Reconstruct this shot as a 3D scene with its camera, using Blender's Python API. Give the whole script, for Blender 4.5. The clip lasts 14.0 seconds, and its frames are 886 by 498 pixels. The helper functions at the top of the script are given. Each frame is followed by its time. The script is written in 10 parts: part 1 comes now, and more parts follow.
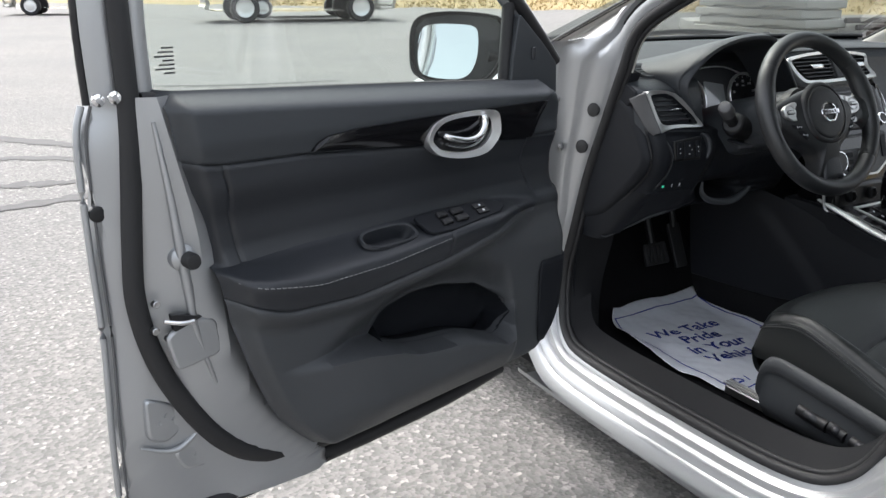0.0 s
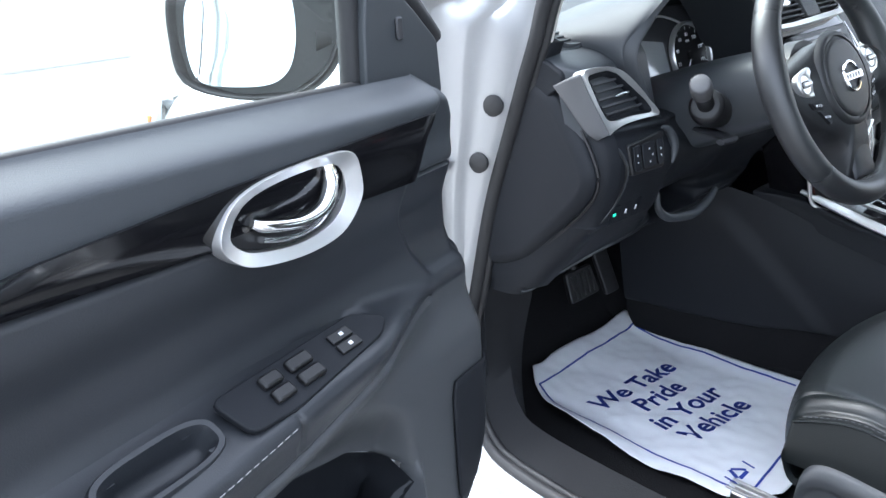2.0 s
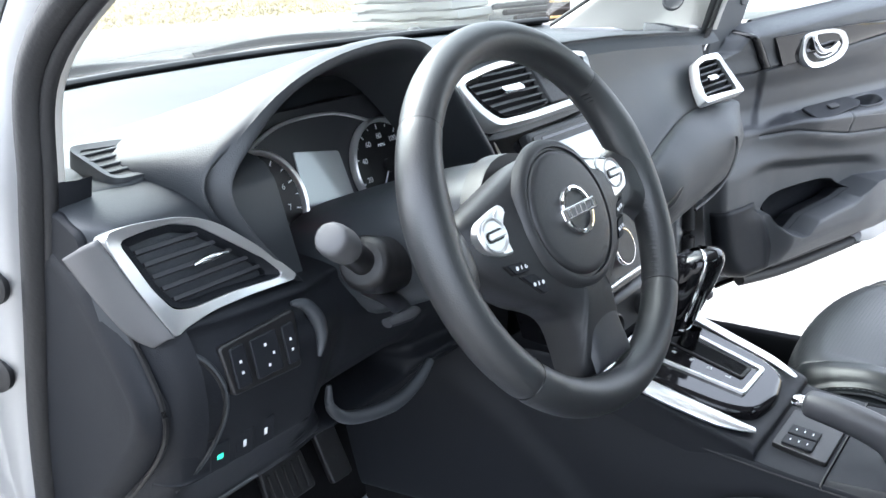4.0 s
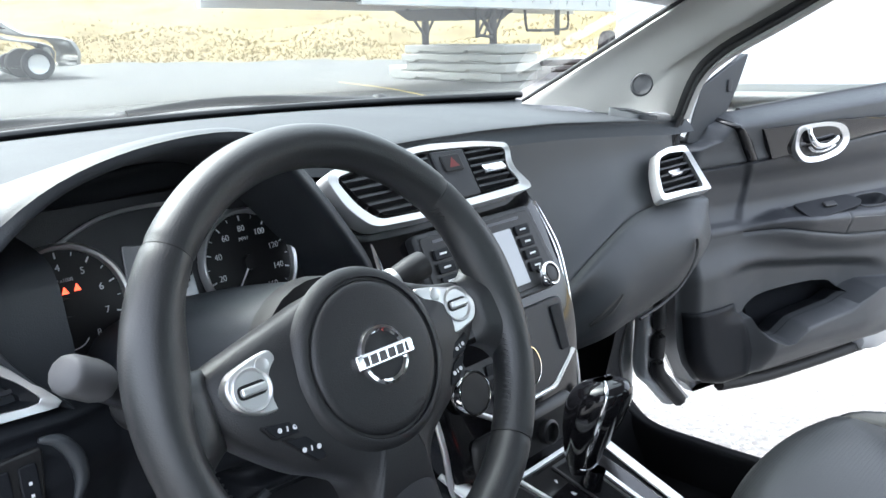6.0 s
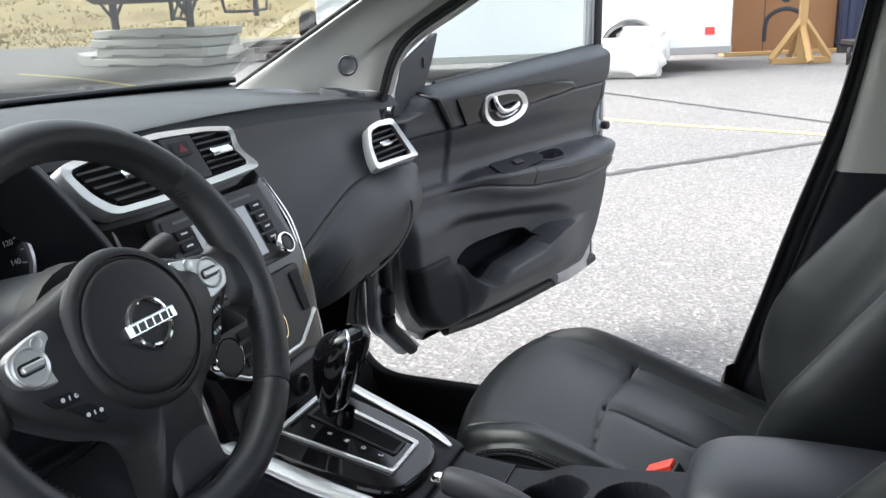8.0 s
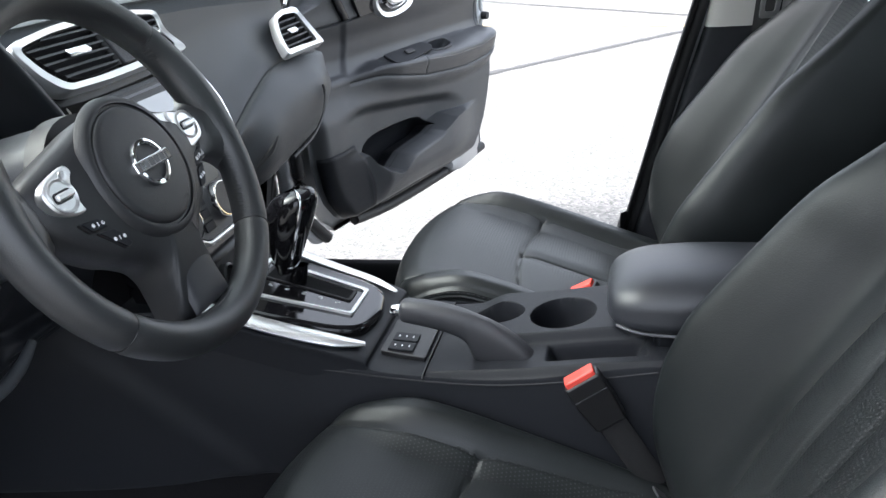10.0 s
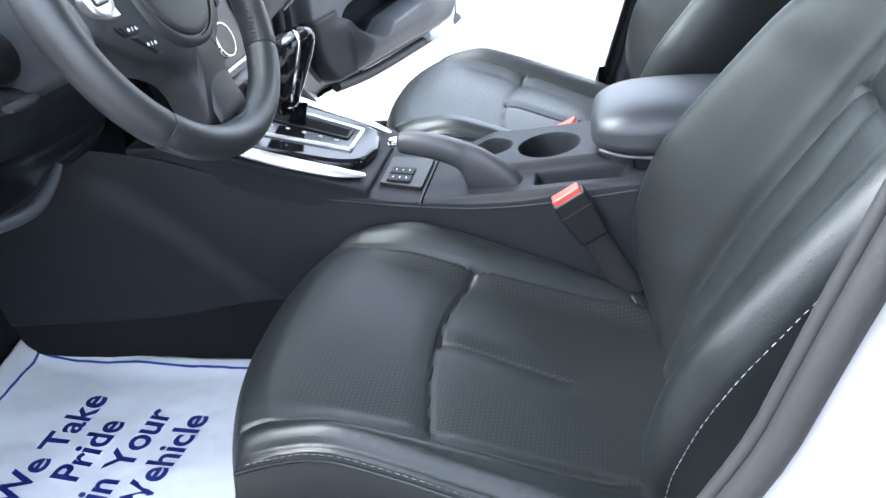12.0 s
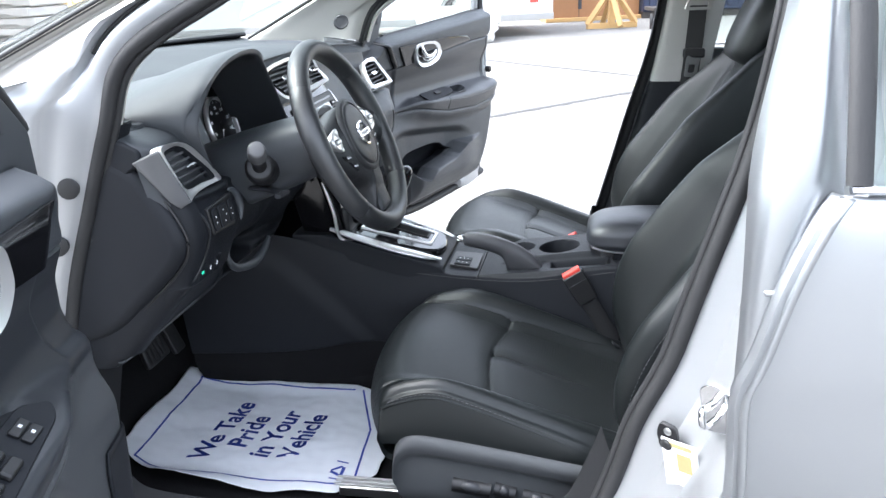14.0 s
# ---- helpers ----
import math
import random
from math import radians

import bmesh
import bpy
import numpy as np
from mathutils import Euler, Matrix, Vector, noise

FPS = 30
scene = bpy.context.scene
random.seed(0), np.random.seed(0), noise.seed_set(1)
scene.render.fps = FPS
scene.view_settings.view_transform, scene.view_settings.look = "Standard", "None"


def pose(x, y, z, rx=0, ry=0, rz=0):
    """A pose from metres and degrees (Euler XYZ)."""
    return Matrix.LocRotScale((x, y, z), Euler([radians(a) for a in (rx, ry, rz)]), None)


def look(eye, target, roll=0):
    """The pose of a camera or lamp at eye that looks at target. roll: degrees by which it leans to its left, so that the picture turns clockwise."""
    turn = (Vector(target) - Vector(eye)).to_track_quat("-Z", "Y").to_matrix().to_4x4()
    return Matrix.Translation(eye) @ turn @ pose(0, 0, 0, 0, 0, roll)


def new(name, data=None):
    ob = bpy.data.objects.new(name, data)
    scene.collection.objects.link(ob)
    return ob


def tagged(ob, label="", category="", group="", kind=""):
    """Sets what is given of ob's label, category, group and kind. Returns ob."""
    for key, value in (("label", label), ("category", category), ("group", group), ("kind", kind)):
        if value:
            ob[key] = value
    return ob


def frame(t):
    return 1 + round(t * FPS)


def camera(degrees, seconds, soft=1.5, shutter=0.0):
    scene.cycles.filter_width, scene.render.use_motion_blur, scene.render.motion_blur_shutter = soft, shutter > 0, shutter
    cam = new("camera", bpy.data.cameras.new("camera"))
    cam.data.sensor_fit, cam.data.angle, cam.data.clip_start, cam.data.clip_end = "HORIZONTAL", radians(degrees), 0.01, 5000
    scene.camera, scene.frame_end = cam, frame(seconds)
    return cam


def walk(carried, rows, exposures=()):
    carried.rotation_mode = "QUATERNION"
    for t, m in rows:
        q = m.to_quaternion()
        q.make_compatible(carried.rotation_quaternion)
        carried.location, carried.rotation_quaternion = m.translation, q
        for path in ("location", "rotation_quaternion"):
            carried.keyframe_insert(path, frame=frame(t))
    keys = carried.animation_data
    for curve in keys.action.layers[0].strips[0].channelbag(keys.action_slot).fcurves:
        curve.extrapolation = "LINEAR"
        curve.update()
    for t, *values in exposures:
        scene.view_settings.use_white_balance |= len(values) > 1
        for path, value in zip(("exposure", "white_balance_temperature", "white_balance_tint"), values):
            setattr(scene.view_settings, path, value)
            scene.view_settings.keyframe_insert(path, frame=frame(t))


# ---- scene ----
cam = camera(55.9, 14.0)
PATH = [
    (0, (-2.035, -1.183, 1.118), (-1.086, 0.469, 0.51), 0.0),
    (0.5, (-1.962, -0.974, 1.119), (-0.914, 0.611, 0.496), 0.7),
    (1, (-1.905, -0.749, 1.112), (-0.724, 0.741, 0.489), -2.7),
    (1.5, (-1.794, -0.603, 1.09), (-0.554, 0.8, 0.388), -2.9),
    (2, (-1.612, -0.503, 1.088), (-0.385, 0.899, 0.361), -3.9),
    (2.5, (-1.453, -0.434, 1.082), (-0.149, 0.914, 0.388), -4.5),
    (3, (-1.284, -0.344, 1.064), (0.172, 0.849, 0.388), -4.2),
    (3.5, (-1.145, -0.323, 1.052), (0.355, 0.823, 0.391), -4.5),
    (3.7, (-1.089, -0.339, 1.053), (0.395, 0.834, 0.402), -4.8),
    (5.8, (-0.776, -0.429, 1.079), (0.629, 0.894, 0.555), -1.3),
    (6, (-0.773, -0.433, 1.082), (0.657, 0.87, 0.576), -1.1),
    (6.5, (-0.777, -0.447, 1.088), (0.761, 0.738, 0.607), -0.7),
    (7, (-0.797, -0.466, 1.091), (0.841, 0.568, 0.596), -1.0),
    (7.5, (-0.831, -0.483, 1.094), (0.875, 0.415, 0.559), -1.8),
    (8, (-0.878, -0.489, 1.096), (0.886, 0.261, 0.526), -2.4),
    (8.2, (-0.896, -0.486, 1.094), (0.887, 0.208, 0.513), -2.5),
    (10.3, (-1.054, -0.435, 1.035), (0.732, -0.009, 0.242), -4.8),
    (10.5, (-1.062, -0.429, 1.028), (0.712, -0.012, 0.206), -4.9),
    (11, (-1.087, -0.419, 1.011), (0.662, -0.016, 0.127), -5.2),
    (11.5, (-1.118, -0.421, 0.991), (0.595, -0.032, 0.034), -5.4),
    (12, (-1.161, -0.426, 0.998), (0.539, -0.049, 0.014), -5.1),
    (12.5, (-1.248, -0.429, 1.049), (0.486, -0.055, 0.124), -4.5),
    (13, (-1.4, -0.456, 1.075), (0.375, -0.073, 0.236), -3.2),
    (13.5, (-1.609, -0.482, 1.123), (0.17, -0.022, 0.335), -2.8),
    (14, (-1.844, -0.434, 1.139), (0.012, -0.066, 0.488), -2.1),
]
EXPOSURES = [(0.0, 0.66, 6450, 10), (0.5, 1.15, 6300, 10), (1.0, 1.56, 6000, 10), (1.5, 1.80, 5800, 9), (2.5, 2.1, 5850, 9), (3.5, 2.32, 5950, 9), (6.0, 1.82, 6000, 9), (7.0, 1.47, 6150, 10), (8.0, 1.08, 6300, 10), (10.3, 1.75, 6100, 10), (11.0, 2.15, 5900, 9), (12.0, 2.66, 5750, 9), (13.0, 2.4, 5800, 9), (13.5, 2.08, 5900, 9), (14.0, 1.9, 6000, 10)]
walk(cam, [(t, look(eye, target, roll)) for t, eye, target, roll in PATH], EXPOSURES)

# ---- world and sun: bright overcast ----
world = bpy.data.worlds.new("sky")
scene.world = world
world.use_nodes = True
wn, wl = world.node_tree.nodes, world.node_tree.links
sky = wn.new("ShaderNodeTexSky")
sky.sky_type, sky.sun_disc = "NISHITA", False
sky.sun_elevation, sky.sun_rotation = radians(53), radians(350)
sky.air_density, sky.dust_density, sky.ozone_density = 1.0, 4.0, 1.0
grey = wn.new("ShaderNodeHueSaturation")
grey.inputs["Saturation"].default_value = 0.30
wl.new(sky.outputs["Color"], grey.inputs["Color"])
wl.new(grey.outputs["Color"], wn["Background"].inputs["Color"])
wn["Background"].inputs["Strength"].default_value = 0.32
sun_data = bpy.data.lights.new("sun", "SUN")
sun_data.energy, sun_data.angle, sun_data.color = 1.3, radians(50), (1.0, 0.97, 0.92)
sun = new("sun", sun_data)
sun.matrix_world = look((-1.6, 8.8, 12), (0, 0, 0))


# ---- materials ----
def material(name, colour, rough=0.5, metal=0.0, grain=0.0, grain_size=600.0, spread=0.12, blotch=3.0, coat=0.0, spec=0.5, rough_spread=0.0):
    """A principled surface with blotches, fine colour variation, and a fine bump."""
    m = bpy.data.materials.new(name)
    m.use_nodes = True
    n, l = m.node_tree.nodes, m.node_tree.links
    b = n["Principled BSDF"]
    b.inputs["Roughness"].default_value, b.inputs["Metallic"].default_value = rough, metal
    b.inputs["Coat Weight"].default_value, b.inputs["Coat Roughness"].default_value = coat, 0.04
    b.inputs["Specular IOR Level"].default_value = spec
    co = n.new("ShaderNodeTexCoord")
    big, fine = n.new("ShaderNodeTexNoise"), n.new("ShaderNodeTexNoise")
    big.inputs["Scale"].default_value, big.inputs["Detail"].default_value = blotch, 5
    fine.inputs["Scale"].default_value, fine.inputs["Detail"].default_value = grain_size, 2
    l.new(co.outputs["Object"], big.inputs["Vector"])
    l.new(co.outputs["Object"], fine.inputs["Vector"])
    mix = n.new("ShaderNodeMixRGB")
    lo, hi = [c * (1 - spread) for c in colour], [min(1.0, c * (1 + spread)) for c in colour]
    mix.inputs[1].default_value, mix.inputs[2].default_value = (*lo, 1), (*hi, 1)
    add = n.new("ShaderNodeMath")
    add.operation = "MULTIPLY_ADD"
    add.inputs[1].default_value = 0.35
    l.new(fine.outputs["Fac"], add.inputs[0])
    half = n.new("ShaderNodeMath")
    half.operation = "MULTIPLY"
    half.inputs[1].default_value = 0.65
    l.new(big.outputs["Fac"], half.inputs[0])
    l.new(half.outputs[0], add.inputs[2])
    l.new(add.outputs[0], mix.inputs[0])
    l.new(mix.outputs[0], b.inputs["Base Color"])
    if rough_spread:
        r = n.new("ShaderNodeMapRange")
        r.inputs["To Min"].default_value, r.inputs["To Max"].default_value = rough - rough_spread, rough + rough_spread
        r.inputs["From Min"].default_value, r.inputs["From Max"].default_value = 0.3, 0.7
        l.new(big.outputs["Fac"], r.inputs["Value"])
        l.new(r.outputs[0], b.inputs["Roughness"])
    if grain:
        bump = n.new("ShaderNodeBump")
        bump.inputs["Strength"].default_value, bump.inputs["Distance"].default_value = grain, 0.001
        l.new(fine.outputs["Fac"], bump.inputs["Height"])
        l.new(bump.outputs[0], b.inputs["Normal"])
    return m


def perforated(name, colour, axes, pitch=0.0052, punched=0.055):
    """Leather with rows of small punched holes; axes: which two object axes the rows follow."""
    m = material(name, colour, 0.43, grain=0.25, grain_size=600, spread=0.18, rough_spread=0.06, spec=0.45)
    n, l = m.node_tree.nodes, m.node_tree.links
    co, sep = n.new("ShaderNodeTexCoord"), n.new("ShaderNodeSeparateXYZ")
    l.new(co.outputs["Object"], sep.inputs[0])

    def op(kind, a, b=0.0):
        k = n.new("ShaderNodeMath")
        k.operation = kind
        for i, v in enumerate((a, b)):
            if isinstance(v, (int, float)):
                k.inputs[i].default_value = v
            else:
                l.new(v, k.inputs[i])
        return k.outputs[0]

    u, v = op("DIVIDE", sep.outputs[axes[0]], pitch), op("DIVIDE", sep.outputs[axes[1]], pitch)
    row = op("MULTIPLY", op("FLOOR", v), 0.5)
    a = op("SUBTRACT", op("FRACT", op("ADD", u, row)), 0.5)
    c = op("SUBTRACT", op("FRACT", v), 0.5)
    dist = op("SQRT", op("ADD", op("MULTIPLY", a, a), op("MULTIPLY", c, c)))
    hole = op("LESS_THAN", dist, 0.19)
    old = n["Principled BSDF"].inputs["Base Color"].links[0].from_socket
    mix = n.new("ShaderNodeMixRGB")
    mix.inputs[2].default_value = (punched, punched * 1.06, punched * 1.08, 1)
    l.new(hole, mix.inputs[0])
    l.new(old, mix.inputs[1])
    l.new(mix.outputs[0], n["Principled BSDF"].inputs["Base Color"])
    dull = op("MULTIPLY", op("SUBTRACT", 1.0, hole), 0.45)
    l.new(dull, n["Principled BSDF"].inputs["Specular IOR Level"])
    return m


def pane(name, tint, gloss=0.06, dust=0.0):
    """Thin glass: clear, with a weak mirror that grows towards grazing views, and a film of dust."""
    m = bpy.data.materials.new(name)
    m.use_nodes = True
    n, l = m.node_tree.nodes, m.node_tree.links
    n.remove(n["Principled BSDF"])
    clear, shine, mix = n.new("ShaderNodeBsdfTransparent"), n.new("ShaderNodeBsdfGlossy"), n.new("ShaderNodeMixShader")
    clear.inputs[0].default_value = (*tint, 1)
    shine.inputs["Roughness"].default_value = 0.02
    lw, power, ramp = n.new("ShaderNodeLayerWeight"), n.new("ShaderNodeMath"), n.new("ShaderNodeMath")
    lw.inputs[0].default_value = 0.5
    power.operation, ramp.operation = "POWER", "MULTIPLY_ADD"
    power.inputs[1].default_value, ramp.inputs[1].default_value, ramp.inputs[2].default_value = 4.0, 0.9, gloss
    l.new(lw.outputs["Facing"], power.inputs[0])
    l.new(power.outputs[0], ramp.inputs[0])
    l.new(ramp.outputs[0], mix.inputs[0])
    l.new(clear.outputs[0], mix.inputs[1])
    l.new(shine.outputs[0], mix.inputs[2])
    film, veil, co, smear = n.new("ShaderNodeBsdfTranslucent"), n.new("ShaderNodeMixShader"), n.new("ShaderNodeTexCoord"), n.new("ShaderNodeTexNoise")
    film.inputs[0].default_value = (0.85, 0.87, 0.85, 1)
    smear.inputs["Scale"].default_value, smear.inputs["Detail"].default_value = 7.0, 6
    l.new(co.outputs["Object"], smear.inputs["Vector"])
    amount = n.new("ShaderNodeMapRange")
    amount.inputs["From Min"].default_value, amount.inputs["From Max"].default_value = 0.3, 0.75
    amount.inputs["To Min"].default_value, amount.inputs["To Max"].default_value = dust * 0.5, dust * 1.5
    l.new(smear.outputs["Fac"], amount.inputs["Value"])
    l.new(amount.outputs[0], veil.inputs[0])
    l.new(mix.outputs[0], veil.inputs[1])
    l.new(film.outputs[0], veil.inputs[2])
    l.new(veil.outputs[0], n["Material Output"].inputs["Surface"])
    return m


def glow(name, colour, strength):
    m = bpy.data.materials.new(name)
    m.use_nodes = True
    b = m.node_tree.nodes["Principled BSDF"]
    b.inputs["Base Color"].default_value = (*colour, 1)
    b.inputs["Emission Color"].default_value, b.inputs["Emission Strength"].default_value = (*colour, 1), strength
    return m


PAINT = material("silver_paint", (0.37, 0.385, 0.40), 0.34, 0.85, grain=0.05, grain_size=1800, spread=0.04, coat=0.4)
PAINT_IN = material("silver_paint_inner", (0.42, 0.43, 0.44), 0.40, 0.75, grain=0.06, grain_size=1400, spread=0.06, coat=0.06, rough_spread=0.05)
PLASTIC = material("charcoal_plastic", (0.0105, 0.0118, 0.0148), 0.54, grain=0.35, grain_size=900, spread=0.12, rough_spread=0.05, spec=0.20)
SCUFF = material("scuffed_sill_plastic", (0.011, 0.0115, 0.013), 0.75, grain=0.5, grain_size=500, spread=0.25, spec=0.22, rough_spread=0.08)
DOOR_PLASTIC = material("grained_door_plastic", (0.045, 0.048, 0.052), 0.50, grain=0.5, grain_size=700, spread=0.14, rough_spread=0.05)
PLASTIC_SOFT = material("soft_charcoal_plastic", (0.034, 0.038, 0.043), 0.48, grain=0.35, grain_size=800, spread=0.12, rough_spread=0.05, spec=0.5)
DASH_PLASTIC = material("matt_dash_top_plastic", (0.034, 0.038, 0.043), 0.60, grain=0.4, grain_size=800, spread=0.12, rough_spread=0.05, spec=0.34)
PLASTIC_GREY = material("slate_plastic", (0.028, 0.029, 0.033), 0.46, grain=0.3, grain_size=900, spread=0.10)
BLACK = material("black_plastic", (0.007, 0.007, 0.008), 0.45, grain=0.2, spread=0.1)
LEATHER = material("black_leatherette", (0.019, 0.0212, 0.0255), 0.41, grain=0.22, grain_size=650, spread=0.18, rough_spread=0.06, spec=0.5)
SEAT_LEATHER = material("soft_seat_leather", (0.0055, 0.0074, 0.0080), 0.43, grain=0.25, grain_size=600, spread=0.18, rough_spread=0.06, spec=0.45)
LEATHER_WHEEL = material("wheel_leather", (0.0125, 0.0138, 0.0155), 0.43, grain=0.22, grain_size=700, spread=0.2, rough_spread=0.05, spec=0.80)
PERF_XY = perforated("perforated_leather_seat", (0.0055, 0.0074, 0.0080), (0, 1), punched=0.066)
PERF_XZ = perforated("perforated_leather_back", (0.0055, 0.0074, 0.0080), (0, 2), punched=0.062)
WHEEL_PLASTIC = material("wheel_centre_plastic", (0.0125, 0.0132, 0.0150), 0.48, grain=0.3, grain_size=900, spread=0.12, rough_spread=0.05, spec=0.60)
THREAD = material("grey_thread", (0.27, 0.27, 0.27), 0.8, spread=0.1)
DARK_THREAD = material("dark_thread", (0.12, 0.12, 0.13), 0.8, spread=0.1)
RUBBER = material("black_rubber", (0.014, 0.014, 0.015), 0.6, grain=0.4, grain_size=300, spread=0.2)
SATIN = material("satin_silver", (0.74, 0.74, 0.735), 0.34, 0.85, grain=0.05, spread=0.04)
SATIN_DULL = material("dull_silver", (0.105, 0.105, 0.108), 0.55, 0.2, grain=0.05, spread=0.04)
CHROME = material("chrome", (0.86, 0.86, 0.87), 0.07, 1.0, spread=0.02)
PIANO = material("piano_black", (0.005, 0.005, 0.006), 0.08, spread=0.1, spec=0.45)
CARPET = material("dark_carpet", (0.011, 0.011, 0.012), 0.95, grain=1.0, grain_size=350, spread=0.5, spec=0.1)
PILLAR = material("pale_grey_pillar_trim", (0.42, 0.41, 0.385), 0.7, grain=0.3, grain_size=900, spread=0.05)
HEADLINER = material("pale_headliner", (0.48, 0.47, 0.45), 0.9, grain=0.5, grain_size=500, spread=0.06)
PAPER = material("white_paper", (0.76, 0.78, 0.82), 0.75, grain=0.3, grain_size=60, spread=0.03, blotch=8)
INK = material("blue_ink", (0.02, 0.045, 0.30), 0.7, spread=0.1)
RED = material("red_button", (0.75, 0.07, 0.05), 0.4, spread=0.06)
WEBBING = material("belt_webbing", (0.012, 0.012, 0.013), 0.75, grain=0.7, grain_size=500, spread=0.2)
STEEL = material("steel", (0.45, 0.45, 0.45), 0.32, 1.0, spread=0.15)
WHITE_INK = material("white_ink", (0.75, 0.76, 0.78), 0.6, spread=0.04)
# pale grey base puts the sky's reflection into the displays' colour
SCREEN = material("display_glass", (0.30, 0.31, 0.32), 0.10, spread=0.03, coat=1.0)
GLASS = pane("door_glass", (0.70, 0.77, 0.74), dust=0.012)
SCREEN_GLASS = pane("windscreen_glass", (0.60, 0.65, 0.62), dust=0.014)
DIAL_GLASS = pane("dial_glass", (0.95, 0.95, 0.95))
MIRROR = material("mirror_glass", (0.92, 0.94, 0.96), 0.01, 1.0, spread=0.005)
HAZARD = material("dim_red_print", (0.16, 0.025, 0.025), 0.5, spread=0.1)
AMBER = material("amber_lens", (0.75, 0.22, 0.03), 0.15, spread=0.06, coat=1.0)
LAMP_LENS = material("lamp_lens", (0.7, 0.72, 0.75), 0.12, 0.3, spread=0.05, coat=1.0)
GREEN_LED = glow("green_led", (0.05, 0.6, 0.35), 0.38)
RED_LED = glow("red_telltale", (0.9, 0.07, 0.03), 1.4)
CONCRETE = material("pale_concrete", (0.50, 0.49, 0.46), 0.85, grain=0.8, grain_size=40, spread=0.18, blotch=1.5)
GALV = material("white_trailer_sheet", (0.78, 0.79, 0.80), 0.4, spread=0.05, blotch=0.7)
RUSTY = material("rusty_dark_steel", (0.045, 0.038, 0.034), 0.7, grain=0.6, grain_size=30, spread=0.4)
BROWN_BOARD = material("brown_plywood", (0.30, 0.145, 0.062), 0.7, grain=0.3, grain_size=20, spread=0.2, blotch=1.2)
TIMBER = material("yellow_timber", (0.48, 0.30, 0.12), 0.7, grain=0.3, grain_size=25, spread=0.2)
NAVY = material("navy_sheet", (0.018, 0.026, 0.06), 0.5, spread=0.2)
TARP = material("white_tarp", (0.72, 0.71, 0.67), 0.6, grain=0.6, grain_size=15, spread=0.12)
DARK_CAR = material("dark_car_paint", (0.05, 0.055, 0.06), 0.25, 0.3, spread=0.1, coat=0.8)
GOLD_CAR = material("champagne_car_paint", (0.33, 0.32, 0.29), 0.3, 0.4, spread=0.05, coat=0.8)
YELLOW = material("worn_yellow_paint", (0.62, 0.47, 0.17), 0.8, grain=0.5, grain_size=60, spread=0.25, blotch=6)
BROWN_LABEL = material("gold_seal", (0.35, 0.29, 0.14), 0.5, spread=0.3)


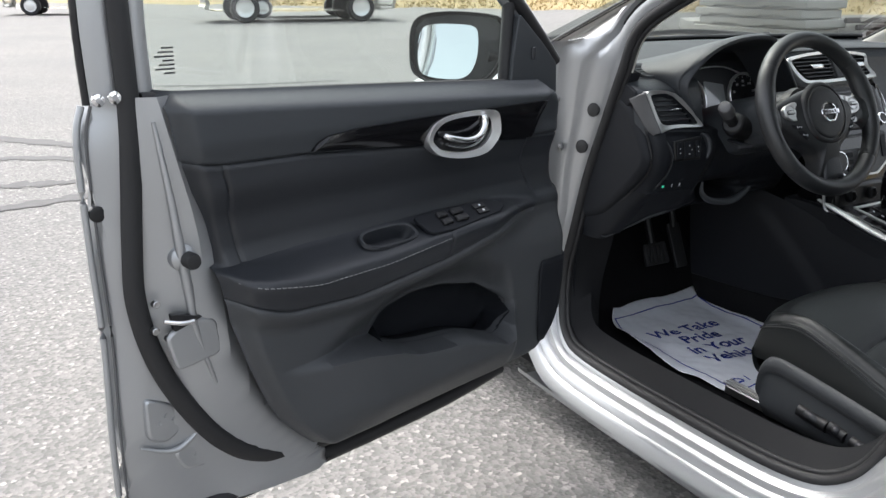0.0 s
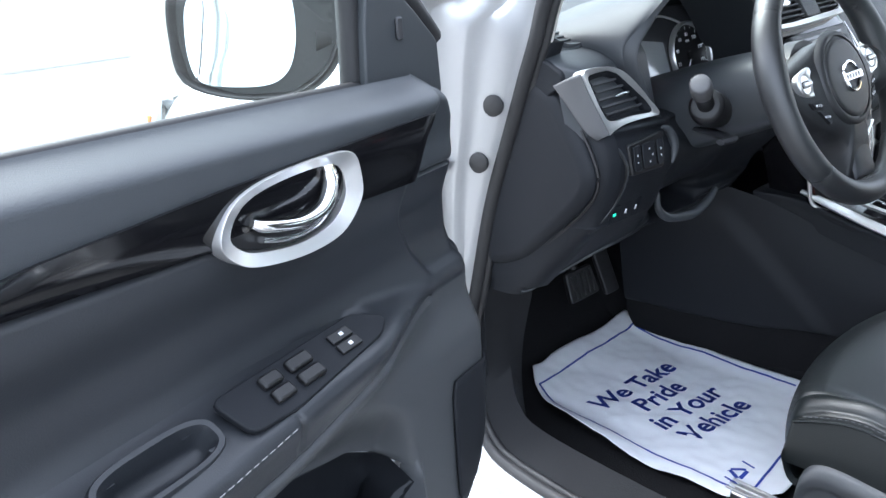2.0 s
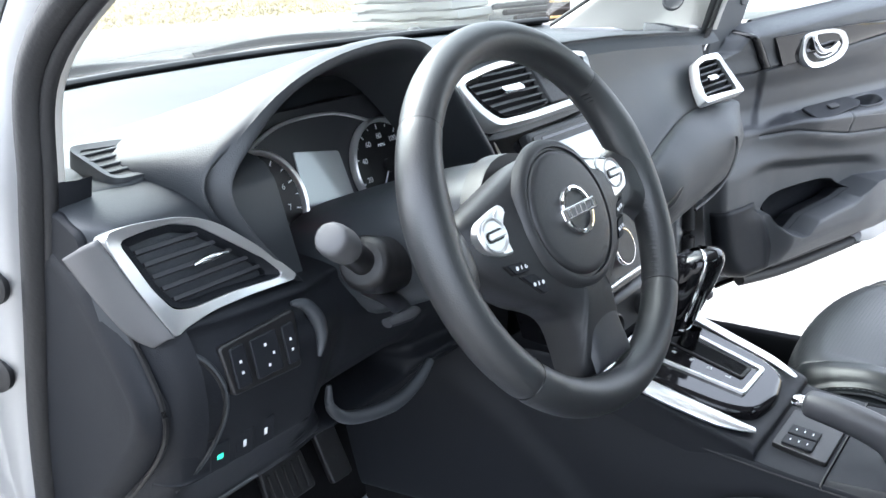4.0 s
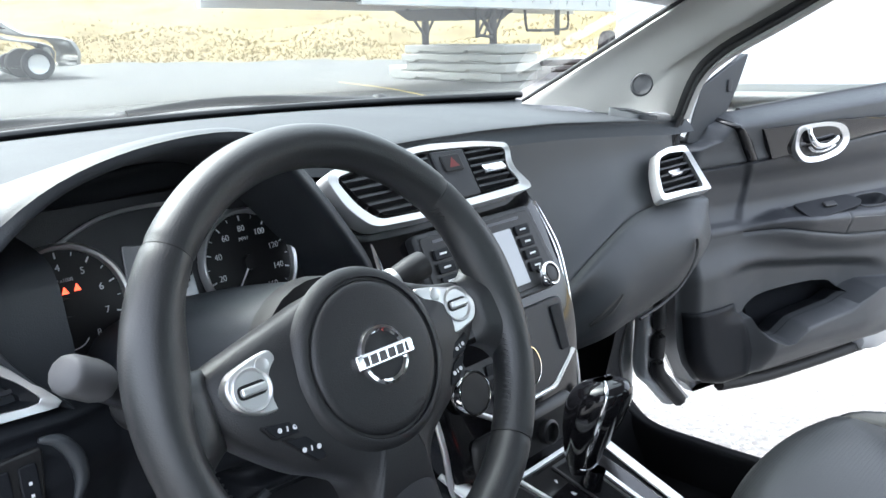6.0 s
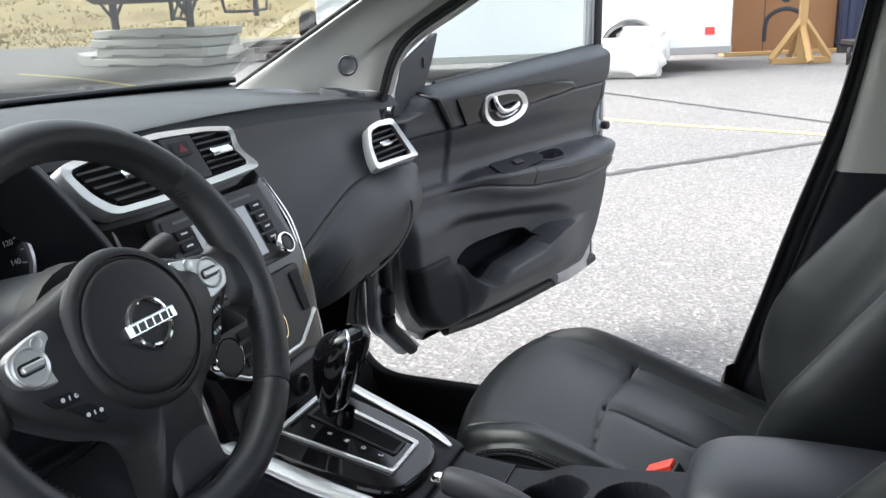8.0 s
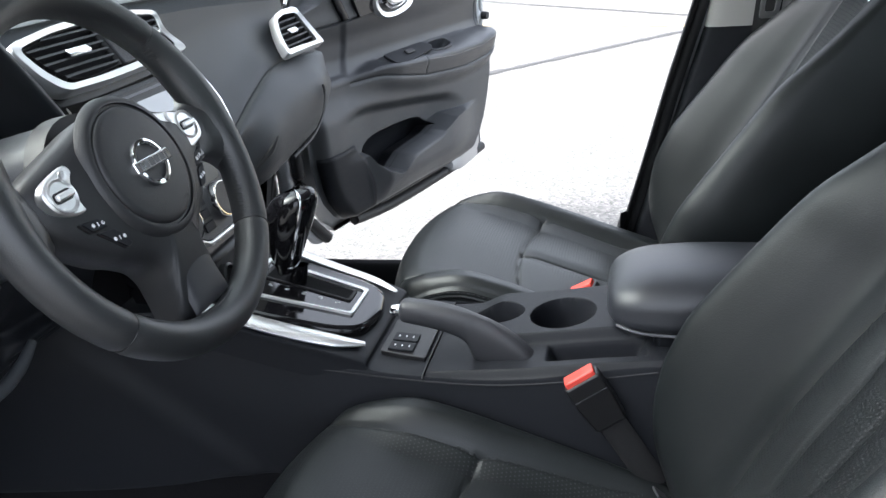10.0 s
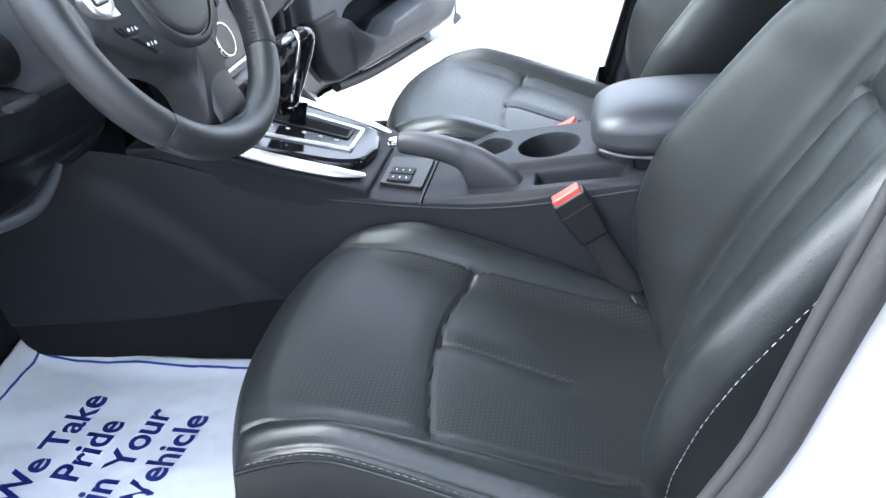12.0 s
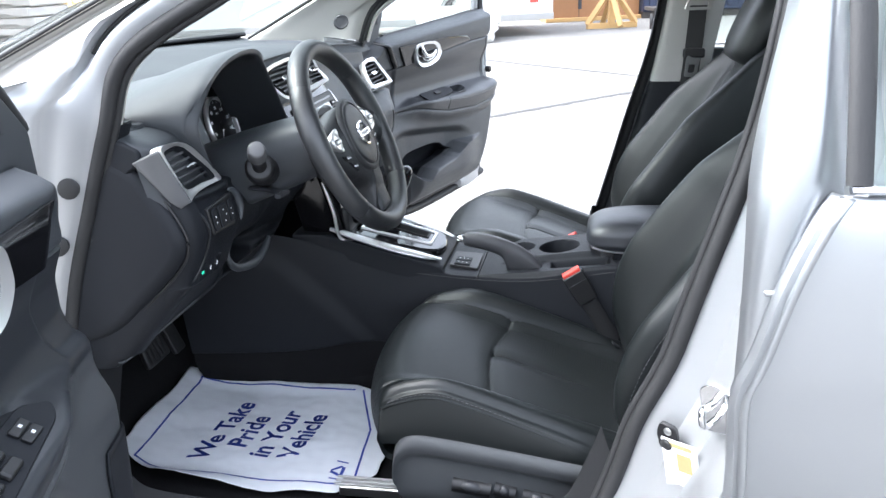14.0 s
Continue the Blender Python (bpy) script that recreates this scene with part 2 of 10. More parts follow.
def ground_material():
    """Weathered chip asphalt near the car; dry grass past the kerbless edge of the yard."""
    m = bpy.data.materials.new("yard_and_field")
    m.use_nodes = True
    n, l = m.node_tree.nodes, m.node_tree.links
    b = n["Principled BSDF"]
    b.inputs["Roughness"].default_value = 0.9
    co = n.new("ShaderNodeTexCoord")

    def noise_tex(scale, detail=3, rough=0.6):
        k = n.new("ShaderNodeTexNoise")
        k.inputs["Scale"].default_value, k.inputs["Detail"].default_value, k.inputs["Roughness"].default_value = scale, detail, rough
        l.new(co.outputs["Object"], k.inputs["Vector"])
        return k

    def ramp(socket, stops):
        k = n.new("ShaderNodeValToRGB")
        for e in list(k.color_ramp.elements)[1:]:
            k.color_ramp.elements.remove(e)
        k.color_ramp.elements[0].position, k.color_ramp.elements[0].color = stops[0][0], (*stops[0][1], 1)
        for p, c in stops[1:]:
            k.color_ramp.elements.new(p).color = (*c, 1)
        l.new(socket, k.inputs[0])
        return k.outputs[0]

    def mixed(fac, a, b_, kind="MIX"):
        k = n.new("ShaderNodeMixRGB")
        k.blend_type = kind
        for i, v in enumerate((fac, a, b_)):
            if isinstance(v, float):
                k.inputs[i].default_value = v
            elif isinstance(v, tuple):
                k.inputs[i].default_value = (*v, 1)
            else:
                l.new(v, k.inputs[i])
        return k.outputs[0]

    chips = n.new("ShaderNodeTexVoronoi")
    chips.inputs["Scale"].default_value = 85
    l.new(co.outputs["Object"], chips.inputs["Vector"])
    chip_tone = ramp(chips.outputs["Color"], [(0.0, (0.075, 0.072, 0.07)), (0.45, (0.16, 0.157, 0.15)), (0.8, (0.25, 0.24, 0.23)), (0.95, (0.46, 0.44, 0.41))])
    worn = ramp(noise_tex(0.45, 6).outputs["Fac"], [(0.3, (0.82, 0.82, 0.84)), (0.7, (1.1, 1.08, 1.05))])
    tar = mixed(1.0, chip_tone, worn, "MULTIPLY")
    far_tone = mixed(0.35, tar, (0.17, 0.168, 0.16))
    grass = ramp(noise_tex(0.25, 8, 0.7).outputs["Fac"], [(0.3, (0.20, 0.155, 0.07)), (0.5, (0.36, 0.28, 0.14)), (0.62, (0.30, 0.25, 0.12)), (0.75, (0.13, 0.15, 0.055))])
    blades = ramp(noise_tex(9.0, 6, 0.8).outputs["Fac"], [(0.3, (0.7, 0.7, 0.7)), (0.7, (1.25, 1.2, 1.1))])
    grass = mixed(1.0, grass, blades, "MULTIPLY")
    geo, sep = n.new("ShaderNodeNewGeometry"), n.new("ShaderNodeSeparateXYZ")
    l.new(geo.outputs["Position"], sep.inputs[0])
    # the yard's edge runs along a straight line in front and to the right
    edge = n.new("ShaderNodeVectorMath")
    edge.operation = "DOT_PRODUCT"
    edge.inputs[1].default_value = (EDGE_N[0], EDGE_N[1], 0)
    l.new(geo.outputs["Position"], edge.inputs[0])
    wob = n.new("ShaderNodeMath")
    wob.operation = "MULTIPLY_ADD"
    wob.inputs[1].default_value = 2.2
    l.new(noise_tex(0.5, 5).outputs["Fac"], wob.inputs[0])
    l.new(edge.outputs["Value"], wob.inputs[2])
    mask = n.new("ShaderNodeMapRange")
    mask.inputs["From Min"].default_value, mask.inputs["From Max"].default_value = EDGE_D + 0.9, EDGE_D + 1.5
    l.new(wob.outputs[0], mask.inputs["Value"])
    l.new(mixed(mask.outputs[0], far_tone, grass), b.inputs["Base Color"])
    bump = n.new("ShaderNodeBump")
    bump.inputs["Strength"].default_value, bump.inputs["Distance"].default_value = 0.6, 0.006
    l.new(chips.outputs["Distance"], bump.inputs["Height"])
    l.new(bump.outputs[0], b.inputs["Normal"])
    return m


EDGE_N, EDGE_D = (0.84, 0.54), 31.5
GROUND = ground_material()
TAR_SEAL = material("tar_crack_seal", (0.055, 0.053, 0.052), 0.7, grain=0.5, grain_size=40, spread=0.4, blotch=9)
TYRE_MARK = material("tyre_mark", (0.085, 0.083, 0.082), 0.85, grain=0.5, grain_size=60, spread=0.45, blotch=14)


# ---- builders ----
ORIGIN = {}


def thing(name, at, label, category, group="", kind=""):
    ob = new(name)
    ob.location = at
    ob.empty_display_size = 0.05
    ORIGIN[ob] = Vector(at)
    return tagged(ob, label, category, group, kind)


def mesh_ob(name, verts, faces, mat, parent=None, label="", smooth=38, flip=False, bevel=0.0, solid=0.0, sub=0):
    """One mesh object; verts in world metres."""
    base = ORIGIN.get(parent, Vector((0, 0, 0)))
    me = bpy.data.meshes.new(name)
    v = np.asarray(verts, float).reshape(-1, 3) - np.array(base)
    me.from_pydata(v.tolist(), [], [tuple(reversed(f)) for f in faces] if flip else faces)
    me.materials.append(mat)
    if smooth:
        me.polygons.foreach_set("use_smooth", [True] * len(me.polygons))
        me.set_sharp_from_angle(angle=radians(smooth))
    me.update()
    ob = new(name, me)
    if parent is not None:
        ob.parent = parent
        ORIGIN[ob] = base
    else:
        ORIGIN[ob] = Vector((0, 0, 0))
    if solid:
        md = ob.modifiers.new("thickness", "SOLIDIFY")
        md.thickness, md.offset = solid, -1
    if bevel:
        md = ob.modifiers.new("edges", "BEVEL")
        md.width, md.segments, md.limit_method, md.angle_limit = bevel, 2, "ANGLE", radians(40)
    if sub:
        md = ob.modifiers.new("smooth", "SUBSURF")
        md.levels = md.render_levels = sub
    if label:
        ob["label"] = label
    return ob


def part(name, bm, mat, parent, label="", smooth=38, bevel=0.0):
    """A bmesh as one mesh object under a thing or part."""
    bm.verts.ensure_lookup_table()
    bm.verts.index_update()
    verts = [v.co[:] for v in bm.verts]
    faces = [[v.index for v in f.verts] for f in bm.faces]
    bm.free()
    return mesh_ob(name, verts, faces, mat, parent, label, smooth, bevel=bevel)


def curve(points, n, closed=False):
    """Points resampled along a Catmull-Rom curve."""
    p = np.asarray(points, float)
    k = len(p)
    t = np.linspace(0, k if closed else k - 1, n, endpoint=not closed)
    i = np.minimum(t.astype(int), k - 1 if closed else max(k - 2, 0))
    f = (t - i)[:, None]

    def at(j):
        return p[j % k] if closed else p[np.clip(j, 0, k - 1)]

    a, b, c, d = at(i - 1), at(i), at(i + 1), at(i + 2)
    return 0.5 * (2 * b + (c - a) * f + (2 * a - 5 * b + 4 * c - d) * f**2 + (3 * b - a - 3 * c + d) * f**3)


def ease(x, xs, ys, soft=0.05):
    """Values between known places, with the corners rounded off."""
    g = np.linspace(xs[0], xs[-1], 241)
    v = np.interp(g, xs, ys)
    k = max(2, int(240 * soft))
    w = np.hanning(2 * k + 1)
    pad = np.r_[2 * v[0] - v[k:0:-1], v, 2 * v[-1] - v[-2 : -k - 2 : -1]]
    return np.interp(x, g, np.convolve(pad, w / w.sum(), "valid"))


def line(points, n, closed=False):
    """Points resampled evenly along straight pieces."""
    p = np.asarray(points, float)
    if closed:
        p = np.vstack([p, p[:1]])
    s = np.r_[0, np.cumsum(np.linalg.norm(np.diff(p, axis=0), axis=1))]
    t = np.linspace(0, s[-1], n, endpoint=not closed)
    return np.stack([np.interp(t, s, p[:, i]) for i in range(p.shape[1])], 1)


def grid_faces(nu, nv, cu=False, cv=False):
    out = []
    for i in range(nu if cu else nu - 1):
        for j in range(nv if cv else nv - 1):
            a, b = i, (i + 1) % nu
            c, d = j, (j + 1) % nv
            out.append((a * nv + c, b * nv + c, b * nv + d, a * nv + d))
    return out


def skin(name, rows, mat, parent, label="", nu=24, nv=24, cu=False, cv=False, smooth=50, solid=0.0, straight=False, flip=False, bevel=0.0, sub=0):
    """A smooth surface through rows of control points."""
    f = line if straight else curve
    rows = [curve(r, nv, cv) for r in rows]
    cols = np.stack([f([r[j] for r in rows], nu, cu) for j in range(nv)], 1)
    return mesh_ob(name, cols, grid_faces(nu, nv, cu, cv), mat, parent, label, smooth, flip, bevel, solid, sub)


def frame_of(o, x, v):
    x, v = Vector(x).normalized(), Vector(v)
    v = (v - x * v.dot(x)).normalized()
    return np.array(o, float), np.array(x), np.array(v), np.array(x.cross(v))


def rounded(poly, r, seg=4):
    """A polygon with its corners rounded off."""
    p = [np.array(q, float) for q in poly]
    out = []
    for i, q in enumerate(p):
        a, b = p[i - 1] - q, p[(i + 1) % len(p)] - q
        la, lb = np.linalg.norm(a), np.linalg.norm(b)
        k = min(r, la * 0.45, lb * 0.45)
        s, e = q + a / la * k, q + b / lb * k
        for t in np.linspace(0, 1, seg + 1):
            out.append((1 - t) ** 2 * s + 2 * t * (1 - t) * q + t**2 * e)
    return out


def slab(name, poly, fr, lo, hi, mat, parent, label="", bevel=0.0015, r=0.0, inset=0.0, smooth=38):
    """A plate with the outline poly in the frame, from height lo to hi; inset shrinks its top for a crowned edge."""
    o, x, v, n = fr
    p = rounded(poly, r) if r else [np.array(q, float) for q in poly]
    k = len(p)
    c = np.mean(p, axis=0)
    top = [q + (c - q) / max(np.linalg.norm(c - q), 1e-6) * inset for q in p] if inset else p
    verts = [o + a[0] * x + a[1] * v + lo * n for a in p] + [o + a[0] * x + a[1] * v + hi * n for a in top]
    faces = [tuple(range(k, 2 * k)), tuple(reversed(range(k)))] + [(i, (i + 1) % k, (i + 1) % k + k, i + k) for i in range(k)]
    area = sum(p[i - 1][0] * p[i][1] - p[i][0] * p[i - 1][1] for i in range(k))
    return mesh_ob(name, verts, faces, mat, parent, label, smooth, flip=area < 0, bevel=bevel)


def bezel(name, outer, inner, fr, lo, hi, mat, parent, label="", n=48, drop=0.0, bevel=0.001, closed_curve=False):
    """A ring-shaped plate between two outlines; drop sinks its inner edge."""
    o, x, v, nn = fr
    f = (lambda q: curve(q, n, True)) if closed_curve else (lambda q: line(q, n, True))
    a, b = f(outer), f(inner)
    i0 = np.argmin(np.linalg.norm(b - a[0], axis=1))
    b = np.roll(b, -i0, axis=0)
    rows = [(a, lo), (a, hi - 0.0005), (a * 0.98 + b * 0.02, hi), (b * 0.94 + a * 0.06, hi - drop), (b, lo)]
    verts = np.stack([o + q[:, :1] * x + q[:, 1:2] * v + h * nn for q, h in rows])
    return mesh_ob(name, verts, grid_faces(5, n, True, True), mat, parent, label, 40, flip=True, bevel=bevel)


def tube(name, path, radius, mat, parent, label="", n=48, sides=10, closed=False, flat=1.0, up=(0, 0, 1), straight=False, ends=True):
    """A rod along a path; radius may be a number or one value a path point; flat squeezes it along up."""
    p = line(path, n, closed) if straight else curve(path, n, closed)
    rad = np.interp(np.linspace(0, 1, n), np.linspace(0, 1, len(radius)), radius) if np.ndim(radius) else np.full(n, radius)
    t = np.gradient(p, axis=0)
    if closed:
        t = np.roll(p, -1, 0) - np.roll(p, 1, 0)
    t /= np.linalg.norm(t, axis=1)[:, None] + 1e-9
    up = np.array(up, float)
    s = np.cross(t, up)
    bad = np.linalg.norm(s, axis=1) < 1e-3
    s[bad] = np.cross(t[bad], (1, 0.3, 0))
    s /= np.linalg.norm(s, axis=1)[:, None]
    w = np.cross(s, t)
    ang = np.linspace(0, 2 * np.pi, sides, endpoint=False)
    ring = p[:, None] + rad[:, None, None] * (np.cos(ang)[None, :, None] * s[:, None] + flat * np.sin(ang)[None, :, None] * w[:, None])
    faces = grid_faces(n, sides, closed, True)
    if not closed and ends:
        faces += [tuple(range(sides)), tuple(reversed(range((n - 1) * sides, n * sides)))]
    return mesh_ob(name, ring, faces, mat, parent, label, 50, flip=True)


def box(name, centre, size, mat, parent, label="", bevel=0.003, turn=0.0, lean=0.0, smooth=38):
    m = pose(*centre, lean, 0, turn)
    h = Vector(size) / 2
    v = [m @ Vector((sx * h.x, sy * h.y, sz * h.z)) for sx in (-1, 1) for sy in (-1, 1) for sz in (-1, 1)]
    f = [(0, 1, 3, 2), (4, 6, 7, 5), (0, 4, 5, 1), (2, 3, 7, 6), (0, 2, 6, 4), (1, 5, 7, 3)]
    return mesh_ob(name, [q[:] for q in v], f, mat, parent, label, smooth, bevel=bevel)


def lathe(name, profile, fr, mat, parent, label="", n=40, smooth=40):
    """A turned shape about the frame's normal; profile: (radius, height)."""
    o, x, v, nn = fr
    a = np.linspace(0, 2 * np.pi, n, endpoint=False)
    rows = [o + r * (np.cos(a)[:, None] * x + np.sin(a)[:, None] * v) + h * nn for r, h in profile]
    faces = grid_faces(len(profile), n, False, True)
    faces.append(tuple((len(profile) - 1) * n + i for i in range(n)))
    return mesh_ob(name, np.stack(rows), faces, mat, parent, label, smooth, flip=True)


def stitches(name, path, parent, mat=THREAD, length=0.006, gap=0.004, radius=0.0009, lift=(0, 0, 0.0008)):
    """A row of short thread stitches along a path, as one mesh."""
    p = curve(path, 300) + np.array(lift)
    s = np.r_[0, np.cumsum(np.linalg.norm(np.diff(p, axis=0), axis=1))]
    verts, faces = [], []
    d = 0.0
    while d + length < s[-1]:
        a, b = (np.array([np.interp(k, s, p[:, i]) for i in range(3)]) for k in (d, d + length))
        t = (b - a) / np.linalg.norm(b - a)
        u = np.cross(t, (0.3, 0.2, 1.0))
        u /= np.linalg.norm(u)
        w = np.cross(t, u)
        k = len(verts)
        for q in (a, b):
            for c, e in ((1, 0), (0, 1), (-1, 0), (0, -1)):
                verts.append(q + radius * (c * u + e * w))
        faces += [(k + i, k + (i + 1) % 4, k + 4 + (i + 1) % 4, k + 4 + i) for i in range(4)] + [(k + 3, k + 2, k + 1, k), (k + 4, k + 5, k + 6, k + 7)]
        d += length + gap
    return mesh_ob(name, verts, faces, mat, parent, "", 60)


def lettering(name, text, fr, size, mat, parent, label="", at=(0, 0), lift=0.0006, turn=0.0, align="CENTER", bold=0.0):
    """Raised letters from the built-in font, laid on a frame."""
    o, x, v, n = fr
    cu = bpy.data.curves.new(name, "FONT")
    cu.body, cu.size, cu.extrude, cu.align_x, cu.align_y, cu.offset = text, size, 0.0003, align, "CENTER", bold
    tmp = bpy.data.objects.new(name, cu)
    me = bpy.data.meshes.new_from_object(tmp)
    bpy.data.objects.remove(tmp)
    c, s = math.cos(radians(turn)), math.sin(radians(turn))
    base = np.array(ORIGIN.get(parent, Vector((0, 0, 0))))
    for q in me.vertices:
        a, b = q.co.x * c - q.co.y * s + at[0], q.co.x * s + q.co.y * c + at[1]
        q.co = Vector(o + a * x + b * v + (lift + q.co.z) * n - base)
    me.materials.clear()
    me.materials.append(mat)
    ob = new(name, me)
    ob.parent = parent
    ORIGIN[ob] = Vector(base)
    if label:
        ob["label"] = label
    return ob


def smoothstep(a, b, x):
    t = np.clip((x - a) / (b - a), 0, 1)
    return t * t * (3 - 2 * t)


# ---- ground ----
def mound(x, y, p):
    """Height of the hummocky field, p metres past the yard's edge."""
    if p <= 0:
        return 0.0
    k = noise.noise((x * 0.16, y * 0.16, 3.0)) * 0.9 + noise.noise((x * 0.42, y * 0.42, 9.0)) * 0.30
    return min(p / 8.0, 1.0) * max(0.0, 1.0 + 1.3 * k) + min(max(p - 10, 0) * 0.13, 9.0) * (0.75 + 0.6 * noise.noise((x * 0.03, y * 0.03, 1.0)))


def build_ground():
    """One sheet to the horizon: flat yard, low dry-grass mounds past its edge."""
    radii = np.r_[0, np.geomspace(1.5, 900, 140)]
    na = 300
    a = np.linspace(0, 2 * np.pi, na, endpoint=False)
    x, y = radii[:, None] * np.cos(a), radii[:, None] * np.sin(a)
    past = x * EDGE_N[0] + y * EDGE_N[1] - EDGE_D
    z = np.zeros_like(x)
    for i in range(x.shape[0]):
        for j in range(na):
            z[i, j] = mound(x[i, j], y[i, j], past[i, j])
    z = np.minimum(z, 13 + 0 * z)
    ob = mesh_ob("ground", np.stack([x, y, z], -1), grid_faces(len(radii), na, False, True), GROUND, None, "", 80, flip=False)
    return tagged(ob, "weathered grey chip asphalt yard with a field of dry grass mounds behind it", "ground", kind="structure")


build_ground()


def strip(name, pts, width, mat, label, category, n=40, wob=0.0, z=0.004):
    """A thin painted or sealed line lying on the ground."""
    p = curve([(*q, z) for q in pts], n)
    t = np.gradient(p, axis=0)
    s = np.stack([-t[:, 1], t[:, 0], 0 * t[:, 0]], 1)
    s /= np.linalg.norm(s, axis=1)[:, None]
    w = np.array([width * (1 + wob * noise.noise((i * 0.9, width * 50, 2.0))) for i in range(n)])[:, None] / 2
    off = np.array([wob * 0.03 * noise.noise((i * 0.5, 7.0, width)) for i in range(n)])[:, None]
    rows = np.stack([p + s * (w + off), p - s * (w - off)], 1)
    ob = mesh_ob(name, rows, grid_faces(n, 2), mat, None, "", 0)
    return tagged(ob, label, category, kind="structure")


strip("parking_line", [(9.5, 4.3), (8.0, 2.6), (6.75, 1.1), (6.05, -0.78), (5.3, -2.8)], 0.085, YELLOW, "worn yellow painted line on the asphalt", "line", wob=0.25)
strip("parking_line", [(11.9, 14.2), (10.9, 11.6), (9.7, 9.3), (8.6, 7.0)], 0.10, YELLOW, "faded yellow painted line on the asphalt", "line", wob=0.25)
strip("crack_seal", [(10.4, 3.2), (8.7, 1.4), (7.6, 0.2), (6.68, -0.82), (5.6, -2.0)], 0.06, TAR_SEAL, "dark tar crack seal across the asphalt", "crack seal", 60, 0.8)
strip("crack_seal", [(3.5, 1.2), (4.34, 0.54), (5.0, -0.05), (5.78, -0.76), (7.0, -1.9)], 0.07, TAR_SEAL, "wide dark tar crack seal on the asphalt", "crack seal", 60, 0.8)
for pts, w in (([(-4.6, 6.2), (-2.9, 6.4), (-1.99, 6.0), (-1.45, 5.4), (-0.9, 4.7)], 0.16), ([(-4.0, 4.35), (-2.04, 4.16), (-1.5, 4.06), (-0.6, 4.05)], 0.13), ([(-4.2, 3.3), (-2.6, 3.45), (-1.9, 3.58), (-1.3, 3.7)], 0.13), ([(-2.8, 5.2), (-1.8, 5.0), (-1.2, 4.5), (-1.4, 3.9)], 0.12), ([(-0.6, 9.0), (0.6, 8.4), (1.9, 8.2)], 0.15)):
    strip("tyre_mark", pts, w, TYRE_MARK, "dark curved tyre scuff on the asphalt", "tyre mark", 50, 0.9)


# ---- the car's shell ----
CAR = thing("car", (0, 0, 0), "silver four-door sedan with both front doors open", "car")
LOOP = [(-0.635, 1.06), (-0.607, 0.893), (-0.546, 0.68), (-0.497, 0.50), (-0.452, 0.35), (-0.40, 0.262), (-0.29, 0.225), (0.0, 0.220), (0.30, 0.222), (0.40, 0.245), (0.452, 0.31), (0.468, 0.40), (0.445, 0.505), (0.402, 0.66), (0.352, 0.79), (0.302, 0.915), (0.25, 1.02), (0.107, 1.105), (-0.06, 1.19), (-0.24, 1.26), (-0.45, 1.305), (-0.60, 1.30), (-0.655, 1.22)]
LOOP_X = [0.70] * 4 + [0.71, 0.735, 0.755, 0.765, 0.76, 0.745, 0.72, 0.705] + [0.70] * 5 + [0.685, 0.655, 0.625, 0.60, 0.60, 0.65]
NL = 160


def opening(side):
    """The door opening's edge, its outward way in the side's plane, and its tangent."""
    p = curve([(side * x, y, z) for (y, z), x in zip(LOOP, LOOP_X)], NL, True)
    if side < 0:
        p[:, 1] -= 0.020 * smoothstep(-0.35, -0.45, p[:, 1]) * smoothstep(0.45, 0.60, p[:, 2])
    if side > 0:
        # the passenger side's hinge pillar stands a little further back at its foot
        p[:, 1] -= 0.048 * smoothstep(0.22, 0.40, p[:, 1]) * smoothstep(0.85, 0.62, p[:, 2])
        p[:, 1] += 0.036 * smoothstep(-0.35, -0.45, p[:, 1]) * smoothstep(0.25, 0.4, p[:, 2])
    t = np.roll(p, -1, 0) - np.roll(p, 1, 0)
    t[:, 0] = 0
    t /= np.linalg.norm(t, axis=1)[:, None]
    c = np.array([0, -0.07, 0.7])
    out = np.stack([0 * t[:, 0], -t[:, 2], t[:, 1]], 1)
    out *= np.sign(((p - c) * out).sum(1))[:, None]
    return p, out


# (outwards, sideways) steps of the painted body side: rear pillar, sill, windscreen pillar
REAR_STEPS = [(0.0, 0.0), (0.012, 0.004), (0.022, 0.014), (0.043, 0.023), (0.058, 0.029), (0.066, 0.044), (0.083, 0.058), (0.090, 0.062), (0.095, 0.092), (0.104, 0.112), (0.118, 0.130), (0.135, 0.132), (0.145, 0.125), (0.15, 0.11)]
SILL_STEPS = [(0.0, 0.0), (0.004, 0.010), (0.010, 0.015), (0.022, 0.018), (0.025, 0.026), (0.030, 0.033), (0.044, 0.036), (0.047, 0.044), (0.052, 0.050), (0.068, 0.054), (0.071, 0.061), (0.078, 0.066), (0.112, 0.070), (0.120, 0.050)]
SCREEN_STEPS = [(0.0, 0.0), (0.008, 0.006), (0.014, 0.010), (0.022, 0.013), (0.032, 0.016), (0.040, 0.014), (0.043, 0.005), (0.047, 0.004), (0.050, 0.012), (0.053, 0.022), (0.060, 0.024), (0.068, 0.020), (0.074, 0.006), (0.078, -0.02)]


